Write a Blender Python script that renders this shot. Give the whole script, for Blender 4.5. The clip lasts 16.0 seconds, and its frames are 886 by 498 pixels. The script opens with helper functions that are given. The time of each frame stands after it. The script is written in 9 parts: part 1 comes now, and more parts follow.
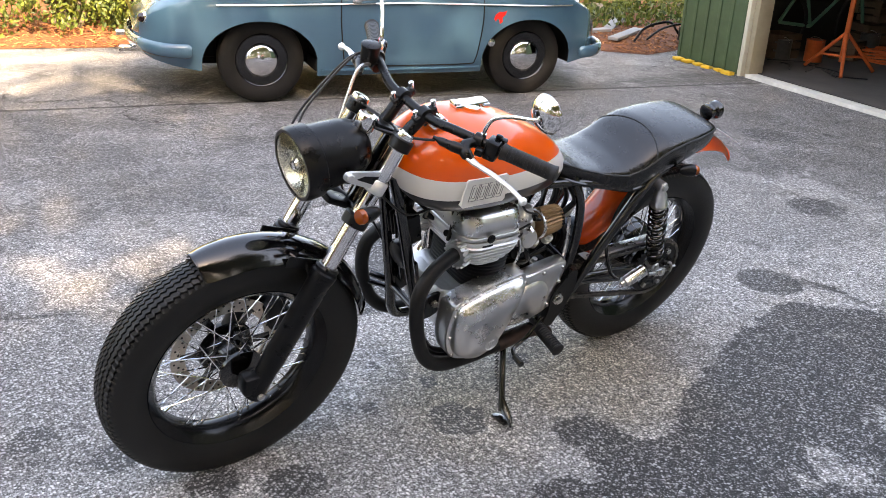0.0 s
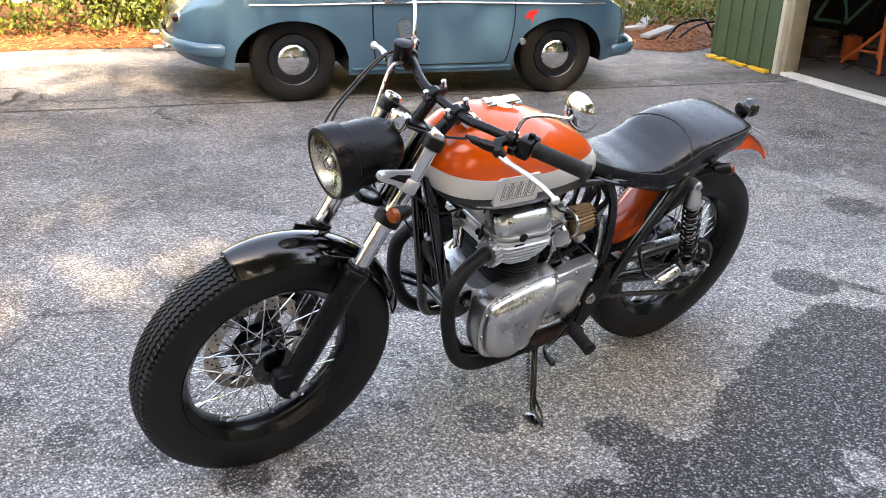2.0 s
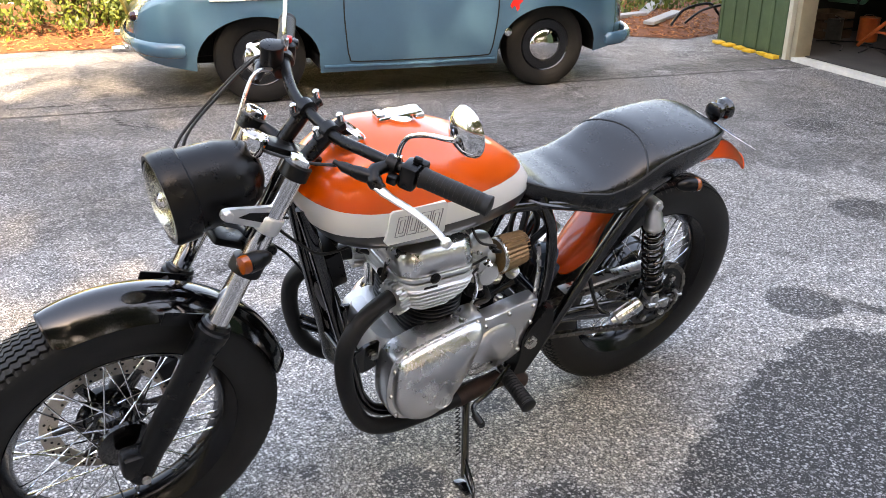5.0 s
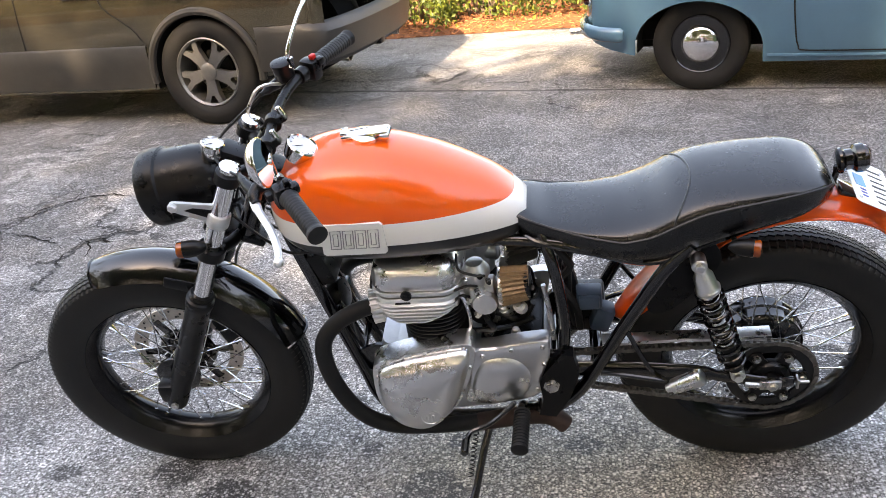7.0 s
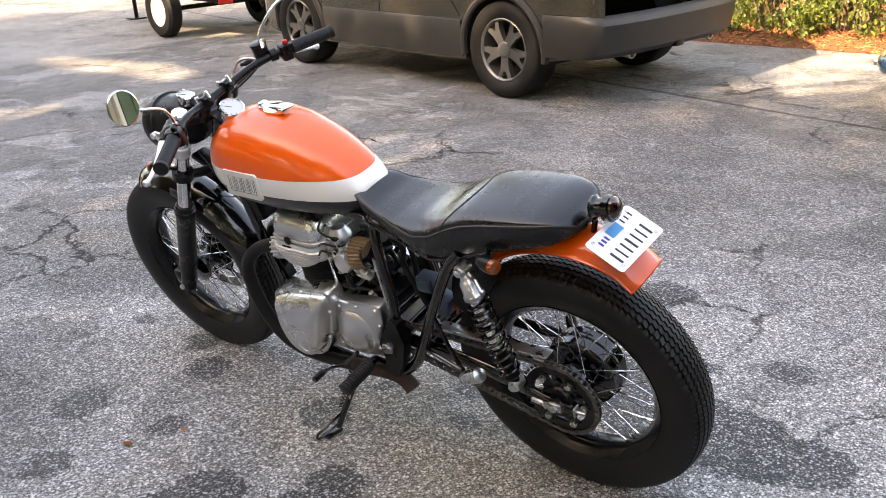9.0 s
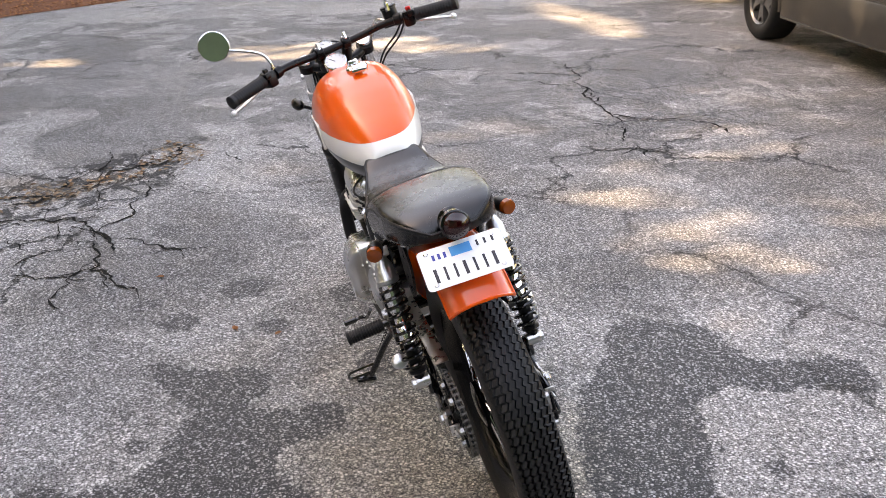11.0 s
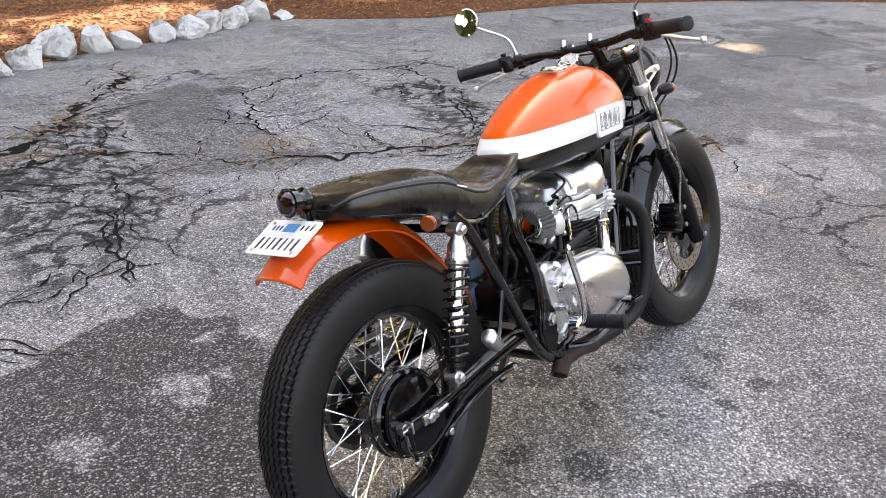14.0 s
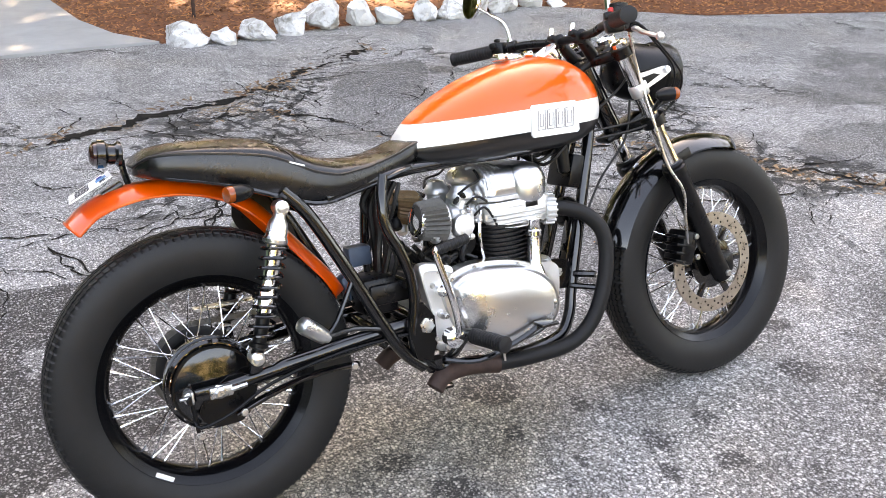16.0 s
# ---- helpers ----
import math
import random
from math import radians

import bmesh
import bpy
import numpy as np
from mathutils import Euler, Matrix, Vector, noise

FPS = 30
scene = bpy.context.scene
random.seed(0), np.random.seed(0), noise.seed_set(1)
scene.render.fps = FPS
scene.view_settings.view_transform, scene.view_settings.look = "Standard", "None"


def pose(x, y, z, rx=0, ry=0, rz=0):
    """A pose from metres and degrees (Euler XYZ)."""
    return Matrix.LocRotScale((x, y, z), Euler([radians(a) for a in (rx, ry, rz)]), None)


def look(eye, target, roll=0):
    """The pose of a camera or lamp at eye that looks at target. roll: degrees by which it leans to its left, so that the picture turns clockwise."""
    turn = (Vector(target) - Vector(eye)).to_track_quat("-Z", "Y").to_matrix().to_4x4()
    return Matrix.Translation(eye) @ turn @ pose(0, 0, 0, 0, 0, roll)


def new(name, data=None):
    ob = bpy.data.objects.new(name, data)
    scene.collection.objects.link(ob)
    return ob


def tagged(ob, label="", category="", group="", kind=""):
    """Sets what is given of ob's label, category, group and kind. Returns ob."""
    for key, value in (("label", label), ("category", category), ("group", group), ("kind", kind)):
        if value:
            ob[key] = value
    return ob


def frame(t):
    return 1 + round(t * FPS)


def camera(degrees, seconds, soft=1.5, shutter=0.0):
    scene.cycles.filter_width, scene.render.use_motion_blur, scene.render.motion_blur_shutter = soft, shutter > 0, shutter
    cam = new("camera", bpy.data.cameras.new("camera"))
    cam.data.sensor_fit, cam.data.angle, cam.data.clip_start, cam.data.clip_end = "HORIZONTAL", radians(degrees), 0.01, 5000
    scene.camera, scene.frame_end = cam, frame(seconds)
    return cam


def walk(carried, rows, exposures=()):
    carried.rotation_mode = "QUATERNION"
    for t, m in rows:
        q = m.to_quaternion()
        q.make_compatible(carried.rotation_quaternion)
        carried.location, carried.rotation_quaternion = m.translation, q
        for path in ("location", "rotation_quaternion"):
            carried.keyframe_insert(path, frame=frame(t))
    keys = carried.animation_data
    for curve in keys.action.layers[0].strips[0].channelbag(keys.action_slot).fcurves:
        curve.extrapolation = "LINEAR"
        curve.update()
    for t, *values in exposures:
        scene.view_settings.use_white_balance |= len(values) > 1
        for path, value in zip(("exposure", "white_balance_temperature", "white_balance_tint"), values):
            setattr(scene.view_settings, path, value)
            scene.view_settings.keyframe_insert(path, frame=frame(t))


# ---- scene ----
cam = camera(53.0, 16.0, 0.55)
PATH = [
    (0, (2.288, 2.011, 1.490), (1.174, 0.528, 0.742), 2.8),
    (0.5, (2.292, 2.014, 1.487), (1.196, 0.519, 0.737), 2.9),
    (1, (2.292, 2.010, 1.486), (1.213, 0.503, 0.734), 2.7),
    (1.5, (2.291, 2.008, 1.489), (1.226, 0.492, 0.737), 2.3),
    (2, (2.291, 2.006, 1.488), (1.232, 0.485, 0.735), 2.2),
    (2.5, (2.290, 2.007, 1.489), (1.245, 0.478, 0.736), 2.0),
    (3, (2.288, 2.003, 1.488), (1.253, 0.467, 0.736), 1.8),
    (3.5, (2.275, 2.006, 1.484), (1.236, 0.473, 0.728), 1.5),
    (4, (2.197, 2.037, 1.474), (1.155, 0.509, 0.713), 1.0),
    (4.5, (2.024, 1.930, 1.446), (0.979, 0.405, 0.682), 0.9),
    (5, (1.797, 1.798, 1.440), (0.788, 0.254, 0.667), 0.5),
    (5.2, (1.688, 1.781, 1.437), (0.773, 0.180, 0.663), -0.8),
    (7.3, (0.229, 2.082, 1.490), (0.624, 0.281, 0.716), -5.6),
    (7.5, (0.075, 2.079, 1.468), (0.528, 0.289, 0.699), -5.2),
    (8, (-0.306, 2.024, 1.497), (0.342, 0.292, 0.734), -3.7),
    (8.5, (-0.722, 1.987, 1.511), (0.200, 0.382, 0.753), -2.2),
    (8.7, (-0.832, 1.947, 1.510), (0.186, 0.399, 0.757), -2.7),
    (10.8, (-1.686, 0.802, 1.504), (0.061, 0.215, 0.727), -0.6),
    (11, (-1.734, 0.664, 1.509), (0.045, 0.193, 0.727), -1.5),
    (11.4, (-1.874, 0.405, 1.508), (-0.051, 0.165, 0.721), -0.4),
    (11.5, (-1.892, 0.326, 1.514), (-0.062, 0.162, 0.725), -0.6),
    (12, (-1.861, -0.020, 1.484), (-0.026, 0.095, 0.696), -0.3),
    (12.5, (-1.773, -0.324, 1.507), (0.023, 0.060, 0.716), -0.6),
    (12.8, (-1.814, -0.556, 1.519), (-0.082, 0.064, 0.734), -0.9),
    (13, (-1.719, -0.677, 1.529), (-0.037, 0.064, 0.740), -0.5),
    (13.5, (-1.565, -0.904, 1.502), (0.018, 0.032, 0.715), -0.3),
    (14, (-1.303, -1.103, 1.508), (0.138, 0.036, 0.716), 0.9),
    (14.5, (-1.080, -1.341, 1.493), (0.200, -0.022, 0.704), 0.4),
    (15, (-0.820, -1.463, 1.460), (0.290, -0.003, 0.663), 2.0),
    (15.5, (-0.540, -1.553, 1.473), (0.458, -0.019, 0.667), 1.3),
    (16, (-0.343, -1.727, 1.462), (0.512, -0.113, 0.646), 0.9),
]
walk(cam, [(t, look(eye, target, roll)) for t, eye, target, roll in PATH], [(0, 3.32, 9900, 18), (5, 3.42, 9900, 18), (8, 3.28, 10300, 18), (11, 3.07, 11200, 22), (14, 3.15, 11000, 21), (16, 3.54, 10900, 20)])

# ---- daylight: open shade under tall trees, sun through the gaps ----
SUN_EL, SUN_AZ = 40.0, 70.0            # degrees; azimuth counted from +x towards +y
world = bpy.data.worlds.new("world")
scene.world = world
world.use_nodes = True
wn = world.node_tree
sky = wn.nodes.new("ShaderNodeTexSky")
sky.sky_type = 'NISHITA'
sky.sun_disc = False
sky.sun_elevation = radians(SUN_EL)
sky.sun_rotation = radians(90 - SUN_AZ)
sky.air_density, sky.dust_density, sky.ozone_density = 1.0, 1.3, 1.0
bg = wn.nodes["Background"]
bg.inputs["Strength"].default_value = 0.15
wn.links.new(sky.outputs[0], bg.inputs["Color"])
sun_data = bpy.data.lights.new("sun", 'SUN')
sun_data.energy, sun_data.angle, sun_data.color = 3.0, radians(0.6), (1.0, 0.93, 0.82)
sun = new("sun", sun_data)
se, sa = radians(SUN_EL), radians(SUN_AZ)
SUN_DIR = Vector((math.cos(se) * math.cos(sa), math.cos(se) * math.sin(sa), math.sin(se)))
sun.matrix_world = look(SUN_DIR * 60, (0, 0, 0))


# ---- mesh helpers ----
TAU = 2 * math.pi


def part(name, bm, material, parent=None, label="", smooth=38, xf=None):
    """Links a bmesh as one mesh object under parent."""
    if xf is not None:
        bm.transform(xf)
    bmesh.ops.recalc_face_normals(bm, faces=bm.faces)
    me = bpy.data.meshes.new(name)
    bm.to_mesh(me)
    bm.free()
    for m in (material if isinstance(material, (list, tuple)) else (material,)):
        me.materials.append(m)
    if smooth:
        me.polygons.foreach_set("use_smooth", [True] * len(me.polygons))
        me.set_sharp_from_angle(angle=radians(smooth))
    ob = new(name, me)
    if parent is not None:
        ob.parent = parent
    if label:
        tagged(ob, label=label)
    return ob


def again(ob, m, name=None):
    """Another object on the same mesh, under the same parent, at the local pose m."""
    o = new(name or ob.name.split(".")[0], ob.data)
    o.parent = ob.parent
    o.matrix_local = m
    return o


def thing(name, m, label, category, group="", kind=""):
    e = new(name)
    e.empty_display_size = 0.1
    e.matrix_world = m
    return tagged(e, label, category, group, kind)


def B():
    return bmesh.new()


def merge(bm, other, m=None):
    if m is not None:
        other.transform(m)
    me = bpy.data.meshes.new("tmp")
    other.to_mesh(me)
    other.free()
    bm.from_mesh(me)
    bpy.data.meshes.remove(me)
    return bm


def curve(pts, n=6, closed=False):
    """A smooth line through points (Catmull-Rom)."""
    P = [Vector(p) for p in pts]
    out, k = [], len(P)
    for i in range(k if closed else k - 1):
        if closed:
            a, b, c, d = P[i - 1], P[i], P[(i + 1) % k], P[(i + 2) % k]
        else:
            a, b, c, d = P[max(i - 1, 0)], P[i], P[i + 1], P[min(i + 2, k - 1)]
        for j in range(n):
            t = j / n
            out.append(0.5 * (2 * b + (c - a) * t + (2 * a - 5 * b + 4 * c - d) * t * t + (3 * b - a - 3 * c + d) * t ** 3))
    if not closed:
        out.append(P[-1])
    return out


def bridge(bm, rings, closed_ring=True, cap0=True, cap1=True):
    """Faces between rings of points; returns the vertices."""
    V = [[bm.verts.new(p) for p in r] for r in rings]
    n = len(V[0])
    for a, b in zip(V, V[1:]):
        for i in range(n if closed_ring else n - 1):
            j = (i + 1) % n
            bm.faces.new((a[i], a[j], b[j], b[i]))
    if closed_ring and cap0:
        bm.faces.new(V[0])
    if closed_ring and cap1:
        bm.faces.new(V[-1])
    return V


def tube(bm, pts, r, seg=12, smooth=0, closed=False, caps=True, flat=1.0, up=None):
    """A round bar along points; r a number or one per point."""
    P = curve(pts, smooth, closed) if smooth else [Vector(p) for p in pts]
    n = len(P)
    R = r if isinstance(r, (list, tuple)) else [r] * n
    if len(R) != n:
        R = [R[min(int(i * len(R) / n), len(R) - 1)] for i in range(n)]
    tang = [((P[(i + 1) % n] if closed or i < n - 1 else P[i]) - (P[i - 1] if closed or i else P[i])).normalized() for i in range(n)]
    ref = Vector(up) if up else (Vector((0, 0, 1)) if abs(tang[0].z) < 0.9 else Vector((1, 0, 0)))
    u = (ref - ref.dot(tang[0]) * tang[0]).normalized()
    rings = []
    for i in range(n):
        u = u - u.dot(tang[i]) * tang[i]
        u = u.normalized() if u.length > 1e-6 else tang[i].orthogonal().normalized()
        v = tang[i].cross(u)
        rings.append([P[i] + R[i] * (math.cos(TAU * k / seg) * u * flat + math.sin(TAU * k / seg) * v) for k in range(seg)])
    if closed:
        V = [[bm.verts.new(p) for p in ring] for ring in rings]
        best = min(range(seg), key=lambda s: (rings[-1][0] - rings[0][s]).length)
        for i in range(n):
            a, b = V[i], V[(i + 1) % n]
            sh = best if i == n - 1 else 0
            for k in range(seg):
                bm.faces.new((a[k], a[(k + 1) % seg], b[(k + 1 + sh) % seg], b[(k + sh) % seg]))
    else:
        bridge(bm, rings, True, caps, caps)
    return bm


def axes(axis):
    w = Vector(axis).normalized()
    u = w.orthogonal().normalized()
    return u, w.cross(u), w


def lathe(bm, prof, at, axis, seg=32, caps=True):
    """Turned shape: prof holds (radius, height along axis)."""
    u, v, w = axes(axis)
    at = Vector(at)
    rings = [[at + h * w + max(r, 1e-5) * (math.cos(TAU * k / seg) * u + math.sin(TAU * k / seg) * v) for k in range(seg)] for r, h in prof]
    bridge(bm, rings, True, caps, caps)
    return bm


def rod(bm, a, b, r, seg=14, bev=0.0):
    a, b = Vector(a), Vector(b)
    L = (b - a).length
    prof = [(r, 0), (r, L)] if not bev else [(r - bev, 0), (r, bev), (r, L - bev), (r - bev, L)]
    return lathe(bm, prof, a, b - a, seg)


def keep_above(bm, z):
    """Cuts off what lies below a height."""
    bmesh.ops.bisect_plane(bm, geom=list(bm.verts) + list(bm.edges) + list(bm.faces), plane_co=(0, 0, z), plane_no=(0, 0, 1), clear_inner=True)
    return bm


def bolt(bm, at, axis, r=0.008, h=0.006):
    return lathe(bm, [(r, 0), (r, h * 0.8), (r * 0.8, h)], at, axis, 6)


def box(bm, centre, size, bev=0.0, rot=None, seg=2):
    t = B()
    bmesh.ops.create_cube(t, size=1)
    bmesh.ops.scale(t, vec=Vector(size), verts=t.verts)
    if bev:
        bmesh.ops.bevel(t, geom=list(t.edges), offset=bev, segments=seg, affect='EDGES', profile=0.5)
    m = Matrix.Translation(centre) @ (rot if rot is not None else Matrix())
    return merge(bm, t, m)


def cover(bm, outline, y0, steps, smooth=4):
    """A cast cover: outline in (x, z), raised along y; steps hold (dy, scale about the middle)."""
    P = curve([(a, 0, b) for a, b in outline], smooth, True)
    c = sum(P, Vector()) / len(P)
    rings = [[Vector((c.x + (p.x - c.x) * s, y0 + dy, c.z + (p.z - c.z) * s)) for p in P] for dy, s in steps]
    bridge(bm, rings)
    return bm


def plate(bm, outline, y0, y1, smooth=0):
    P = curve([(a, 0, b) for a, b in outline], smooth, True) if smooth else [Vector((a, 0, b)) for a, b in outline]
    bridge(bm, [[Vector((p.x, y, p.z)) for p in P] for y in (y0, y1)])
    return bm


def ball(bm, at, r, seg=12, scale=(1, 1, 1)):
    t = B()
    bmesh.ops.create_uvsphere(t, u_segments=seg, v_segments=max(6, seg // 2 + 2), radius=r)
    bmesh.ops.scale(t, vec=Vector(scale), verts=t.verts)
    return merge(bm, t, Matrix.Translation(at))


def lerp(xs, ys, x):
    return float(np.interp(x, xs, ys))


# ---- materials ----
def principled(name, color, rough=0.5, metal=0.0, coat=0.0, spec=0.5, vary=0.0, scale=8.0, bump=0.0, bump_scale=200.0,
               trans=0.0, rough_var=0.0, ior=1.45, sheen=0.0, coat_rough=0.05):
    """A procedural surface: base colour with two scales of variation, roughness wear and fine relief."""
    m = bpy.data.materials.new(name)
    m.use_nodes = True
    nt = m.node_tree
    p = nt.nodes["Principled BSDF"]
    p.inputs["Base Color"].default_value = (*color, 1)
    p.inputs["Roughness"].default_value = rough
    p.inputs["Metallic"].default_value = metal
    p.inputs["Coat Weight"].default_value = coat
    p.inputs["Coat Roughness"].default_value = coat_rough
    p.inputs["Specular IOR Level"].default_value = spec
    p.inputs["Transmission Weight"].default_value = trans
    p.inputs["IOR"].default_value = ior
    tc = nt.nodes.new("ShaderNodeTexCoord")
    if vary or rough_var:
        n1 = nt.nodes.new("ShaderNodeTexNoise")
        n1.inputs["Scale"].default_value = scale
        n1.inputs["Detail"].default_value = 6
        n1.inputs["Roughness"].default_value = 0.65
        nt.links.new(tc.outputs["Object"], n1.inputs["Vector"])
        if vary:
            r = nt.nodes.new("ShaderNodeMapRange")
            r.inputs["From Min"].default_value, r.inputs["From Max"].default_value = 0.3, 0.7
            r.inputs["To Min"].default_value, r.inputs["To Max"].default_value = 1 - vary, 1 + vary
            nt.links.new(n1.outputs["Fac"], r.inputs["Value"])
            hs = nt.nodes.new("ShaderNodeHueSaturation")
            hs.inputs["Color"].default_value = (*color, 1)
            nt.links.new(r.outputs[0], hs.inputs["Value"])
            nt.links.new(hs.outputs[0], p.inputs["Base Color"])
        if rough_var:
            r2 = nt.nodes.new("ShaderNodeMapRange")
            r2.inputs["From Min"].default_value, r2.inputs["From Max"].default_value = 0.3, 0.7
            r2.inputs["To Min"].default_value, r2.inputs["To Max"].default_value = max(rough - rough_var, 0.02), rough + rough_var
            nt.links.new(n1.outputs["Fac"], r2.inputs["Value"])
            nt.links.new(r2.outputs[0], p.inputs["Roughness"])
    if bump:
        n2 = nt.nodes.new("ShaderNodeTexNoise")
        n2.inputs["Scale"].default_value = bump_scale
        n2.inputs["Detail"].default_value = 3
        nt.links.new(tc.outputs["Object"], n2.inputs["Vector"])
        b = nt.nodes.new("ShaderNodeBump")
        b.inputs["Strength"].default_value = bump
        b.inputs["Distance"].default_value = 0.002
        nt.links.new(n2.outputs["Fac"], b.inputs["Height"])
        nt.links.new(b.outputs[0], p.inputs["Normal"])
    return m


CHROME = principled("chrome", (0.82, 0.82, 0.82), 0.08, 1.0, rough_var=0.04, scale=20)
ALLOY = principled("polished_alloy", (0.70, 0.698, 0.69), 0.28, 1.0, rough_var=0.015, vary=0.03, scale=7)
SATINALLOY = principled("satin_alloy", (0.80, 0.80, 0.79), 0.46, 1.0, rough_var=0.06, vary=0.05, scale=25)
CAST = principled("cast_alloy", (0.66, 0.66, 0.655), 0.46, 1.0, rough_var=0.1, vary=0.1, scale=30, bump=0.15, bump_scale=500)
STEEL = principled("steel", (0.55, 0.54, 0.52), 0.3, 1.0, rough_var=0.1, vary=0.12, scale=40)
BLACK = principled("black_enamel", (0.003, 0.003, 0.0034), 0.11, 0.0, spec=0.55, coat=0.5, rough_var=0.04, scale=20)
RIMBLACK = principled("rim_black", (0.003, 0.003, 0.0035), 0.2, 0.0, spec=0.36, rough_var=0.06, scale=20)
SATIN = principled("satin_black", (0.0030, 0.0030, 0.0034), 0.32, 0.0, spec=0.30, rough_var=0.1, scale=25, bump=0.04, bump_scale=900)
MATTE = principled("heat_wrap_black", (0.0095, 0.0093, 0.0095), 0.48, 0.0, spec=0.26, vary=0.25, scale=18, bump=0.15, bump_scale=400)
FINBLACK = principled("black_fins", (0.006, 0.006, 0.0065), 0.45, 0.0, vary=0.2, scale=40)
RUBBER = principled("tyre_rubber", (0.0105, 0.0102, 0.0100), 0.47, 0.0, spec=0.34, vary=0.22, scale=9, bump=0.2, bump_scale=350)
GRIPRUB = principled("grip_rubber", (0.008, 0.008, 0.0085), 0.55, 0.0, spec=0.4, vary=0.15, scale=30, bump=0.1, bump_scale=500)
LEATHER = principled("black_leather", (0.0035, 0.0034, 0.0036), 0.27, 0.0, spec=0.60, coat=0.15, coat_rough=0.2, vary=0.10, scale=14, bump=0.12, bump_scale=420, rough_var=0.015)
PIPING = principled("seat_piping", (0.01, 0.01, 0.01), 0.4)
AMBER = principled("amber_lens", (0.26, 0.045, 0.004), 0.12, 0.0, coat=0.6, vary=0.15, scale=90)
REDLENS = principled("red_lens", (0.022, 0.002, 0.002), 0.1, 0.0, coat=0.8)
REDPAINT = principled("red_plastic", (0.6, 0.02, 0.015), 0.35)
WHITE = principled("white_enamel", (0.78, 0.77, 0.73), 0.25, 0.0, coat=0.4, vary=0.03, scale=12)
ORANGE = principled("orange_enamel", (0.80, 0.080, 0.004), 0.3, 0.0, spec=0.4, coat=1.0, vary=0.06, scale=10, bump=0.02, bump_scale=60)
BADGEINK = principled("badge_ink", (0.22, 0.22, 0.22), 0.5)
RUSTPIPE = principled("rusty_pipe", (0.05, 0.028, 0.022), 0.7, 0.3, vary=0.35, scale=30, bump=0.2, bump_scale=300)
CABLE = principled("cable_sheath", (0.005, 0.005, 0.005), 0.45)
DISC = principled("disc_steel", (0.50, 0.44, 0.38), 0.34, 1.0, vary=0.15, scale=60, rough_var=0.1)
FILTERCLOTH = principled("filter_cloth", (0.075, 0.072, 0.066), 0.6, vary=0.2, scale=120)
FOAM = principled("filter_cone_mesh", (0.24, 0.15, 0.08), 0.55, 0.4, vary=0.2, scale=120)
BLUEBOX = principled("blue_plastic", (0.045, 0.075, 0.115), 0.45, vary=0.1, scale=30)
PLATEW = principled("plate_white", (0.80, 0.81, 0.80), 0.3, vary=0.03, scale=30)
INK = principled("plate_ink", (0.02, 0.02, 0.03), 0.5)
INKBLUE = principled("plate_blue_ink", (0.03, 0.05, 0.3), 0.5)
STICKER = principled("sticker_blue", (0.02, 0.30, 0.62), 0.4)
GOLDGLASS = principled("headlamp_glass", (0.95, 0.95, 0.93), 0.03, 0.0, trans=1.0, ior=1.45)
REFLECTOR = principled("reflector", (0.70, 0.66, 0.52), 0.13, 1.0, bump=0.7, bump_scale=140)
DIALFACE = principled("dial_face", (0.55, 0.57, 0.58), 0.25, 0.0, coat=1.0)
MIRRORGLASS = principled("mirror_glass", (0.85, 0.86, 0.86), 0.01, 1.0)
CHAINM = principled("chain_steel", (0.15, 0.142, 0.13), 0.45, 0.8, vary=0.3, scale=80)


# ---- ground: worn asphalt with exposed stones, seal patches, oil spots and cracks ----
OIL_SPOTS = [(0.84, 0.20, 0.092), (0.56, 0.46, 0.090), (1.94, -0.35, 0.075), (1.58, 0.10, 0.075), (1.40, 0.22, 0.083), (2.05, -0.60, 0.070), (1.03, 0.01, 0.034), (-0.94, 0.05, 0.136), (-3.21, -1.55, 0.186),
             (-2.05, -0.44, 0.156), (1.76, -0.14, 0.071), (0.44, 0.00, 0.050), (1.13, -0.23, 0.048), (0.82, -0.26, 0.026), (1.32, -0.20, 0.040), (1.42, -0.52, 0.026), (1.93, 0.10, 0.048),
             (0.52, -0.18, 0.072), (1.57, 0.61, 0.100), (1.21, 0.53, 0.060), (-0.49, -0.35, 0.118), (-0.28, -0.81, 0.084), (-0.62, -1.07, 0.095), (2.31, 0.90, 0.080), (1.34, 0.87, 0.076),
             (1.54, 0.99, 0.058), (2.22, -1.22, 0.086), (-0.06, -0.71, 0.045), (1.15, -0.70, 0.040), (1.13, 1.63, 0.074), (0.57, 0.98, 0.040), (1.48, 1.92, 0.081), (2.70, 4.05, 0.14),
             (1.1, -0.8, 0.045), (0.89, -0.21, 0.029), (1.07, -0.35, 0.036), (0.79, -0.03, 0.035), (1.09, -0.04, 0.025), (1.25, -0.38, 0.047)]
# outlines of the dark seal coat, the silted hollows, the worn pale places and the broken-up surface
SEAL_LEFT = [(1.09, 1.04), (0.95, 0.74), (0.88, 0.56), (0.77, 0.58), (0.64, 0.66), (0.62, 0.39), (0.46, 0.42), (0.43, 0.57), (0.33, 0.60), (0.18, 0.50), (-0.05, 0.42), (-0.35, 0.30), (-0.80, 0.20), (-1.10, 0.50), (-1.10, 1.20),
             (-0.60, 1.50), (-0.18, 1.49), (0.01, 1.56), (0.38, 1.54), (0.36, 1.38), (0.47, 1.24), (0.38, 1.10), (0.46, 0.97), (0.55, 0.89), (0.74, 0.83), (0.95, 0.95)]
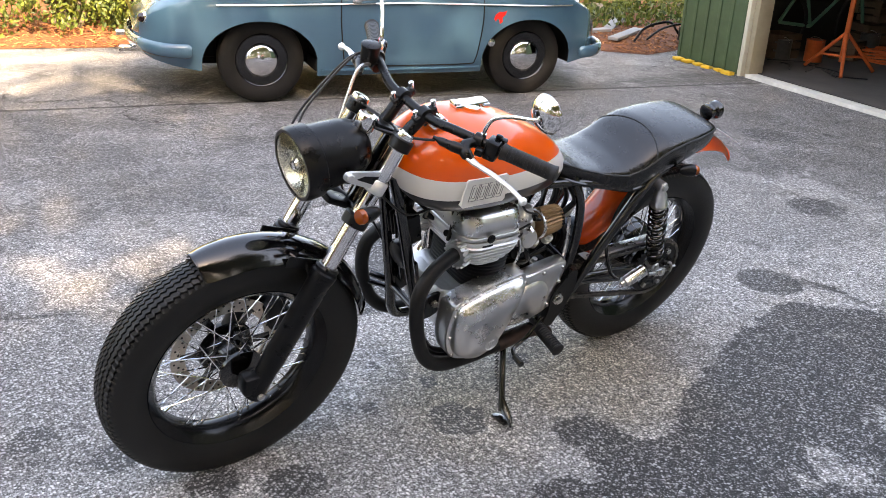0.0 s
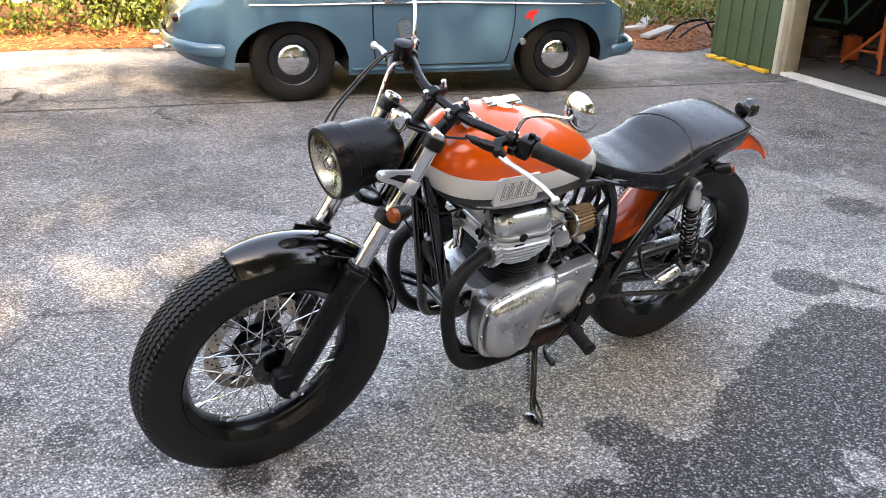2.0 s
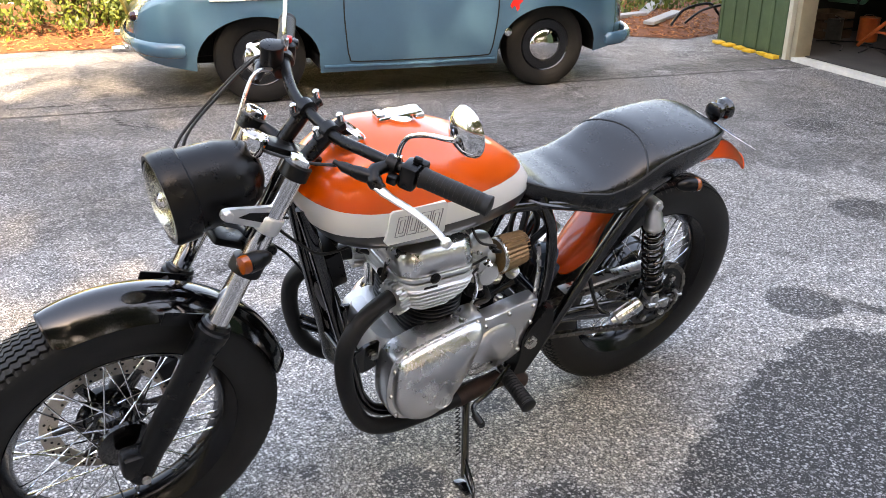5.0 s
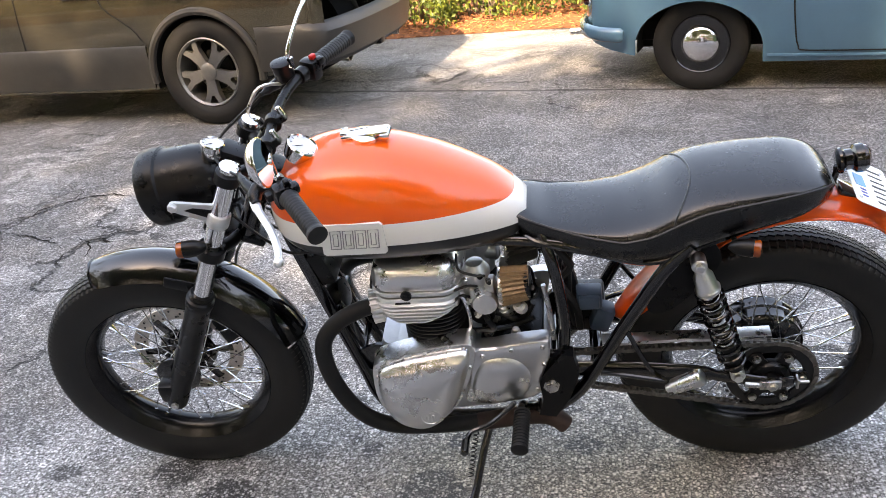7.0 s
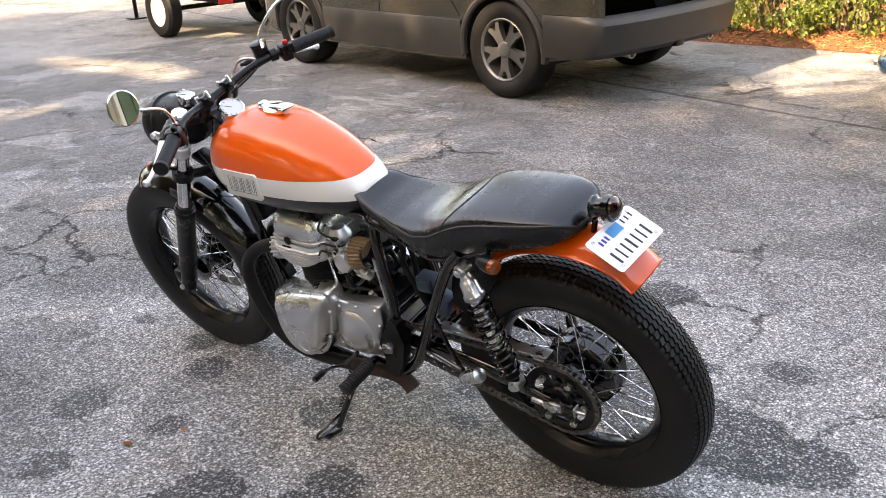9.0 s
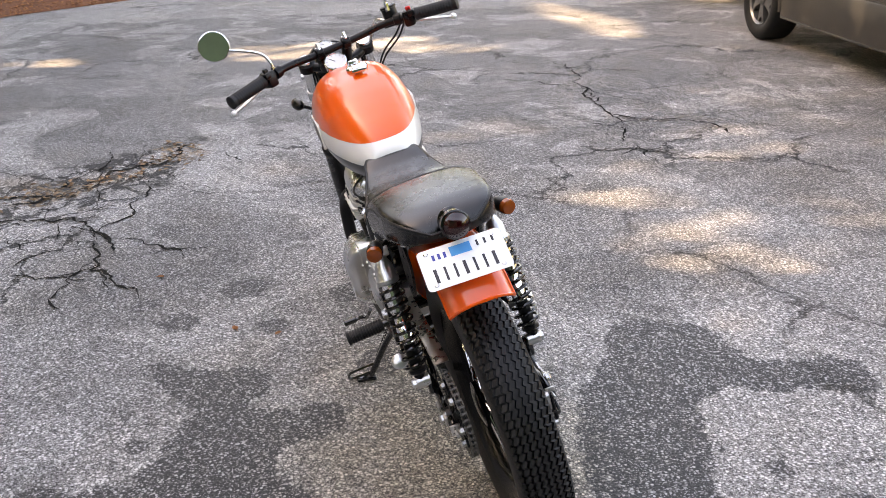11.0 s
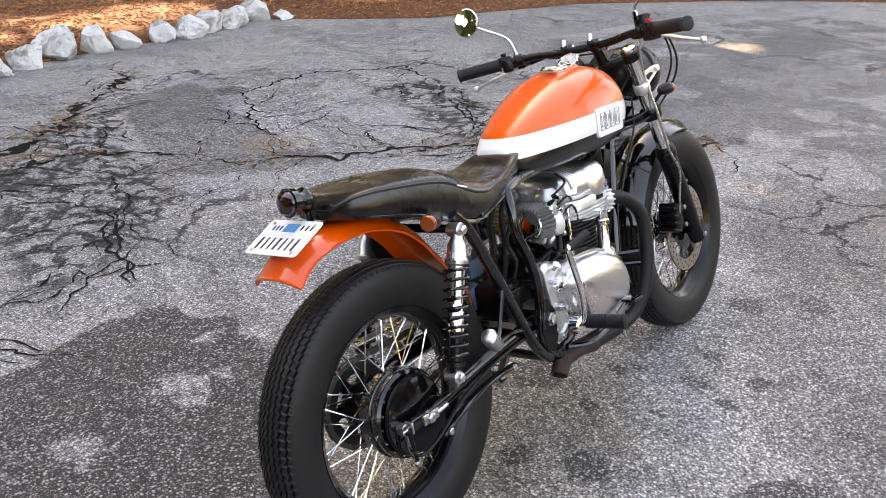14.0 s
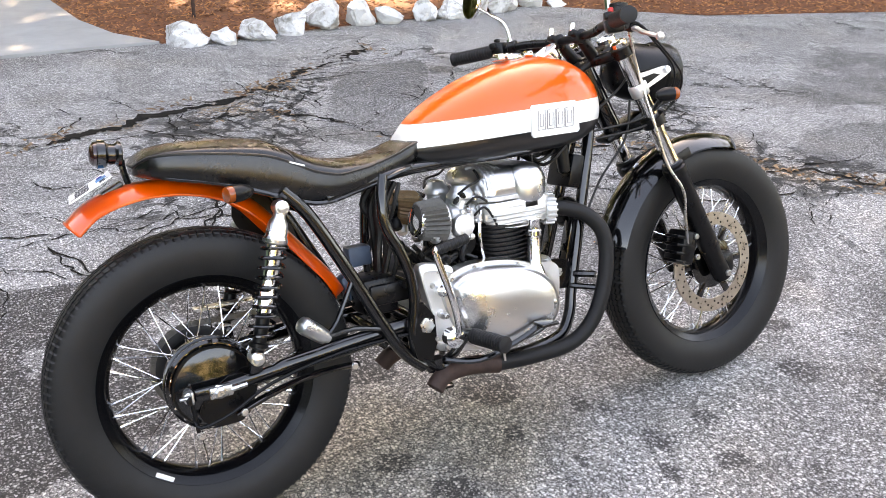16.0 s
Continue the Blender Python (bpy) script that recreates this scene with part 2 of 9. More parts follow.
SEAL_RIGHT = [(0.24, -0.24), (0.48, -0.36), (0.58, -0.48), (0.74, -0.56), (0.87, -0.70), (0.80, -0.87), (0.64, -0.97), (0.48, -0.93), (0.42, -1.19), (0.34, -1.34), (0.16, -1.19), (0.27, -1.00), (0.34, -0.78), (0.30, -0.67),
              (0.10, -0.60), (-0.07, -0.50), (-0.35, -0.52), (-0.50, -0.22), (-0.20, -0.15)]
SILT = [[(2.10, 4.50), (2.70, 4.50), (2.65, 4.06), (2.42, 3.80), (2.32, 3.30), (2.15, 2.80), (2.04, 2.27), (1.68, 2.41), (1.40, 2.62), (1.25, 2.86), (1.02, 2.98), (1.45, 3.10), (1.55, 3.40), (1.70, 3.80)],
        [(4.36, 1.77), (5.30, 0.90), (4.62, 0.81), (3.86, 0.69), (3.52, 1.20), (3.40, 1.45), (3.81, 1.70)],
        [(2.00, -0.10), (2.20, -0.60), (2.50, -0.95), (3.30, -0.90), (3.60, -0.30), (3.20, 0.30), (2.50, 0.20)],
        [(5.20, 2.70), (6.00, 2.20), (6.30, 1.40), (5.60, 1.50), (4.90, 2.30)]]
COAT = [(2.4, -0.2), (2.6, -1.2), (2.0, -2.0), (-1.0, -1.9), (-2.2, -1.1), (-2.6, 0.6), (-6.0, 1.0), (-7.0, -2.5), (-4.6, -3.4), (-2.0, -3.5), (0.0, -4.05), (4.0, -5.11), (8.0, -6.0), (9.5, 2.0), (6.0, 3.5), (4.5, 2.5), (4.2, 0.5), (3.2, 0.3)]
BROKEN = [[(0.15, 1.97), (0.66, 2.15), (1.10, 2.40), (1.20, 2.80), (1.40, 3.44), (1.90, 4.20), (1.60, 4.20), (1.00, 3.75), (0.30, 3.45), (0.45, 2.97), (0.25, 2.50)],
          [(2.60, 1.30), (3.10, 0.90), (3.90, 0.75), (3.60, 1.30), (3.30, 1.90), (3.70, 2.60), (4.00, 3.20), (3.50, 3.30), (2.90, 2.20)]]
MID_SEAL = [(0.9, -4.0, 0.9), (0.3, -5.0, 0.7), (2.2, -3.6, 0.8), (0.2, -2.9, 1.2), (2.0, -2.5, 0.8), (6.0, 1.2, 0.8), (-1.5, -2.6, 0.9), (4.6, -2.3, 0.9), (-3.4, -1.9, 1.3)]
PALE_SEAL = [(3.23, -0.62, 0.20), (4.10, -0.60, 0.28), (3.00, 0.62, 0.30), (2.3, 3.45, 0.2), (0.2, -2.45, 0.32), (1.9, -3.3, 0.3), (0.10, 1.00, 0.07), (0.28, 1.22, 0.05), (-0.35, 0.95, 0.08), (3.5, 3.4, 0.35), (1.55, -3.0, 0.4)]


FISSURE = [(-0.10, 3.28), (0.21, 3.45), (0.65, 3.72), (0.95, 3.80), (1.20, 3.95), (1.54, 4.18), (2.05, 4.62), (2.60, 5.15)]
RIDGE = [(0.75, 3.50), (1.11, 3.58), (1.35, 3.40), (1.60, 2.75), (1.95, 2.45), (2.35, 2.20), (2.75, 1.95), (3.05, 1.60), (3.15, 1.30), (3.40, 0.95), (3.9, 0.80)]
RING = [(2.75, 4.00), (3.51, 4.01), (4.16, 3.58), (3.65, 2.86), (3.05, 2.00), (2.62, 2.06), (2.21, 2.16), (2.07, 2.45), (2.22, 3.18), (2.75, 4.00)]
CRACK_B = [(3.91, 2.98), (3.37, 2.36), (2.71, 1.77), (2.63, 1.34), (2.42, 1.24), (1.99, 1.16), (1.72, 1.05), (1.53, 0.98)]
CRACK_C = [(5.20, -2.26), (3.56, -1.89), (2.87, -1.74), (2.41, -1.68)]
CRACK = [(-0.75, 1.80), (-0.29, 1.89), (-0.08, 1.94), (0.15, 2.01), (0.42, 2.18), (0.69, 2.30), (0.95, 2.62), (1.10, 3.05)]


def node_math(nt, op, a, b=None, clamp=False):
    n = nt.nodes.new("ShaderNodeMath")
    n.operation = op
    n.use_clamp = clamp
    for i, v in enumerate((a, b)):
        if v is None:
            continue
        if isinstance(v, (int, float)):
            n.inputs[i].default_value = v
        else:
            nt.links.new(v, n.inputs[i])
    return n.outputs[0]


def node_range(nt, v, a, b, c=0.0, d=1.0, smooth=True):
    n = nt.nodes.new("ShaderNodeMapRange")
    n.interpolation_type = 'SMOOTHSTEP' if smooth else 'LINEAR'
    for k, val in (("From Min", a), ("From Max", b), ("To Min", c), ("To Max", d)):
        n.inputs[k].default_value = val
    nt.links.new(v, n.inputs["Value"])
    return n.outputs[0]


def node_noise(nt, vec, scale, detail=4, rough=0.55, dist=0.0):
    n = nt.nodes.new("ShaderNodeTexNoise")
    n.inputs["Scale"].default_value, n.inputs["Detail"].default_value = scale, detail
    n.inputs["Roughness"].default_value, n.inputs["Distortion"].default_value = rough, dist
    nt.links.new(vec, n.inputs["Vector"])
    return n


def node_mix(nt, f, a, b, mode='MIX'):
    n = nt.nodes.new("ShaderNodeMix")
    n.data_type, n.blend_type = 'RGBA', mode
    for key, v in (("Factor", f), ("A", a), ("B", b)):
        if isinstance(v, (int, float)):
            n.inputs[key].default_value = v
        elif isinstance(v, tuple):
            n.inputs[key].default_value = (*v, 1)
        else:
            nt.links.new(v, n.inputs[key])
    return n.outputs["Result"]


def discs(nt, vec, items):
    """The signed distance to the nearest of some discs on the ground."""
    best = None
    for x, y, r in items:
        d = nt.nodes.new("ShaderNodeVectorMath")
        d.operation = 'DISTANCE'
        nt.links.new(vec, d.inputs[0])
        d.inputs[1].default_value = (x, y, 0)
        s = node_math(nt, 'SUBTRACT', d.outputs["Value"], r)
        best = s if best is None else node_math(nt, 'MINIMUM', best, s)
    return best


def asphalt():
    m = bpy.data.materials.new("asphalt")
    m.use_nodes = True
    nt = m.node_tree
    p = nt.nodes["Principled BSDF"]
    tc = nt.nodes.new("ShaderNodeTexCoord")
    flat = nt.nodes.new("ShaderNodeVectorMath")
    flat.operation = 'MULTIPLY'
    nt.links.new(tc.outputs["Object"], flat.inputs[0])
    flat.inputs[1].default_value = (1, 1, 0)
    pos = flat.outputs[0]
    sep = nt.nodes.new("ShaderNodeSeparateXYZ")
    nt.links.new(pos, sep.inputs[0])
    X, Yc = sep.outputs[0], sep.outputs[1]
    # ragged coordinates for the edges of patches and spots
    w1 = node_noise(nt, pos, 1.7, 8, 0.66)
    wv = nt.nodes.new("ShaderNodeVectorMath")
    wv.operation = 'SUBTRACT'
    nt.links.new(w1.outputs["Color"], wv.inputs[0])
    wv.inputs[1].default_value = (0.5, 0.5, 0.5)
    wsc = nt.nodes.new("ShaderNodeVectorMath")
    wsc.operation = 'MULTIPLY'
    nt.links.new(wv.outputs[0], wsc.inputs[0])
    wsc.inputs[1].default_value = (0.85, 0.85, 0)
    wadd = nt.nodes.new("ShaderNodeVectorMath")
    nt.links.new(pos, wadd.inputs[0])
    nt.links.new(wsc.outputs[0], wadd.inputs[1])
    rag = wadd.outputs[0]
    w2 = node_noise(nt, pos, 22, 5, 0.7)
    wv2 = nt.nodes.new("ShaderNodeVectorMath")
    wv2.operation = 'MULTIPLY_ADD'
    nt.links.new(w2.outputs["Color"], wv2.inputs[0])
    wv2.inputs[1].default_value = (0.11, 0.11, 0)
    wv2.inputs[2].default_value = (-0.055, -0.055, 0)
    wadd2 = nt.nodes.new("ShaderNodeVectorMath")
    nt.links.new(pos, wadd2.inputs[0])
    nt.links.new(wv2.outputs[0], wadd2.inputs[1])
    def mask(name):
        a = nt.nodes.new("ShaderNodeAttribute")
        a.attribute_name = name
        return a.outputs["Fac"]
    frayed = node_noise(nt, pos, 8, 9, 0.70)
    fine = node_noise(nt, pos, 58, 5, 0.75)
    fray = node_math(nt, 'ADD', node_math(nt, 'MULTIPLY', node_math(nt, 'SUBTRACT', frayed.outputs["Fac"], 0.5), 0.22), node_math(nt, 'MULTIPLY', node_math(nt, 'SUBTRACT', fine.outputs["Fac"], 0.5), 0.05))
    spots = node_range(nt, discs(nt, wadd2.outputs[0], OIL_SPOTS), -0.010, 0.004, 1.0, 0.0)
    dark = node_range(nt, node_math(nt, 'ADD', mask("seal_gap"), fray), -0.007, 0.007, 1.0, 0.0)
    pale = node_range(nt, node_math(nt, 'ADD', discs(nt, rag, PALE_SEAL), fray), -0.02, 0.015, 1.0, 0.0)
    mid = node_range(nt, node_math(nt, 'ADD', discs(nt, rag, MID_SEAL), node_math(nt, 'MULTIPLY', fray, 1.5)), -0.04, 0.04, 0.42, 0.0)
    silt = node_range(nt, node_math(nt, 'ADD', mask("silt_gap"), node_math(nt, 'MULTIPLY', fray, 1.2)), -0.05, 0.03, 0.52, 0.0)
    # soft-edged discs that darken the tone ahead of and beside the front wheel
    soft_dark = node_range(nt, node_math(nt, 'ADD', discs(nt, rag, [(2.05, 0.95, 0.65), (1.95, -0.75, 0.75), (1.35, -1.05, 0.50), (2.7, -0.2, 0.5)]), fray), -0.22, 0.16, 0.42, 0.0)
    islands = node_range(nt, node_noise(nt, pos, 1.5, 8, 0.62, 0.8).outputs["Fac"], 0.535, 0.56, 1.0, 0.25)
    coat = node_math(nt, 'MULTIPLY', node_range(nt, node_math(nt, 'ADD', mask("coat_gap"), node_math(nt, 'MULTIPLY', fray, 2.2)), -0.12, 0.08, 0.56, 0.0), islands)
    holes = node_range(nt, node_noise(nt, pos, 3.3, 8, 0.66, 0.5).outputs["Fac"], 0.63, 0.65, 0.0, 0.5)
    dark = node_math(nt, 'MULTIPLY', dark, node_math(nt, 'SUBTRACT', 1.0, node_math(nt, 'MAXIMUM', holes, pale)))
    dark = node_math(nt, 'MAXIMUM', dark, node_math(nt, 'MULTIPLY', spots, 0.92))
    broad = node_noise(nt, pos, 0.95, 10, 0.68, 0.7)
    field = node_range(nt, broad.outputs["Fac"], 0.475, 0.505, 0.0, 1.0)
    streaks = node_noise(nt, pos, 4.5, 6, 0.7, 0.4)
    blotch = node_range(nt, streaks.outputs["Fac"], 0.57, 0.61)
    # the older, paler slab beyond the long joint
    slab = node_range(nt, node_math(nt, 'ADD', node_math(nt, 'ADD', Yc, node_math(nt, 'MULTIPLY', X, 0.265)), 4.05), -0.02, 0.03, 1.0, 0.0)
    tone = node_math(nt, 'MULTIPLY_ADD', field, 0.28)
    tone.node.inputs[2].default_value = 0.635
    tone = node_math(nt, 'ADD', tone, node_math(nt, 'MULTIPLY', pale, 0.16))
    tone = node_math(nt, 'MULTIPLY', tone, node_math(nt, 'SUBTRACT', 1.0, node_math(nt, 'MAXIMUM', coat, node_math(nt, 'MAXIMUM', soft_dark, node_math(nt, 'MAXIMUM', mid, silt)))))
    tone = node_math(nt, 'MULTIPLY', tone, node_math(nt, 'SUBTRACT', 1.0, node_math(nt, 'MULTIPLY', blotch, 0.30)))
    tone = node_math(nt, 'MULTIPLY', tone, node_range(nt, node_noise(nt, pos, 13, 8, 0.75).outputs["Fac"], 0.32, 0.68, 0.72, 1.24, False))
    tone = node_math(nt, 'MULTIPLY', tone, node_range(nt, fine.outputs["Fac"], 0.34, 0.66, 0.36, 1.64, False))
    tone = node_math(nt, 'SUBTRACT', tone, node_math(nt, 'MULTIPLY', slab, 0.10), True)
    # exposed stones of two sizes, each with its own tone, crowded where worn and sparse in the seal
    vor = nt.nodes.new("ShaderNodeTexVoronoi")
    vor.inputs["Scale"].default_value = 112
    nt.links.new(pos, vor.inputs["Vector"])
    sc = nt.nodes.new("ShaderNodeSeparateColor")
    nt.links.new(vor.outputs["Color"], sc.inputs[0])
    cell = sc.outputs[0]
    edge = node_range(nt, vor.outputs["Distance"], 0.40, 0.58, 1.0, 0.0)
    vor2 = nt.nodes.new("ShaderNodeTexVoronoi")
    vor2.inputs["Scale"].default_value = 260
    nt.links.new(pos, vor2.inputs["Vector"])
    sc2 = nt.nodes.new("ShaderNodeSeparateColor")
    nt.links.new(vor2.outputs["Color"], sc2.inputs[0])
    edge2 = node_range(nt, vor2.outputs["Distance"], 0.40, 0.60, 1.0, 0.0)
    worn_stone = node_math(nt, 'MAXIMUM', node_math(nt, 'MULTIPLY', node_range(nt, cell, 0.40, 0.86, 0.0, 1.0, False), edge), node_math(nt, 'MULTIPLY', node_range(nt, sc2.outputs[1], 0.52, 0.90, 0.0, 0.85, False), edge2))
    seal_stone = node_math(nt, 'MAXIMUM', node_math(nt, 'MULTIPLY', node_range(nt, cell, 0.52, 1.0, 0.0, 1.0, False), edge), node_math(nt, 'MULTIPLY', node_range(nt, sc2.outputs[1], 0.66, 1.0, 0.0, 0.9, False), edge2))
    pit = node_range(nt, sc2.outputs[0], 0.0, 1.0, 0.12, 1.6, False)
    worn_col = node_mix(nt, worn_stone, node_mix(nt, 1.0, node_mix(nt, tone, (0.012, 0.012, 0.0125), (0.225, 0.219, 0.212)), node_range(nt, sc2.outputs[0], 0.0, 1.0, 0.15, 1.55, False), 'MULTIPLY'), node_mix(nt, tone, (0.19, 0.187, 0.182), (0.76, 0.748, 0.732)))
    seal_col = node_mix(nt, seal_stone, node_mix(nt, 1.0, node_mix(nt, fine.outputs["Fac"], (0.005, 0.005, 0.0053), (0.040, 0.039, 0.039)), pit, 'MULTIPLY'), (0.48, 0.475, 0.47))
    col = node_mix(nt, dark, worn_col, seal_col)
    # warm dust
    dust = node_range(nt, node_noise(nt, pos, 1.1, 4, 0.6).outputs["Fac"], 0.45, 0.75, 0.0, 0.45)
    col = node_mix(nt, dust, col, node_mix(nt, 1.0, col, (1.08, 1.0, 0.88), 'MULTIPLY'))
    # warmer, browner tint of the ground under and beside the engine
    warm_tint = node_range(nt, node_math(nt, 'ADD', discs(nt, rag, [(0.30, 0.12, 0.42), (0.75, 0.05, 0.30)]), fray), -0.25, 0.20, 0.8, 0.0)
    col = node_mix(nt, warm_tint, col, node_mix(nt, 1.0, col, (1.12, 0.98, 0.76), 'MULTIPLY'))
    # cracks, thick where the surface has broken up
    cr = nt.nodes.new("ShaderNodeTexVoronoi")
    cr.feature = 'DISTANCE_TO_EDGE'
    cr.inputs["Scale"].default_value = 1.15
    rag2 = nt.nodes.new("ShaderNodeVectorMath")
    nt.links.new(rag, rag2.inputs[0])
    nt.links.new(wv2.outputs[0], rag2.inputs[1])
    rag2 = rag2.outputs[0]
    nt.links.new(rag2, cr.inputs["Vector"])
    cr2 = nt.nodes.new("ShaderNodeTexVoronoi")
    cr2.feature = 'DISTANCE_TO_EDGE'
    cr2.inputs["Scale"].default_value = 6.2
    nt.links.new(rag2, cr2.inputs["Vector"])
    broken = node_range(nt, node_math(nt, 'ADD', mask("broken_gap"), node_math(nt, 'MULTIPLY', fray, 1.5)), -0.08, 0.10, 1.0, 0.0)
    long_ = node_range(nt, node_noise(nt, pos, 0.5, 3).outputs["Fac"], 0.50, 0.60, 0.0, 1.0)
    away = node_range(nt, discs(nt, pos, [(0.7, 0.0, 1.0), (0.2, 0.9, 0.6), (1.6, 0.4, 0.6)]), 0.0, 0.4, 0.0, 1.0)
    c1 = node_math(nt, 'MULTIPLY', node_math(nt, 'MULTIPLY', node_range(nt, cr.outputs["Distance"], 0.002, 0.016, 1.0, 0.0), long_), away)
    gaps = node_range(nt, node_noise(nt, pos, 2.6, 6, 0.7).outputs["Fac"], 0.30, 0.42, 0.0, 1.0)
    c2 = node_math(nt, 'MULTIPLY', node_range(nt, cr2.outputs["Distance"], 0.03, 0.13, 1.0, 0.0), node_math(nt, 'MULTIPLY', broken, gaps))
    crack = node_math(nt, 'MAXIMUM', c1, c2)
    joint = node_math(nt, 'ADD', node_math(nt, 'ADD', Yc, node_math(nt, 'MULTIPLY', X, 0.265)), 4.05)
    jl = node_math(nt, 'ADD', node_math(nt, 'ABSOLUTE', joint), node_math(nt, 'MULTIPLY', w2.outputs["Fac"], 0.05))
    crack = node_math(nt, 'MAXIMUM', crack, node_range(nt, jl, 0.028, 0.06, 0.8, 0.0))
    col = node_mix(nt, node_math(nt, 'MULTIPLY', crack, 0.9), col, (0.006, 0.006, 0.006))
    # leaf litter and soil caught in the broken part
    lit = node_math(nt, 'MULTIPLY', node_range(nt, discs(nt, rag, [(0.95, 3.65, 0.22), (2.10, 2.90, 0.22), (0.35, 3.45, 0.15), (3.10, 1.5, 0.16), (3.6, 0.9, 0.18)]), -0.1, 0.05, 1.0, 0.0), node_range(nt, node_noise(nt, pos, 30, 4, 0.7).outputs["Fac"], 0.47, 0.56))
    col = node_mix(nt, node_math(nt, 'MULTIPLY', lit, 0.85), col, node_mix(nt, cell, (0.14, 0.07, 0.03), (0.42, 0.30, 0.18)))
    nt.links.new(col, p.inputs["Base Color"])
    rough = node_math(nt, 'SUBTRACT', 0.80, node_math(nt, 'MULTIPLY', dark, 0.20))
    nt.links.new(rough, p.inputs["Roughness"])
    b1 = nt.nodes.new("ShaderNodeBump")
    b1.inputs["Strength"].default_value, b1.inputs["Distance"].default_value = 1.0, 0.006
    hgt = node_math(nt, 'SUBTRACT', node_math(nt, 'MULTIPLY', edge, node_math(nt, 'ADD', cell, 0.3)), node_math(nt, 'MULTIPLY', crack, 3.0))
    nt.links.new(hgt, b1.inputs["Height"])
    nt.links.new(b1.outputs[0], p.inputs["Normal"])
    return m


ASPHALT = asphalt()


def spaced(a, b, step, far):
    mid = list(np.arange(a, b + 1e-6, step))
    out = []
    d, v = step, mid[-1]
    while v < far:
        d *= 1.35
        v += d
        out.append(v)
    low = []
    d, v = step, mid[0]
    while v > -far:
        d *= 1.35
        v -= d
        low.append(v)
    return low[::-1] + mid + out


def ground_height(x, y):
    """Gentle dips, with the broken hollow beyond the motorcycle."""
    d = max(0.0, min(1.0, (math.hypot(x - 0.7, y) - 1.6) / 1.5))
    z = 0.006 * d * (noise.noise((x * 0.8, y * 0.8, 0)) + 0.5 * noise.noise((x * 2.1, y * 2.1, 3)))
    for cx, cy, r, dep in ((2.0, 3.1, 0.75, 0.035), (0.8, 3.45, 0.5, 0.02), (4.4, 2.9, 0.8, 0.02), (2.4, 4.4, 0.5, 0.02)):
        q = ((x - cx) ** 2 + (y - cy) ** 2) / (r * r)
        if q < 4:
            z -= dep * math.exp(-q * 1.6) * (1 + 0.5 * noise.noise((x * 5, y * 5, 1)))
    return z


gx, gy = spaced(-7, 12, 0.07, 380), spaced(-8, 8, 0.07, 380)
verts = [(x, y, ground_height(x, y) if -8 < x < 13 and -9 < y < 9 else 0.0) for x in gx for y in gy]
ny = len(gy)
faces = [(i * ny + j, (i + 1) * ny + j, (i + 1) * ny + j + 1, i * ny + j + 1) for i in range(len(gx) - 1) for j in range(ny - 1)]
me = bpy.data.meshes.new("ground")
me.from_pydata(verts, [], faces)
me.materials.append(ASPHALT)


def poly_gap(poly, x, y):
    """The distance to an outline for arrays of places, negative inside it."""
    gap, into = np.full(len(x), 99.0), np.zeros(len(x), bool)
    for (x0, y0), (x1, y1) in zip(poly, poly[1:] + poly[:1]):
        t = np.clip(((x - x0) * (x1 - x0) + (y - y0) * (y1 - y0)) / ((x1 - x0) ** 2 + (y1 - y0) ** 2), 0, 1)
        gap = np.minimum(gap, np.hypot(x - x0 - t * (x1 - x0), y - y0 - t * (y1 - y0)))
        if y0 != y1:
            into ^= ((y0 > y) != (y1 > y)) & (x < (x1 - x0) * (y - y0) / (y1 - y0) + x0)
    return np.where(into, -gap, gap)


V = np.array(verts)
for key, polys in (("seal_gap", [SEAL_LEFT, SEAL_RIGHT]), ("silt_gap", SILT), ("coat_gap", [COAT]), ("broken_gap", BROKEN)):
    me.attributes.new(key, 'FLOAT', 'POINT').data.foreach_set("value", np.min([poly_gap(p, V[:, 0], V[:, 1]) for p in polys], axis=0).astype(np.float32))
me.polygons.foreach_set("use_smooth", [True] * len(me.polygons))
tagged(new("ground", me), "worn grey asphalt driveway with dark patches, oil spots and cracks", "driveway", kind="structure")

# open fissures and cracks filled with dark soil
SOIL = principled("crack_soil", (0.010, 0.009, 0.008), 0.95, spec=0.15, vary=0.6, scale=60, bump=0.9, bump_scale=160)
rk = random.Random(17)


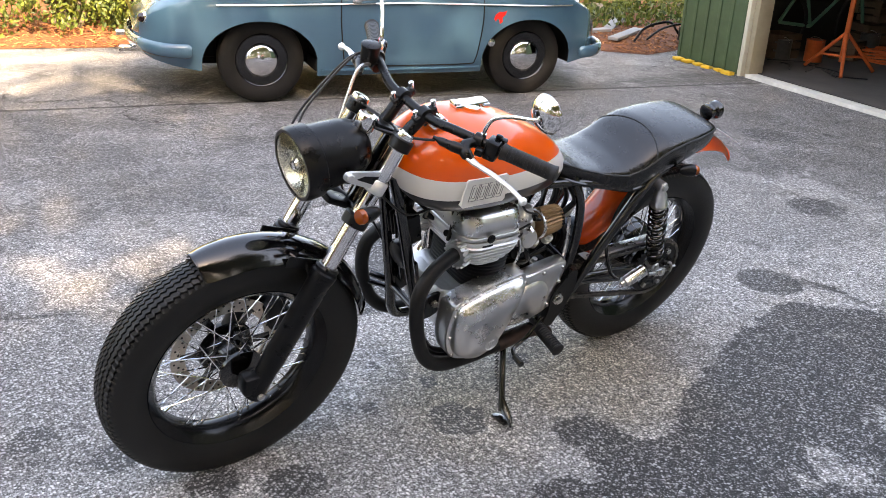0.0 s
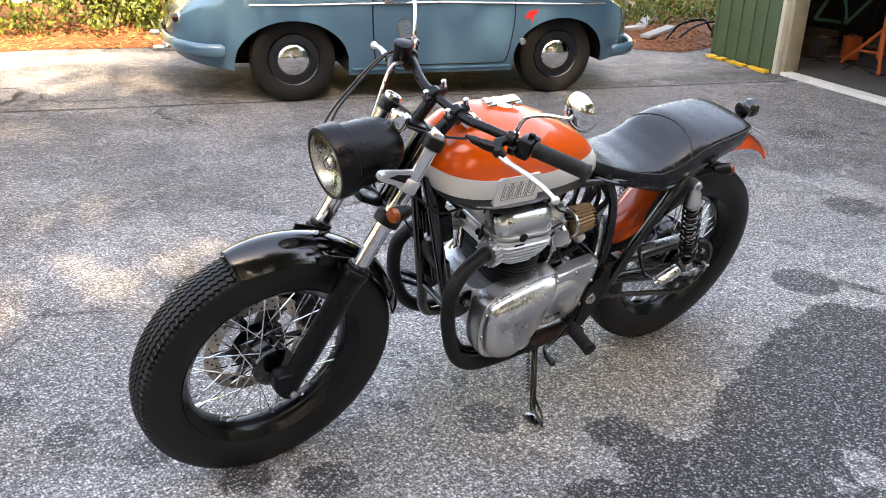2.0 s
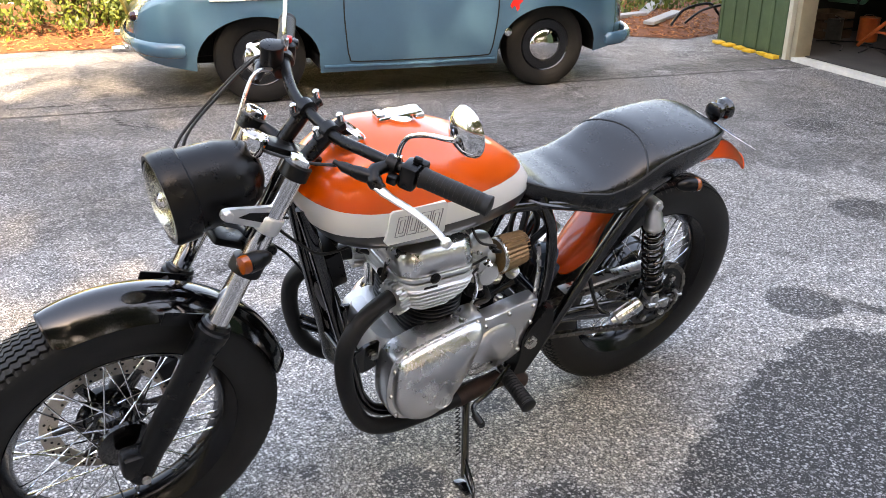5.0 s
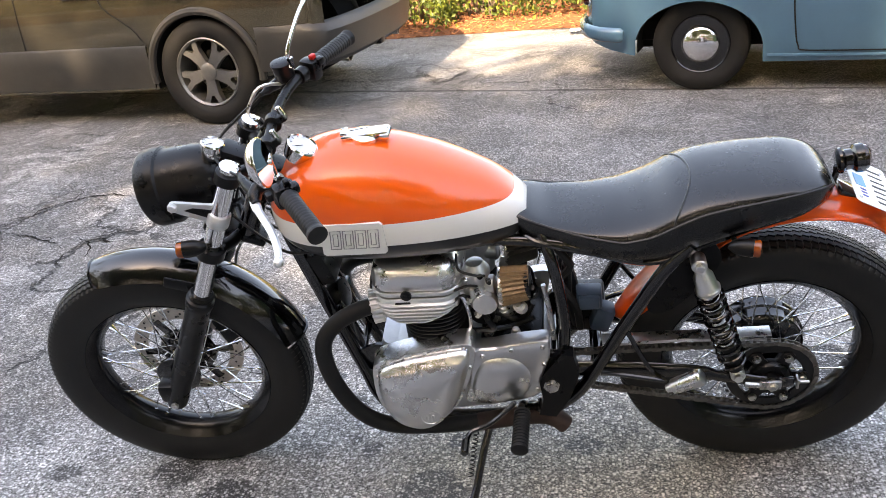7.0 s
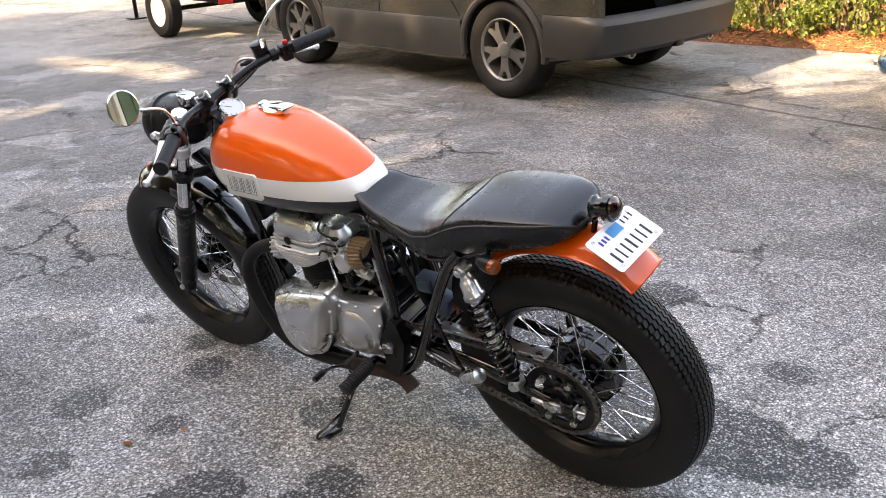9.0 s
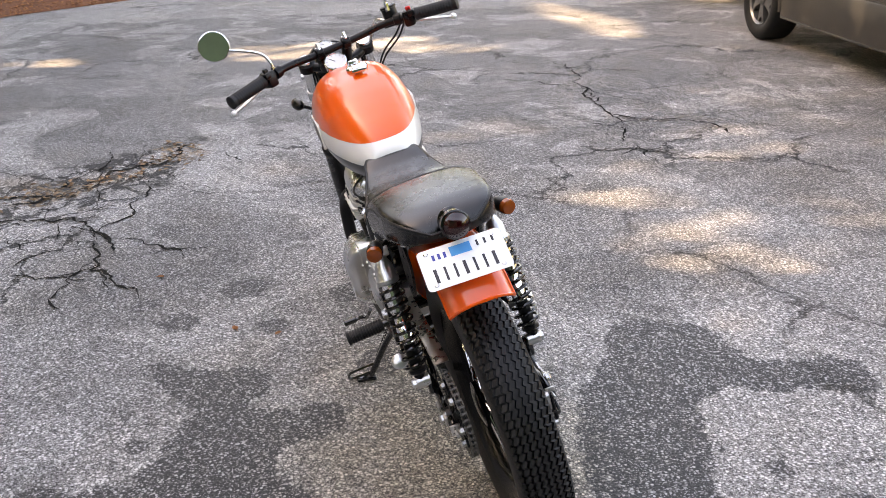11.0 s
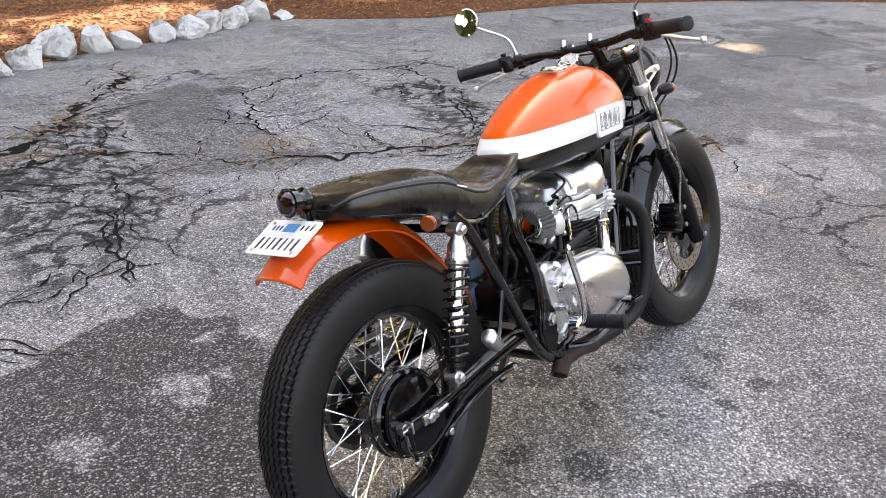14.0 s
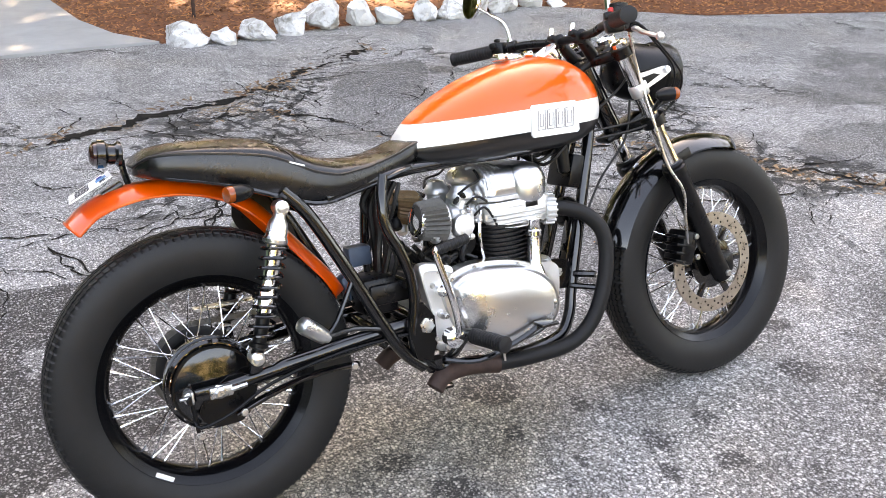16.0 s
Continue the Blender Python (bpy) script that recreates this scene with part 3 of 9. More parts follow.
def fracture(verts, faces, line, width, wander, step=0.022):
    """A ragged ribbon of soil along a wandering line; returns the line it took."""
    pts = []
    for (x0, y0), (x1, y1) in zip(line, line[1:]):
        n = max(2, round(math.hypot(x1 - x0, y1 - y0) / step))
        pts += [Vector((x0 + (x1 - x0) * k / n, y0 + (y1 - y0) * k / n, 0)) for k in range(n)]
    seed = rk.uniform(0, 50)
    for k, p in enumerate(pts):
        q = Vector((p.x * 2.2, p.y * 2.2, seed))
        p += Vector((noise.noise(q) + 0.5 * noise.noise(q * 3.1) + 0.45 * noise.noise(q * 9), noise.noise(q + Vector((9, 0, 0))) + 0.5 * noise.noise(q * 3.1 + Vector((5, 0, 0))) + 0.45 * noise.noise(q * 9 + Vector((3, 0, 0))), 0)) * wander
    k0 = len(verts)
    for k, p in enumerate(pts):
        d = (pts[min(k + 1, len(pts) - 1)] - pts[max(k - 1, 0)]).normalized()
        nrm = Vector((-d.y, d.x, 0))
        fade = min(1, k / 6, (len(pts) - 1 - k) / 6)
        for sd in (1, -1):
            w = width * fade * max(0.05, 0.42 + 1.1 * noise.noise((p.x * 4, p.y * 4, seed + sd)) + 1.1 * noise.noise((p.x * 27, p.y * 27, seed + 4 * sd)))
            e = p + nrm * sd * w
            verts.append((e.x, e.y, ground_height(e.x, e.y) + 0.0045))
    faces += [(k0 + 2 * k, k0 + 2 * k + 1, k0 + 2 * k + 3, k0 + 2 * k + 2) for k in range(len(pts) - 1)]
    return pts


verts, faces = [], []
for line, w, wander, twigs in ((FISSURE, 0.055, 0.10, 46), (RIDGE, 0.020, 0.14, 40), (RING, 0.012, 0.12, 40), (CRACK, 0.009, 0.05, 30), (CRACK_B, 0.010, 0.07, 30), (CRACK_C, 0.010, 0.07, 16)):
    pts = fracture(verts, faces, line, w, wander)
    for _ in range(twigs):
        k = rk.randrange(3, len(pts) - 3)
        a = rk.uniform(0, TAU)
        p = pts[k]
        twig = [(p.x, p.y)]
        for _ in range(rk.randint(2, 5)):
            a += rk.uniform(-0.7, 0.7)
            L = rk.uniform(0.10, 0.26)
            twig.append((twig[-1][0] + L * math.cos(a), twig[-1][1] + L * math.sin(a)))
        fracture(verts, faces, twig, rk.uniform(0.003, 0.010), 0.05)
me = bpy.data.meshes.new("ground_crack")
me.from_pydata(verts, [], faces)
me.materials.append(SOIL)
tagged(new("ground_crack", me), "ragged dark soil-filled cracks in the broken asphalt", "crack", kind="structure")

# ---- planting beds ----
MULCH = principled("mulch", (0.15, 0.052, 0.021), 0.9, vary=0.5, scale=26, bump=0.9, bump_scale=90)


def chip_paint(name, lo, hi, rough=0.85):
    """A surface whose pieces each take a shade of their own."""
    m = bpy.data.materials.new(name)
    m.use_nodes = True
    nt = m.node_tree
    g = nt.nodes.new("ShaderNodeNewGeometry")
    tc = nt.nodes.new("ShaderNodeTexCoord")
    n = node_noise(nt, tc.outputs["Object"], 40, 3)
    f = node_math(nt, 'MULTIPLY_ADD', n.outputs["Fac"], 0.4)
    nt.links.new(g.outputs["Random Per Island"], f.node.inputs[2])
    f2 = node_math(nt, 'SUBTRACT', f, 0.2, True)
    nt.links.new(node_mix(nt, f2, lo, hi), nt.nodes["Principled BSDF"].inputs["Base Color"])
    nt.nodes["Principled BSDF"].inputs["Roughness"].default_value = rough
    return m


CHIPS = chip_paint("bark_chips", (0.10, 0.032, 0.014), (0.46, 0.19, 0.075))


# leaf litter and loose stones caught along the fissures
LITTER = chip_paint("leaf_litter", (0.07, 0.034, 0.016), (0.30, 0.19, 0.11))
verts, faces = [], []
lines = [(FISSURE, 420), (RIDGE, 360)]
for line, count in lines:
    for _ in range(count):
        k = rk.randrange(len(line) - 1)
        f = rk.random()
        x = line[k][0] + (line[k + 1][0] - line[k][0]) * f + rk.gauss(0, 0.09)
        y = line[k][1] + (line[k + 1][1] - line[k][1]) * f + rk.gauss(0, 0.09)
        if noise.noise((x * 1.6, y * 1.6, 11)) < -0.02:
            continue
        a, L, W = rk.uniform(0, TAU), rk.uniform(0.012, 0.035), rk.uniform(0.005, 0.014)
        c, q, z = math.cos(a), math.sin(a), ground_height(x, y) + 0.006
        k0 = len(verts)
        verts += [(x - c * L, y - q * L, z), (x + q * W, y - c * W, z + rk.uniform(0.001, 0.008)), (x + c * L, y + q * L, z + rk.uniform(0, 0.006)), (x - q * W, y + c * W, z + rk.uniform(0.001, 0.008)), (x, y, z + 0.010)]
        faces += [(k0, k0 + 1, k0 + 4), (k0 + 1, k0 + 2, k0 + 4), (k0 + 2, k0 + 3, k0 + 4), (k0 + 3, k0, k0 + 4)]
me = bpy.data.meshes.new("leaf_litter")
me.from_pydata(verts, [], faces)
me.materials.append(LITTER)
tagged(new("leaf_litter", me), "dry brown leaf litter caught in the broken asphalt", "litter", kind="stuff")


def inside(poly, x, y):
    c = False
    for (x0, y0), (x1, y1) in zip(poly, poly[1:] + poly[:1]):
        if (y0 > y) != (y1 > y) and x < (x1 - x0) * (y - y0) / (y1 - y0) + x0:
            c = not c
    return c


def edge_gap(poly, x, y):
    best = 9.0
    for (x0, y0), (x1, y1) in zip(poly, poly[1:] + poly[:1]):
        t = max(0, min(1, ((x - x0) * (x1 - x0) + (y - y0) * (y1 - y0)) / ((x1 - x0) ** 2 + (y1 - y0) ** 2)))
        best = min(best, math.hypot(x - x0 - t * (x1 - x0), y - y0 - t * (y1 - y0)))
    return best


def bed(name, poly, rise, label, near, n_chips, rng):
    def hz(x, y):
        d = edge_gap(poly, x, y)
        return 0.004 + rise * min(1, d / 0.6) + 0.025 * min(1, d / 0.3) * (noise.noise((x * 3, y * 3, 5)) + 0.6 * noise.noise((x * 9, y * 9, 2)))
    bm = B()
    xs = [p[0] for p in poly]
    ys = [p[1] for p in poly]
    outline = [bm.verts.new((x, y, 0.004)) for x, y in poly]
    bm.faces.new(outline)
    bmesh.ops.triangulate(bm, faces=list(bm.faces))
    for cut in range(7):
        long_edges = [e for e in bm.edges if e.calc_length() > 0.35]
        if not long_edges:
            break
        bmesh.ops.subdivide_edges(bm, edges=long_edges, cuts=1)
        bmesh.ops.triangulate(bm, faces=list(bm.faces))
    for v in bm.verts:
        v.co.z = hz(v.co.x, v.co.y)
    part(name, bm, MULCH, None, smooth=60)
    tagged(bpy.data.objects[name], label, "planting bed", kind="structure")
    verts, faces = [], []
    placed = 0
    while placed < n_chips:
        x, y = rng.uniform(min(xs), max(xs)), rng.uniform(min(ys), max(ys))
        if not inside(poly, x, y) or rng.random() > near(x, y):
            continue
        placed += 1
        a, tl = rng.uniform(0, TAU), rng.uniform(-0.5, 0.5)
        L, W, H = rng.uniform(0.02, 0.06), rng.uniform(0.006, 0.014), rng.uniform(0.004, 0.008)
        m = Matrix.Translation((x, y, hz(x, y) + 0.008)) @ Matrix.Rotation(a, 4, 'Z') @ Matrix.Rotation(tl, 4, 'Y') @ Matrix.Rotation(rng.uniform(-0.6, 0.6), 4, 'X')
        k = len(verts)
        for sx in (-1, 1):
            for sy, sz in ((-1, -1), (1, -1), (0.7, 1), (-0.7, 1)):
                verts.append(m @ Vector((sx * L * (0.5 if sz < 0 else 0.42), sy * W * 0.5, sz * H * 0.5)))
        faces += [(k, k + 1, k + 2, k + 3), (k + 4, k + 7, k + 6, k + 5), (k, k + 4, k + 5, k + 1), (k + 1, k + 5, k + 6, k + 2), (k + 2, k + 6, k + 7, k + 3), (k + 3, k + 7, k + 4, k)]
    me = bpy.data.meshes.new("bark_mulch")
    me.from_pydata(verts, [], faces)
    me.materials.append(CHIPS)
    tagged(new("bark_mulch", me), "loose reddish brown bark chips covering the bed", "mulch", kind="stuff")


rng = random.Random(4)
BED_E = [(1.02, 5.78), (1.5, 5.72), (2.1, 5.86), (3.0, 6.02), (4.0, 6.12), (4.9, 6.32), (5.25, 6.02), (5.75, 5.52), (6.25, 5.10), (7.2, 4.82), (8.3, 4.50), (9.3, 3.72), (10.4, 2.88), (11.4, 1.45), (12.6, -0.6),
         (17, -0.6), (17, 14), (0.6, 14), (0.30, 9.5), (0.42, 8.5), (0.50, 7.2), (0.72, 6.3)]
bed("mulch_bed_east", BED_E, 0.10, "raised bed of reddish bark mulch beyond the stones", lambda x, y: 1.0 if y < 9.0 and x < 12.5 else 0.06, 30000, rng)
BED_S = [(6.4, -7.3), (2.55, -6.85), (0.6, -6.72), (-0.1, -6.50), (-2.2, -6.2), (-3.6, -5.6), (-4.4, -4.85), (-4.95, -4.25), (-9.0, -4.8), (-12, -9.5), (9, -10.5), (9, -7.6)]
bed("mulch_bed_south", BED_S, 0.08, "bed of orange bark mulch under the hedge", lambda x, y: 1.0 if y > -8.2 and -6 < x < 5.5 else 0.05, 14000, rng)
CONCRETE = principled("concrete", (0.30, 0.305, 0.295), 0.85, vary=0.14, scale=1.6, bump=0.3, bump_scale=180)
bm = B()
P = [(-6.0, 5.30), (-2.5, 5.52), (-0.19, 5.70), (0.5, 5.78), (1.00, 5.80), (0.72, 6.32), (0.54, 7.1), (0.42, 8.5), (0.30, 9.6), (-1.2, 12), (-6, 12)]
bridge(bm, [[Vector((x, y, z)) for x, y in P] for z in (-0.05, 0.022)])
tagged(part("pavement", bm, CONCRETE, smooth=0), "pale smooth concrete path edging the driveway", "path", kind="structure")

# white quartz boulders
def stone_paint():
    m = bpy.data.materials.new("quartz_rock")
    m.use_nodes = True
    nt = m.node_tree
    p = nt.nodes["Principled BSDF"]
    tc = nt.nodes.new("ShaderNodeTexCoord")
    oi = nt.nodes.new("ShaderNodeObjectInfo")
    add = nt.nodes.new("ShaderNodeVectorMath")
    nt.links.new(tc.outputs["Object"], add.inputs[0])
    nt.links.new(oi.outputs["Random"], add.inputs[1])
    n1 = node_noise(nt, add.outputs[0], 5, 8, 0.7, 0.8)
    n2 = node_noise(nt, add.outputs[0], 22, 6, 0.7)
    col = node_mix(nt, node_range(nt, n1.outputs["Fac"], 0.48, 0.64), (0.60, 0.595, 0.575), (0.28, 0.265, 0.24))
    col = node_mix(nt, node_range(nt, n2.outputs["Fac"], 0.58, 0.72, 0.0, 0.7), col, (0.20, 0.165, 0.12))
    nt.links.new(col, p.inputs["Base Color"])
    p.inputs["Roughness"].default_value = 0.8
    b = nt.nodes.new("ShaderNodeBump")
    b.inputs["Strength"].default_value, b.inputs["Distance"].default_value = 0.6, 0.02
    nt.links.new(n2.outputs["Fac"], b.inputs["Height"])
    nt.links.new(b.outputs[0], p.inputs["Normal"])
    return m


ROCK = stone_paint()
for k, (x, y, w, h, d) in enumerate([(1.20, 5.72, 0.34, 0.27, 0.3), (1.50, 5.66, 0.26, 0.20, 0.24), (1.78, 5.72, 0.32, 0.24, 0.26), (2.12, 5.84, 0.36, 0.33, 0.24), (2.48, 5.94, 0.34, 0.40, 0.26), (2.84, 6.00, 0.30, 0.36, 0.24),
                                     (3.14, 6.00, 0.34, 0.24, 0.26), (3.50, 6.02, 0.22, 0.30, 0.22), (3.82, 6.04, 0.32, 0.28, 0.26), (4.14, 6.12, 0.26, 0.30, 0.24), (4.48, 6.20, 0.36, 0.32, 0.30), (4.90, 6.34, 0.34, 0.34, 0.3), (5.14, 6.20, 0.2, 0.16, 0.2)]):
    r = random.Random(100 + k)
    bm = B()
    bmesh.ops.create_icosphere(bm, subdivisions=4, radius=1)
    cuts = [(Vector((r.gauss(0, 1), r.gauss(0, 1), r.gauss(0, 0.7))).normalized(), r.uniform(0.50, 0.80)) for _ in range(11)]
    for v in bm.verts:
        q = v.co.copy()
        for nrm, c in cuts:
            o = q.dot(nrm) - c
            if o > 0:
                q -= nrm * o * 0.97
        q *= 1 + 0.14 * noise.noise(q * 2.2 + Vector((k, 0, 0))) + 0.09 * noise.noise(q * 6 + Vector((0, k, 0)))
        v.co = Vector((q.x * w * 0.61, q.y * d * 0.64, (q.z + 0.60) * h * 0.47))
    ob = part("boulder", bm, ROCK, None, smooth=20)
    ob.matrix_world = pose(x, y, -0.02, 0, 0, r.uniform(-25, 25))
    tagged(ob, "rough white quartz boulder edging the mulch bed" if h > 0.25 else "small white quartz boulder edging the mulch bed", "rock", "boulders along the bed")


DRYLEAF = principled("dry_leaf", (0.40, 0.17, 0.07), 0.7, vary=0.25, scale=60)
for k, (x, y, size, turn_by) in enumerate([(1.22, 0.667, 0.032, 20), (1.136, 0.522, 0.026, 130), (1.778, 0.935, 0.028, 250)]):
    bm = B()
    rows = []
    for i in range(9):
        f = i / 8
        w = 0.36 * math.sin(math.pi * min(1, f * 0.94 + 0.05)) ** 0.8
        rows.append([bm.verts.new((size * (f - 0.5), size * w * c, 0.004 + size * (0.16 * abs(c) + 0.14 * (f - 0.45) ** 2))) for c in (-1, -0.5, 0, 0.5, 1)])
    for r0, r1 in zip(rows, rows[1:]):
        for j in range(4):
            bm.faces.new((r0[j], r0[j + 1], r1[j + 1], r1[j]))
    bmesh.ops.solidify(bm, geom=bm.faces[:], thickness=0.0008)
    tube(bm, [(-size * 0.75, 0, 0.004), (-size * 0.45, 0, 0.007), (size * 0.45, 0, 0.008)], 0.0009, 5)
    ob = part("fallen_leaf", bm, DRYLEAF, None, smooth=60)
    ob.matrix_world = pose(x, y, ground_height(x, y), 0, 0, turn_by)
    tagged(ob, "curled dry orange leaf lying on the asphalt", "leaf", "fallen leaves")


# ---- the motorcycle (x ahead, y to its left, z up; the rear tyre touches the ground at the origin) ----
LEAN, STEER = 13.8, 1.5
R_TYRE, RIM_R = 0.352, 0.236
AXLE_R, AXLE_F = Vector((0, 0, 0.352)), Vector((1.497, 0, 0.352))
FORK_UP = Vector((-0.432, 0, 0.902)).normalized()
HEAD = Vector((1.125, 0, 0.93))
ST = Matrix.Translation(HEAD) @ Matrix.Rotation(radians(STEER), 4, FORK_UP) @ Matrix.Translation(-HEAD)
bike = thing("motorcycle", pose(0, 0, 0, -LEAN, 0, 0), "orange, white and black custom roadster motorcycle leaning on its side stand", "motorcycle")


def tank_paint():
    m = bpy.data.materials.new("tank_paint")
    m.use_nodes = True
    nt = m.node_tree
    p = nt.nodes["Principled BSDF"]
    tc = nt.nodes.new("ShaderNodeTexCoord")
    sx = nt.nodes.new("ShaderNodeSeparateXYZ")
    nt.links.new(tc.outputs["Object"], sx.inputs[0])

    def math_(op, a, b=None):
        n = nt.nodes.new("ShaderNodeMath")
        n.operation = op
        for i, v in enumerate((a, b)):
            if v is None:
                continue
            if isinstance(v, (int, float)):
                n.inputs[i].default_value = v
            else:
                nt.links.new(v, n.inputs[i])
        return n.outputs[0]
    x, y, z = sx.outputs
    ay = math_('ABSOLUTE', y)
    top = math_('GREATER_THAN', z, math_('ADD', math_('MULTIPLY', x, 0.03), 0.852))
    vline = math_('ADD', math_('MULTIPLY', ay, 0.42), 0.556)
    ahead = math_('GREATER_THAN', x, vline)
    orange = math_('MULTIPLY', top, ahead)
    low = math_('GREATER_THAN', z, math_('ADD', math_('MULTIPLY', x, 0.03), 0.796))
    mix1 = nt.nodes.new("ShaderNodeMix")
    mix1.data_type = 'RGBA'
    mix1.inputs["A"].default_value = (0.004, 0.004, 0.0045, 1)
    mix1.inputs["B"].default_value = (0.80, 0.78, 0.73, 1)
    nt.links.new(low, mix1.inputs["Factor"])
    noise_ = nt.nodes.new("ShaderNodeTexNoise")
    noise_.inputs["Scale"].default_value = 9
    nt.links.new(tc.outputs["Object"], noise_.inputs["Vector"])
    ramp = nt.nodes.new("ShaderNodeMix")
    ramp.data_type = 'RGBA'
    ramp.inputs["A"].default_value = (0.83, 0.086, 0.002, 1)
    ramp.inputs["B"].default_value = (0.88, 0.104, 0.002, 1)
    nt.links.new(noise_.outputs["Fac"], ramp.inputs["Factor"])
    mix2 = nt.nodes.new("ShaderNodeMix")
    mix2.data_type = 'RGBA'
    nt.links.new(orange, mix2.inputs["Factor"])
    nt.links.new(mix1.outputs["Result"], mix2.inputs["A"])
    nt.links.new(ramp.outputs["Result"], mix2.inputs["B"])
    nt.links.new(mix2.outputs["Result"], p.inputs["Base Color"])
    p.inputs["Roughness"].default_value = 0.3
    p.inputs["Specular IOR Level"].default_value = 0.4
    p.inputs["Coat Weight"].default_value = 0.75
    p.inputs["Coat Roughness"].default_value = 0.025
    return m


TANKM = tank_paint()


def tyre_mesh(at):
    bm = B()
    n = 480
    half = [(0.040, RIM_R + 0.004), (0.049, RIM_R + 0.018), (0.0565, RIM_R + 0.042), (0.0590, RIM_R + 0.066), (0.0560, RIM_R + 0.088), (0.0525, RIM_R + 0.098)]
    crown = lambda y: R_TYRE - 0.0125 * (abs(y) / 0.047) ** 2.2
    prof = [(y, r, 0) for y, r in half]
    marks = [0.0442, 0.0295, 0.0148, 0.0, -0.0148, -0.0295, -0.0442]
    tread = []
    for g in marks:
        w, d = 0.0022, 0.0070
        tread += [(g + w + 0.0004, crown(g + w), 1), (g + w - 0.0006, crown(g) - d, 1), (g - w + 0.0006, crown(g) - d, 1), (g - w - 0.0004, crown(g - w), 1)]
    prof += tread + [(-y, r, 0) for y, r in reversed(half)]
    rings = []
    for i in range(n):
        a = TAU * i / n
        z = (-0.0030, -0.0010, 0.0010, 0.0030)[i % 4]
        rings.append([at + Vector((r * math.cos(a), y + z * f, r * math.sin(a))) for y, r, f in prof])
    V = [[bm.verts.new(p) for p in r] for r in rings]
    for i in range(n):
        a, b = V[i], V[(i + 1) % n]
        for k in range(len(prof) - 1):
            bm.faces.new((a[k], a[k + 1], b[k + 1], b[k]))
    return bm


def wheel(name, at, hub_bm, xf, label):
    """A wire wheel: hub with tyre, rim, nipples and every spoke."""
    hub = part(name, hub_bm, BLACK, bike, label, xf=xf)
    part("tyre", tyre_mesh(at), RUBBER, hub, "black vintage tyre with sawtooth tread", smooth=30, xf=xf)
    bm = B()
    lathe(bm, [(RIM_R - 0.008, -0.032), (RIM_R + 0.009, -0.046), (RIM_R + 0.011, -0.043), (RIM_R + 0.006, -0.036), (RIM_R - 0.004, -0.028), (RIM_R - 0.006, 0.028), (RIM_R + 0.006, 0.036),
               (RIM_R + 0.011, 0.043), (RIM_R + 0.009, 0.046), (RIM_R - 0.008, 0.032), (RIM_R - 0.020, 0.018), (RIM_R - 0.022, 0), (RIM_R - 0.020, -0.018), (RIM_R - 0.008, -0.032)], at, (0, 1, 0), 96, False)
    part("rim", bm, RIMBLACK, hub, "gloss black wheel rim", xf=xf)
    inv = xf.inverted()
    for side in (1, -1):
        for kind in (1, -1):
            bm = B()
            a = at + Vector((0.050 * math.cos(0.0), side * (0.034 if kind > 0 else 0.030), 0.0))
            ang = radians(48) * kind
            b = at + Vector(((RIM_R - 0.019) * math.cos(ang), side * 0.008, (RIM_R - 0.019) * math.sin(ang)))
            rod(bm, a, b, 0.0018, 6)
            rod(bm, b + (a - b).normalized() * 0.016, b, 0.0033, 6)
            first = part("spoke", bm, CHROME, hub, xf=xf)
            off = (0 if side > 0 else 9) + (0 if kind > 0 else 4.5)
            for i in range(10):
                rot = Matrix.Translation(at) @ Matrix.Rotation(radians(36 * i + off), 4, 'Y') @ Matrix.Translation(-at)
                m = xf @ rot @ inv
                if i == 0:
                    first.matrix_local = m
                else:
                    again(first, m)
    return hub


ID = Matrix()
# rear wheel
bm = B()
Y = (0, 1, 0)
lathe(bm, [(0.02, -0.075), (0.098, -0.072), (0.104, -0.066), (0.104, -0.050), (0.100, -0.044), (0.100, -0.006), (0.092, 0.002), (0.05, 0.012), (0.046, 0.03), (0.056, 0.034), (0.056, 0.044), (0.03, 0.05)], AXLE_R, Y, 48)
lathe(bm, [(0.100, 0), (0.106, 0.003), (0.106, 0.009), (0.100, 0.012)], AXLE_R + Vector((0, -0.045, 0)), Y, 48, False)
rear_wheel = wheel("rear_wheel", AXLE_R, bm, ID, "spoked rear wheel with a black drum hub")
bm = B()
lathe(bm, [(0.05, 0), (0.086, 0.0), (0.09, -0.004), (0.088, -0.012), (0.07, -0.016), (0.03, -0.02)], AXLE_R + Vector((0, -0.075, 0)), Y, 40)
part("brake_plate", bm, BLACK, rear_wheel)
bm = B()
box(bm, AXLE_R + Vector((RIM_R + 0.001, -0.0425, 0)), (0.011, 0.004, 0.044), 0.001)
part("rim_label", bm, WHITE, rear_wheel, "small white label on the rim", xf=Matrix.Translation(AXLE_R) @ Matrix.Rotation(radians(-236), 4, 'Y') @ Matrix.Translation(-AXLE_R))
bm = B()
lathe(bm, [(0.090, 0.0), (0.094, -0.003), (0.092, -0.007), (0.086, -0.007)], AXLE_R + Vector((0, -0.0785, 0)), Y, 48, False)
part("plate_rim", bm, SATIN, rear_wheel)
bm = B()
plate(bm, [(0.030, 0.372), (0.085, 0.360), (0.080, 0.300), (0.045, 0.262), (-0.020, 0.268), (-0.045, 0.300), (-0.020, 0.335)], -0.090, -0.100, 2)
part("anchor_plate", bm, SATIN, rear_wheel)
bm = B()
lathe(bm, [(0.012, 0), (0.014, 0.003), (0.014, 0.020), (0.008, 0.022)], AXLE_R + Vector((-0.062, -0.092, -0.005)), (0, -1, 0), 12)
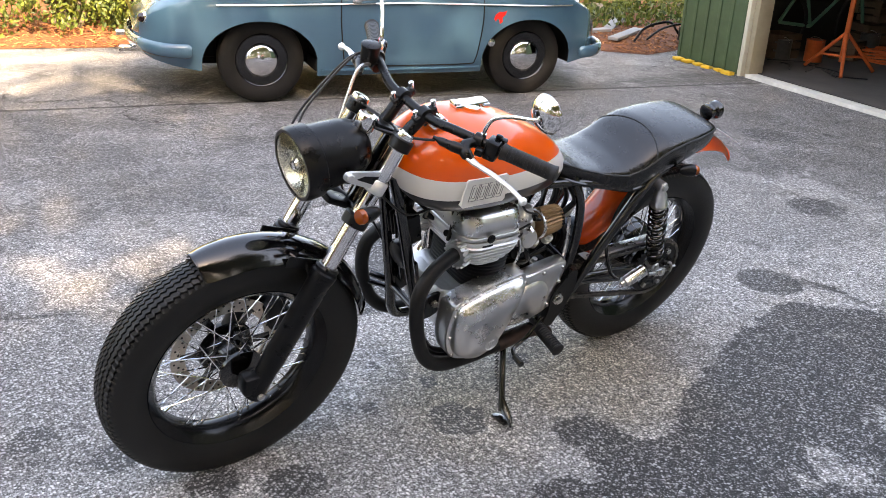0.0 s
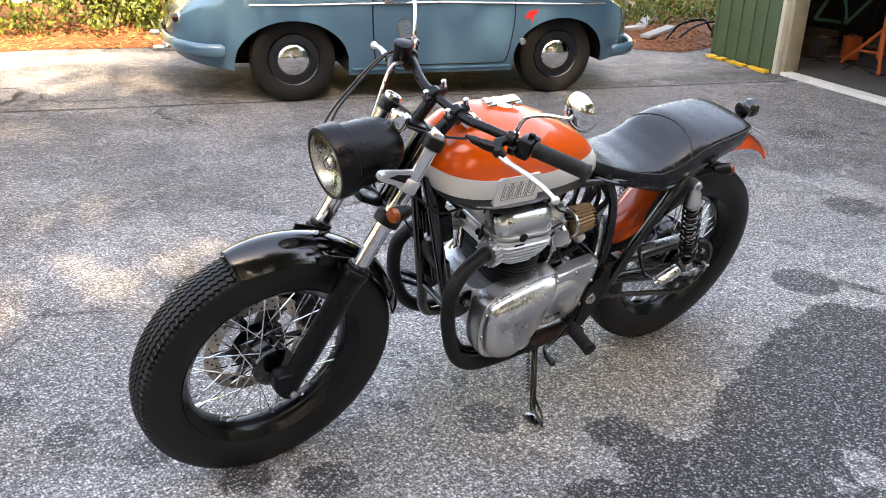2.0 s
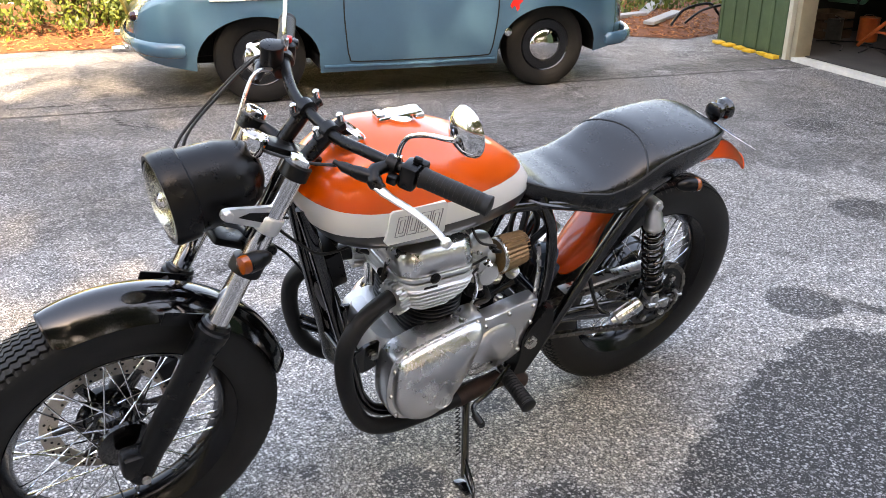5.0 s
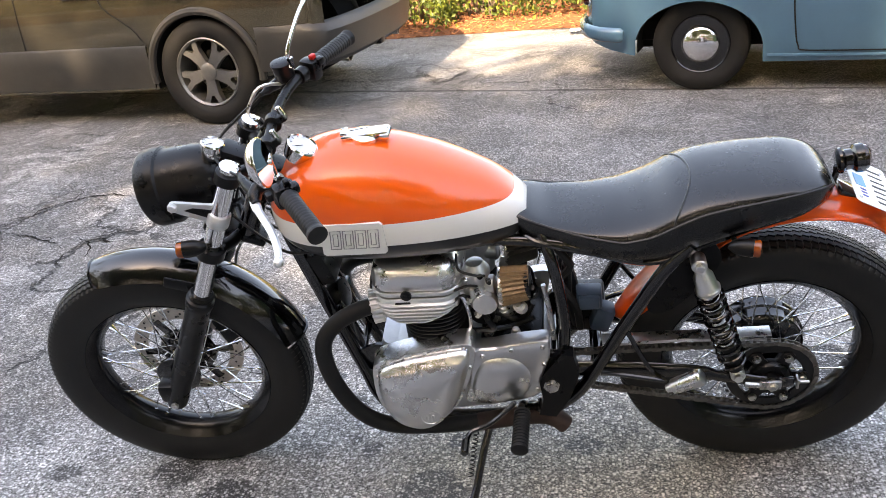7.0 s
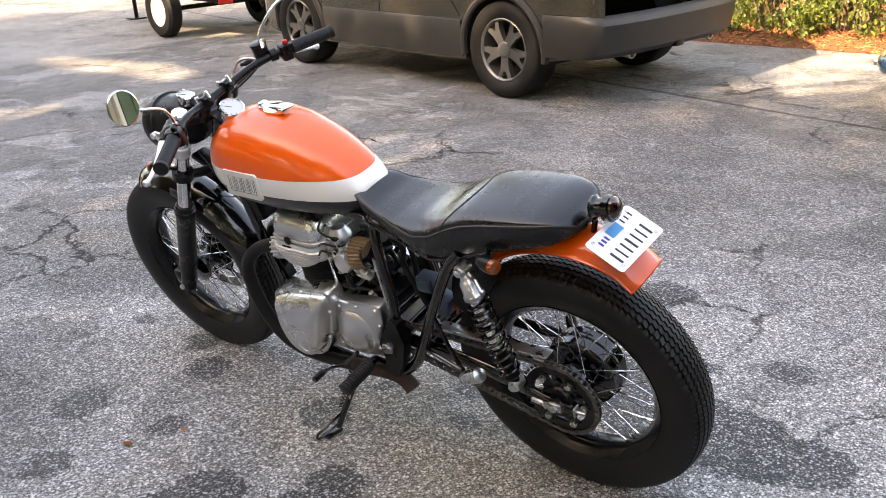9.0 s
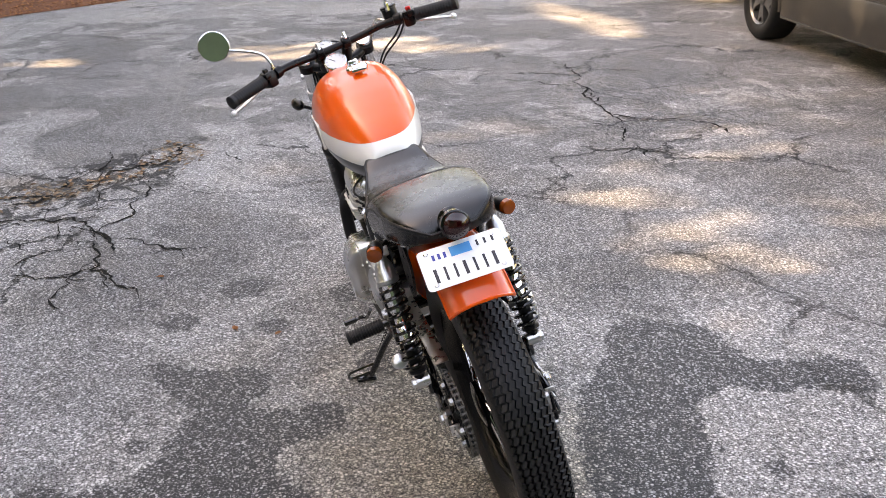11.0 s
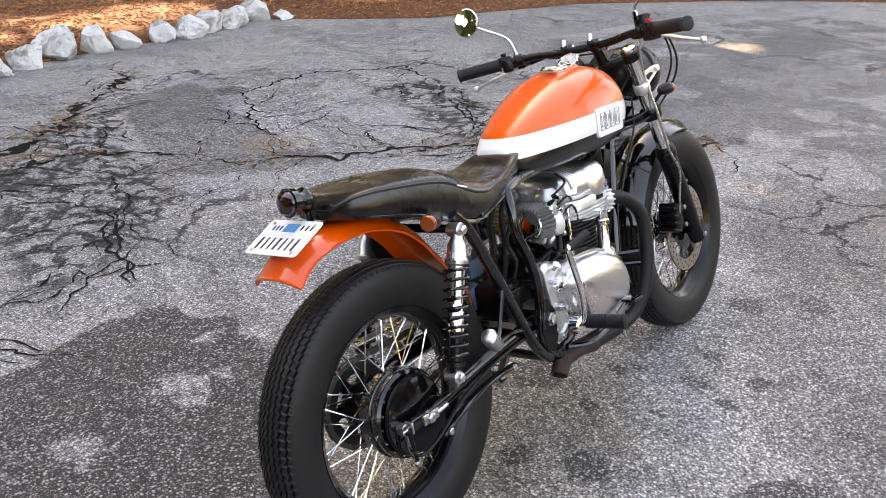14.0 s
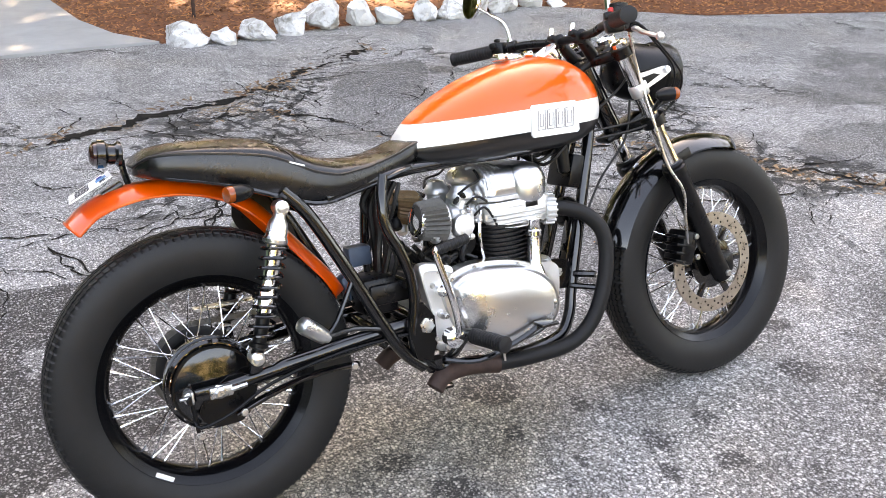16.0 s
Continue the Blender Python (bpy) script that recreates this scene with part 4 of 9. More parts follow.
tube(bm, [AXLE_R + Vector((-0.062, -0.108, -0.005)), AXLE_R + Vector((-0.058, -0.110, -0.05)), AXLE_R + Vector((-0.050, -0.112, -0.092))], 0.0065, 8, flat=0.6)
bolt(bm, AXLE_R + Vector((-0.050, -0.114, -0.092)), (0, -1, 0), 0.010, 0.010)
part("brake_arm", bm, STEEL, rear_wheel)
for i in range(18):
    a = TAU * i / 18
    if i == 0:
        bm = B()
        lathe(bm, [(0.004, 0), (0.004, -0.003)], AXLE_R + Vector((0.0945, -0.0725, 0)), Y, 6)
        rivet = part("rivet", bm, CHROME, rear_wheel)
    else:
        again(rivet, Matrix.Translation(AXLE_R) @ Matrix.Rotation(a, 4, 'Y') @ Matrix.Translation(-AXLE_R))
# front wheel
bm = B()
lathe(bm, [(0.02, -0.05), (0.062, -0.048), (0.062, -0.04), (0.042, -0.03), (0.034, -0.01), (0.034, 0.015), (0.046, 0.028), (0.058, 0.032), (0.058, 0.042), (0.03, 0.05)], AXLE_F, Y, 40)
front_wheel = wheel("front_wheel", AXLE_F, bm, ST, "spoked front wheel with a disc brake")
bm = B()
lathe(bm, [(0.112, 0.0), (0.150, 0.0), (0.150, -0.005), (0.112, -0.005), (0.112, 0.0)], AXLE_F + Vector((0, -0.056, 0)), Y, 72, False)
disc = part("brake_disc", bm, DISC, front_wheel, "drilled steel brake disc", xf=ST)
bm = B()
for i in range(60):
    a, rr = TAU * i / 60, (0.121, 0.131, 0.141)[i % 3]
    for yy in (-0.0622, -0.0548):
        lathe(bm, [(0.0032, 0), (0.0032, 0.0010)], AXLE_F + Vector((rr * math.cos(a), yy, rr * math.sin(a))), Y, 8)
part("drill_holes", bm, SATIN, front_wheel, "dark drilled holes", xf=ST)
for i in range(6):
    bm = B()
    box(bm, AXLE_F + Vector((0.09, -0.056, 0)), (0.07, 0.006, 0.022), 0.002)
    part("carrier_arm", bm, BLACK, front_wheel, xf=ST @ Matrix.Translation(AXLE_F) @ Matrix.Rotation(TAU * i / 6, 4, 'Y') @ Matrix.Translation(-AXLE_F))
bm = B()
lathe(bm, [(0.03, 0), (0.075, 0), (0.078, -0.006), (0.06, -0.012), (0.03, -0.012)], AXLE_F + Vector((0, -0.05, 0)), Y, 40)
part("disc_carrier", bm, BLACK, front_wheel, xf=ST)


def fork_pt(s, y=0.0, off=0.0):
    """A point s metres up the fork leg."""
    return Vector((1.4845, y, 0.335)) + FORK_UP * s + Vector((0.902, 0, 0.432)) * off


# forks
for sd in (1, -1):
    y = 0.100 * sd
    bm = B()
    lathe(bm, [(0.018, -0.03), (0.026, -0.024), (0.028, 0.0), (0.027, 0.06), (0.030, 0.09), (0.030, 0.335), (0.033, 0.34), (0.033, 0.352), (0.028, 0.356)], fork_pt(0, y), FORK_UP, 24)
    box(bm, fork_pt(0.015, y * 0.96, 0.02), (0.06, 0.05, 0.06), 0.012)
    rod(bm, AXLE_F + Vector((0, y - 0.03 * sd, 0)), AXLE_F + Vector((0, y + 0.014 * sd, 0)), 0.026)
    leg = part("fork_leg", bm, SATIN, bike, "black lower fork leg", xf=ST)
    bm = B()
    lathe(bm, [(0.0195, 0.35), (0.0195, 0.40)], fork_pt(0, y), FORK_UP, 24)
    lathe(bm, [(0.034, 0.352), (0.034, 0.362), (0.029, 0.366), (0.031, 0.374), (0.026, 0.38)], fork_pt(0, y), FORK_UP, 24)
    part("dust_seal", bm, SATIN, leg, xf=ST)
    bm = B()
    lathe(bm, [(0.0215, 0.355), (0.0215, 0.742), (0.023, 0.746), (0.023, 0.756), (0.014, 0.760)], fork_pt(0, y), FORK_UP, 24)
    part("fork_tube", bm, CHROME, bike, "bright chrome fork tube", xf=ST)
    bm = B()
    bolt(bm, fork_pt(-0.004, y + 0.03 * sd), (0, sd, 0), 0.010, 0.008)
    part("pinch_bolt", bm, STEEL, leg, xf=ST)
# triple clamps
for s, name in ((0.515, "lower_triple_clamp"), (0.728, "upper_triple_clamp")):
    bm = B()
    c = fork_pt(s)
    rotm = FORK_UP.to_track_quat('Z', 'Y').to_matrix().to_4x4()
    for sd in (1, -1):
        q = 0.033 if s < 0.6 else 0.028
        lathe(bm, [(0.022, -0.016), (q, -0.013), (q, 0.013), (0.022, 0.016)], fork_pt(s, 0.1 * sd), FORK_UP, 20)
    box(bm, fork_pt(s, 0, -0.035), (0.060, 0.15, 0.020), 0.008, rotm)
    for sd in (1, -1):
        bm2 = B()
        tube(bm2, [fork_pt(s, 0.1 * sd), fork_pt(s, 0.06 * sd, -0.03), fork_pt(s, 0.0, -0.05)], 0.015, 10, 4)
        merge(bm, bm2)
    part(name, bm, SATIN, bike, xf=ST)
bm = B()
rod(bm, fork_pt(0.50, 0, -0.062), fork_pt(0.725, 0, -0.062), 0.026, 18, 0.004)
part("steering_head", bm, BLACK, bike)
# front mudguard
bm = B()
rings = []
for i in range(33):
    a = radians(70 + (163 - 70) * i / 32)
    w = 0.068 if 0 < i < 32 else 0.066
    rr = R_TYRE + 0.030
    if i < 5:
        w *= (0.80, 0.90, 0.95, 0.975, 0.99)[i]
    rings.append([AXLE_F + Vector(((rr - 0.040 * abs(math.sin(b)) ** 2.1) * math.cos(a), w * math.sin(b), (rr - 0.040 * abs(math.sin(b)) ** 2.1) * math.sin(a))) for b in [radians(-90 + 180 * k / 14) for k in range(15)]])
outer = rings
bridge(bm, outer, False)
t = B()
bridge(t, [[AXLE_F + (p - AXLE_F) * 0.990 for p in r] for r in outer], False)
merge(bm, t)
guard = part("front_mudguard", bm, BLACK, bike, "short gloss black front mudguard", xf=ST)
for e in (0, 32):
    bm = B()
    tube(bm, rings[e], 0.0035, 6)
    part("rolled_edge", bm, BLACK, guard, xf=ST)
for sd in (1, -1):
    bm = B()
    tube(bm, [AXLE_F + Vector((-0.13, 0.066 * sd, 0.33)), fork_pt(0.31, 0.085 * sd, -0.005), fork_pt(0.26, 0.09 * sd, -0.02)], 0.007, 8, 4)
    box(bm, AXLE_F + Vector((-0.125, 0.071 * sd, 0.325)), (0.10, 0.005, 0.03), 0.002, Matrix.Rotation(radians(-20), 4, 'Y'))
    part("mudguard_bracket", bm, SATIN, guard, xf=ST)
# caliper
bm = B()
cal = Vector((1.362, -0.075, 0.425))
box(bm, cal, (0.055, 0.075, 0.10), 0.012, Matrix.Rotation(radians(18), 4, 'Y'))
caliper = part("brake_caliper", bm, SATIN, bike, "black finned brake caliper", xf=ST)
for k in range(4):
    bm = B()
    box(bm, cal + Vector((-0.030 + 0.004 * k, -0.01, -0.035 + 0.023 * k)), (0.05, 0.055, 0.009), 0.003, Matrix.Rotation(radians(18), 4, 'Y'))
    part("caliper_fin", bm, SATIN, caliper, xf=ST)
bm = B()
box(bm, cal + Vector((0.045, -0.012, 0.03)), (0.07, 0.016, 0.03), 0.006)
part("caliper_mount", bm, SATIN, caliper, xf=ST)
for dz in (-0.03, 0.03):
    bm = B()
    bolt(bm, cal + Vector((0.025, -0.036, dz)), (0, -1, 0), 0.009, 0.008)
    part("bolt", bm, STEEL, caliper, xf=ST)
bm = B()
tube(bm, [cal + Vector((0, -0.03, 0.0)), (1.335, -0.13, 0.52), (1.318, -0.145, 0.60), (1.27, -0.14, 0.68), (1.235, -0.135, 0.80), (1.20, -0.12, 0.95), (1.15, -0.15, 1.06), (1.09, -0.18, 1.06)], 0.0042, 8, 6)
part("brake_hose", bm, STEEL, bike, "braided brake hose", xf=ST)
# headlamp
LF, LB = Vector((1.392, 0, 0.914)), Vector((1.196, 0, 0.948))
AX = (LF - LB).normalized()
bm = B()
lathe(bm, [(0.001, 0.0), (0.032, 0.004), (0.055, 0.018), (0.070, 0.042), (0.078, 0.075), (0.082, 0.14), (0.083, 0.150)], LB, AX, 48)
lamp = part("headlamp", bm, SATIN, bike, "satin black round headlamp", xf=ST)
bm = B()
lathe(bm, [(0.083, 0.148), (0.089, 0.152), (0.090, 0.165), (0.090, 0.192), (0.086, 0.200), (0.079, 0.200), (0.079, 0.186), (0.083, 0.15)], LB, AX, 48, False)
part("lamp_rim", bm, SATIN, lamp, xf=ST)
bm = B()
lathe(bm, [(0.0795, 0.196), (0.070, 0.202), (0.045, 0.209), (0.02, 0.212), (0.0, 0.213)], LB, AX, 48, False)
glass = part("lens", bm, GOLDGLASS, lamp, "clear ribbed headlamp glass", xf=ST)
glass.visible_shadow = False
bm = B()
lathe(bm, [(0.0, 0.160), (0.02, 0.162), (0.05, 0.172), (0.070, 0.184), (0.0795, 0.195)], LB, AX, 48, False)
part("reflector", bm, REFLECTOR, lamp, xf=ST)
bm = B()
lathe(bm, [(0.014, 0.164), (0.016, 0.172), (0.010, 0.180), (0.001, 0.182)], LB, AX, 16)
part("bulb_cap", bm, CHROME, lamp, xf=ST)
for sd in (1, -1):
    bm = B()
    outline = [(1.200, 0.903), (1.212, 0.874), (1.238, 0.886), (1.300, 0.913), (1.318, 0.925), (1.316, 0.939), (1.302, 0.942), (1.252, 0.934), (1.196, 0.924)]
    y0, y1 = 0.112 * sd, 0.104 * sd
    bmo = B()
    P3 = curve([(a, 0, b) for a, b in outline], 3, True)
    hole = [(1.220, 0.893), (1.240, 0.900), (1.286, 0.921), (1.264, 0.926), (1.214, 0.916)]
    plate(bmo, [(p.x, p.z) for p in P3], y0, y1)
    merge(bm, bmo)
    lathe(bm, [(0.024, -0.017), (0.026, -0.014), (0.026, 0.014), (0.024, 0.017)], fork_pt(0.612, 0.1 * sd), FORK_UP, 20)
    bolt(bm, Vector((1.308, y0, 0.932)), (0, sd, 0), 0.011, 0.01)
    br = part("headlamp_bracket", bm, SATINALLOY, bike, "polished alloy headlamp bracket", xf=ST)
    bm = B()
    plate(bm, hole, y0 + 0.0008 * sd, y1 - 0.0008 * sd)
    part("cutout", bm, SATIN, br, xf=ST)
# gauges
for nm, at, ax, r in (("speedometer", (1.016, 0.026, 1.010), (-0.55, 0.05, 0.83), 0.036), ("warning_light_dial", (1.215, 0.02, 1.028), (-0.35, 0, 0.93), 0.026)):
    bm = B()
    lathe(bm, [(r * 0.6, -0.04), (r * 0.9, -0.03), (r, -0.006), (r, 0.003), (r * 0.9, 0.006), (r * 0.86, 0.002)], at, ax, 32, False)
    g = part(nm, bm, CHROME, bike, "small chrome-rimmed dial", xf=ST)
    bm = B()
    lathe(bm, [(r * 0.88, 0.0), (r * 0.88, 0.002)], at, ax, 32)
    part("dial", bm, DIALFACE, g, xf=ST)
    bm = B()
    u, v, w = axes(ax)
    for k in range(9):
        a = radians(-120 + 30 * k)
        d = math.cos(a) * u + math.sin(a) * v
        rod(bm, Vector(at) + d * r * 0.68 + w * 0.0026, Vector(at) + d * r * 0.82 + w * 0.0026, 0.0007, 4)
    rod(bm, Vector(at) + w * 0.003, Vector(at) + w * 0.003 + u * r * 0.6, 0.0008, 4)
    part("needle", bm, INK, g, xf=ST)
# handlebar
BC = Vector((1.085, 0, 1.035))
BT = ST @ Matrix.Translation(BC) @ Matrix.Rotation(radians(-4), 4, 'X') @ Matrix.Rotation(radians(3.2), 4, 'Z') @ Matrix.Translation(-BC)
BAR = [(0.948, 0.366, 1.044), (1.030, 0.225, 1.049), (1.062, 0.155, 1.048), (1.082, 0.085, 1.040), (1.086, 0.0, 1.038)]
bar_pts = [Vector(p) for p in BAR] + [Vector((x, -y, z)) for x, y, z in reversed(BAR[:-1])]
bm = B()
tube(bm, bar_pts, 0.0115, 14, 6)
bars = part("handlebar", bm, SATIN, bike, "low black handlebar", xf=BT)
for sd in (1, -1):
    e, i_ = Vector((0.948, 0.366 * sd, 1.044)), Vector((1.030, 0.225 * sd, 1.049))
    d = (e - i_).normalized()
    bm = B()
    prof = [(0.0135, -0.012), (0.0205, -0.010), (0.0205, -0.006)]
    for k in range(13):
        h = -0.002 + 0.0088 * k
        prof += [(0.0190, h), (0.0190, h + 0.006), (0.0184, h + 0.007), (0.0184, h + 0.0085)]
    prof += [(0.0190, 0.118), (0.0200, 0.120), (0.0200, 0.126), (0.009, 0.129)]
    lathe(bm, prof, i_ + d * 0.05, d, 20)
    part("grip", bm, GRIPRUB, bars, "black ribbed rubber grip", xf=BT)
    # switch block
    bm = B()
    rotd = d.to_track_quat('X', 'Z').to_matrix().to_4x4()
    box(bm, i_ + d * 0.018 + Vector((0.0, 0, -0.004)), (0.034, 0.046, 0.05), 0.008, rotd)
    box(bm, i_ + d * 0.022 + Vector((-0.02, 0, 0.012)), (0.022, 0.02, 0.02), 0.005, rotd)
    box(bm, i_ + d * 0.008 + Vector((0.028, 0, -0.012)), (0.02, 0.02, 0.018), 0.004, rotd)
    part("switch_block", bm, SATIN, bars, xf=BT)
    bm = B()
    box(bm, i_ + d * 0.02 + Vector((-0.008, 0, 0.026)), (0.016, 0.012, 0.012), 0.003, rotd)
    part("switch", bm, REDPAINT if sd < 0 else SATIN, bars, "red kill switch" if sd < 0 else "", xf=BT)
    # lever perch and lever
    bm = B()
    lathe(bm, [(0.016, -0.012), (0.019, -0.01), (0.019, 0.01), (0.016, 0.012)], i_ - d * 0.02, d, 16)
    tube(bm, [i_ - d * 0.02, i_ - d * 0.022 + Vector((0.035, 0, -0.006)), i_ - d * 0.004 + Vector((0.056, 0, -0.014)), i_ + d * 0.02 + Vector((0.062, 0, -0.020))], [0.012, 0.0145, 0.0145, 0.010], 10, 3)
    tube(bm, [i_ - d * 0.004 + Vector((0.052, 0, -0.012)), i_ - d * 0.05 + Vector((0.058, 0, -0.012)), i_ - d * 0.085 + Vector((0.058, 0, -0.010))], [0.013, 0.010, 0.005], 10, 3)
    part("lever_perch", bm, SATIN, bars, xf=BT)
    bm = B()
    lv = [i_ - d * 0.012 + Vector((0.055, 0, -0.014)), i_ + d * 0.03 + Vector((0.066, 0, -0.024)), i_ + d * 0.09 + Vector((0.066, 0, -0.036)), i_ + d * 0.14 + Vector((0.074, 0, -0.046)), i_ + d * 0.178 + Vector((0.088, 0, -0.054))]
    tube(bm, lv, [0.0105, 0.0085, 0.008, 0.0072], 10, 5, flat=0.65)
    ball(bm, lv[-1], 0.0105, 12)
    part("lever", bm, SATINALLOY, bars, "polished lever with a ball end", xf=BT)
    # bar clamp
    bm = B()
    c = Vector((1.084, 0.012 + 0.045 * sd, 1.039))
    lathe(bm, [(0.016, -0.013), (0.0195, -0.011), (0.0195, 0.011), (0.016, 0.013)], c, (0, 1, 0), 16)
    rod(bm, c + Vector((0.002, 0, -0.002)), c + Vector((0.050, -0.006 * sd, -0.062)), 0.0165, 14)
    box(bm, c, (0.066, 0.022, 0.018), 0.004, Matrix.Rotation(radians(25), 4, 'Y'))
    clamp = part("bar_clamp", bm, SATIN, bars, xf=BT)
    for o in (0.022, -0.022):
        bm = B()
        p0 = c + Vector((o * 1.1, 0, -o * 0.50 + 0.004))
        rod(bm, p0, p0 + Vector((0.008, 0, 0.022)), 0.0066, 10, 0.0015)
        part("clamp_bolt", bm, CHROME, bars, xf=BT)
# master cylinder on the right
bm = B()
lathe(bm, [(0.022, -0.02), (0.024, -0.018), (0.024, 0.02), (0.026, 0.021), (0.026, 0.027), (0.022, 0.029)], (1.075, -0.198, 1.066), (0.05, 0, 1), 24)
rod(bm, (1.072, -0.165, 1.042), (1.062, -0.235, 1.038), 0.012)
part("brake_reservoir", bm, SATIN, bars, "black round brake fluid reservoir", xf=BT)
# mirrors
for sd, mc, foot, mid, face in ((1, (1.014, 0.350, 1.198), (1.036, 0.214, 1.060), (1.055, 0.235, 1.120), (-0.95, 0.02, 0.14)),
                                (-1, (0.975, -0.345, 1.235), (1.052, -0.190, 1.095), (1.050, -0.250, 1.150), (-0.86, 0.45, 0.20))):
    bm = B()
    f = Vector(face).normalized()
    c = Vector(mc)
    lathe(bm, [(0.012, 0.022), (0.026, 0.018), (0.040, 0.008), (0.0455, -0.002), (0.0455, -0.005), (0.043, -0.006)], c, -f, 36)
    mir = part("mirror", bm, CHROME, bars, "round chrome mirror on a thin stalk", xf=BT)
    bm = B()
    lathe(bm, [(0.0425, 0.0062), (0.0425, 0.0068)], c, f, 36)
    part("mirror_glass", bm, MIRRORGLASS, mir, xf=BT)
    bm = B()
    if sd > 0:
        tube(bm, [foot, (1.036, 0.216, 1.090), (1.034, 0.232, 1.122), (1.028, 0.275, 1.150), c - f * 0.02 + Vector((0, -0.006, -0.012)), c - f * 0.018], 0.0048, 10, 5)
    else:
        tube(bm, [foot, (1.052, -0.196, 1.125), (1.022, -0.260, 1.180), c - f * 0.03 + Vector((0.0, 0.02, -0.03)), c - f * 0.018], 0.0048, 10, 5)
    rod(bm, Vector(foot) + Vector((0, 0, -0.012)), Vector(foot) + Vector((0, 0, 0.012)), 0.008, 6)
    part("mirror_stalk", bm, CHROME, mir, xf=BT)
# cables
for pts in ([(1.112, 0.155, 1.020), (1.155, 0.115, 1.012), (1.200, 0.06, 1.010), (1.225, -0.01, 1.000), (1.235, -0.06, 0.965), (1.200, -0.05, 0.90), (1.10, -0.02, 0.82)],
            [(1.072, -0.215, 1.065), (1.105, -0.235, 1.065), (1.200, -0.215, 0.995), (1.285, -0.170, 0.93), (1.290, -0.130, 0.86), (1.22, -0.10, 0.81), (1.10, -0.05, 0.79)],
            [(1.066, -0.225, 1.060), (1.110, -0.245, 1.058), (1.215, -0.225, 0.980), (1.305, -0.175, 0.91), (1.305, -0.130, 0.84), (1.23, -0.105, 0.79), (1.10, -0.06, 0.77)],
            [(1.22, -0.06, 0.86), (1.19, -0.07, 0.76), (1.09, -0.08, 0.66), (1.02, -0.085, 0.55)],
            [(1.20, 0.06, 0.86), (1.14, 0.07, 0.80), (1.08, 0.075, 0.76), (0.98, 0.07, 0.77)]):
    bm = B()
    tube(bm, pts, 0.0033, 8, 7)
    part("cable", bm, CABLE, bike, xf=None)
# front indicators
def indicator(at, axis, stem_from, xf):
    a = Vector(axis).normalized()
    bm = B()
    lathe(bm, [(0.006, -0.048), (0.013, -0.040), (0.0185, -0.022), (0.0195, -0.006), (0.0195, 0.002), (0.017, 0.003)], at, a, 24)
    tube(bm, [Vector(at) - a * 0.025, stem_from], 0.006, 8)
    ind = part("indicator", bm, SATIN, bike, "black bullet indicator with an amber lens", xf=xf)
    bm = B()
    lathe(bm, [(0.0185, 0.002), (0.0185, 0.012), (0.0165, 0.016), (0.006, 0.018)], at, a, 24)
    part("lens", bm, AMBER, ind, "amber lens", xf=xf)


indicator((1.288, 0.165, 0.855), (0.95, 0.15, 0), fork_pt(0.545, 0.115), ST)
indicator((1.284, -0.155, 0.868), (0.95, -0.15, 0), fork_pt(0.545, -0.115), ST)
indicator((0.085, 0.160, 0.782), (-0.9, 0.25, 0), (0.125, 0.10, 0.785), ID)
indicator((0.085, -0.160, 0.782), (-0.9, -0.25, 0), (0.125, -0.10, 0.785), ID)

# ---- tank ----
TX = [0.545, 0.56, 0.585, 0.62, 0.68, 0.74, 0.82, 0.90, 0.96, 1.02, 1.07, 1.10, 1.118, 1.124]
TTOP = [0.842, 0.862, 0.884, 0.908, 0.938, 0.964, 0.990, 1.002, 1.003, 0.990, 0.962, 0.930, 0.895, 0.872]
TBOT = [0.796, 0.776, 0.764, 0.759, 0.756, 0.756, 0.757, 0.760, 0.765, 0.774, 0.794, 0.818, 0.842, 0.862]
TW = [0.055, 0.070, 0.085, 0.100, 0.120, 0.135, 0.147, 0.152, 0.151, 0.143, 0.120, 0.088, 0.050, 0.018]
bm = B()
rings = []
for i in range(61):
    x = TX[0] + (TX[-1] - TX[0]) * (i / 60)
    zt, zb, w = lerp(TX, TTOP, x), lerp(TX, TBOT, x), lerp(TX, TW, x)
    ring = []
    zm = zb + (zt - zb) * 0.36
    for k in range(44):
        a = TAU * k / 44
        c, s = math.cos(a), math.sin(a)
        yy = w * math.copysign(abs(c) ** 0.72, c)
        zz = zm + ((zt - zm) * abs(s) ** 0.95 if s > 0 else -(zm - zb) * abs(s) ** 0.8)
        if s < 0:
            yy = w * math.copysign(abs(c) ** 0.26, c) * (1 - 0.06 * abs(s))
        ring.append(Vector((x, yy, zz)))
    rings.append(ring)
for _ in range(3):
    rings = [rings[0]] + [[(a + 2 * b + c) / 4 for a, b, c in zip(rings[i - 1], rings[i], rings[i + 1])] for i in range(1, len(rings) - 1)] + [rings[-1]]
bridge(bm, rings)
tank = part("fuel_tank", bm, TANKM, bike, "orange fuel tank with a white band and black underside", smooth=60)
# filler cap
bm = B()
FC, FA = Vector((0.885, -0.018, 0.998)), Vector((-0.12, 0, 1))
lathe(bm, [(0.030, -0.004), (0.033, 0.0), (0.033, 0.008), (0.028, 0.012), (0.010, 0.014)], FC, FA, 28)
box(bm, FC + Vector((0.0, 0, 0.012)), (0.105, 0.036, 0.010), 0.005, Matrix.Rotation(radians(4), 4, 'Y'))
box(bm, FC + Vector((-0.045, 0, 0.008)), (0.022, 0.046, 0.014), 0.005)
box(bm, FC + Vector((0.045, 0, 0.012)), (0.018, 0.030, 0.018), 0.005)
cap = part("filler_cap", bm, CHROME, tank, "chrome flip-up fuel filler cap")
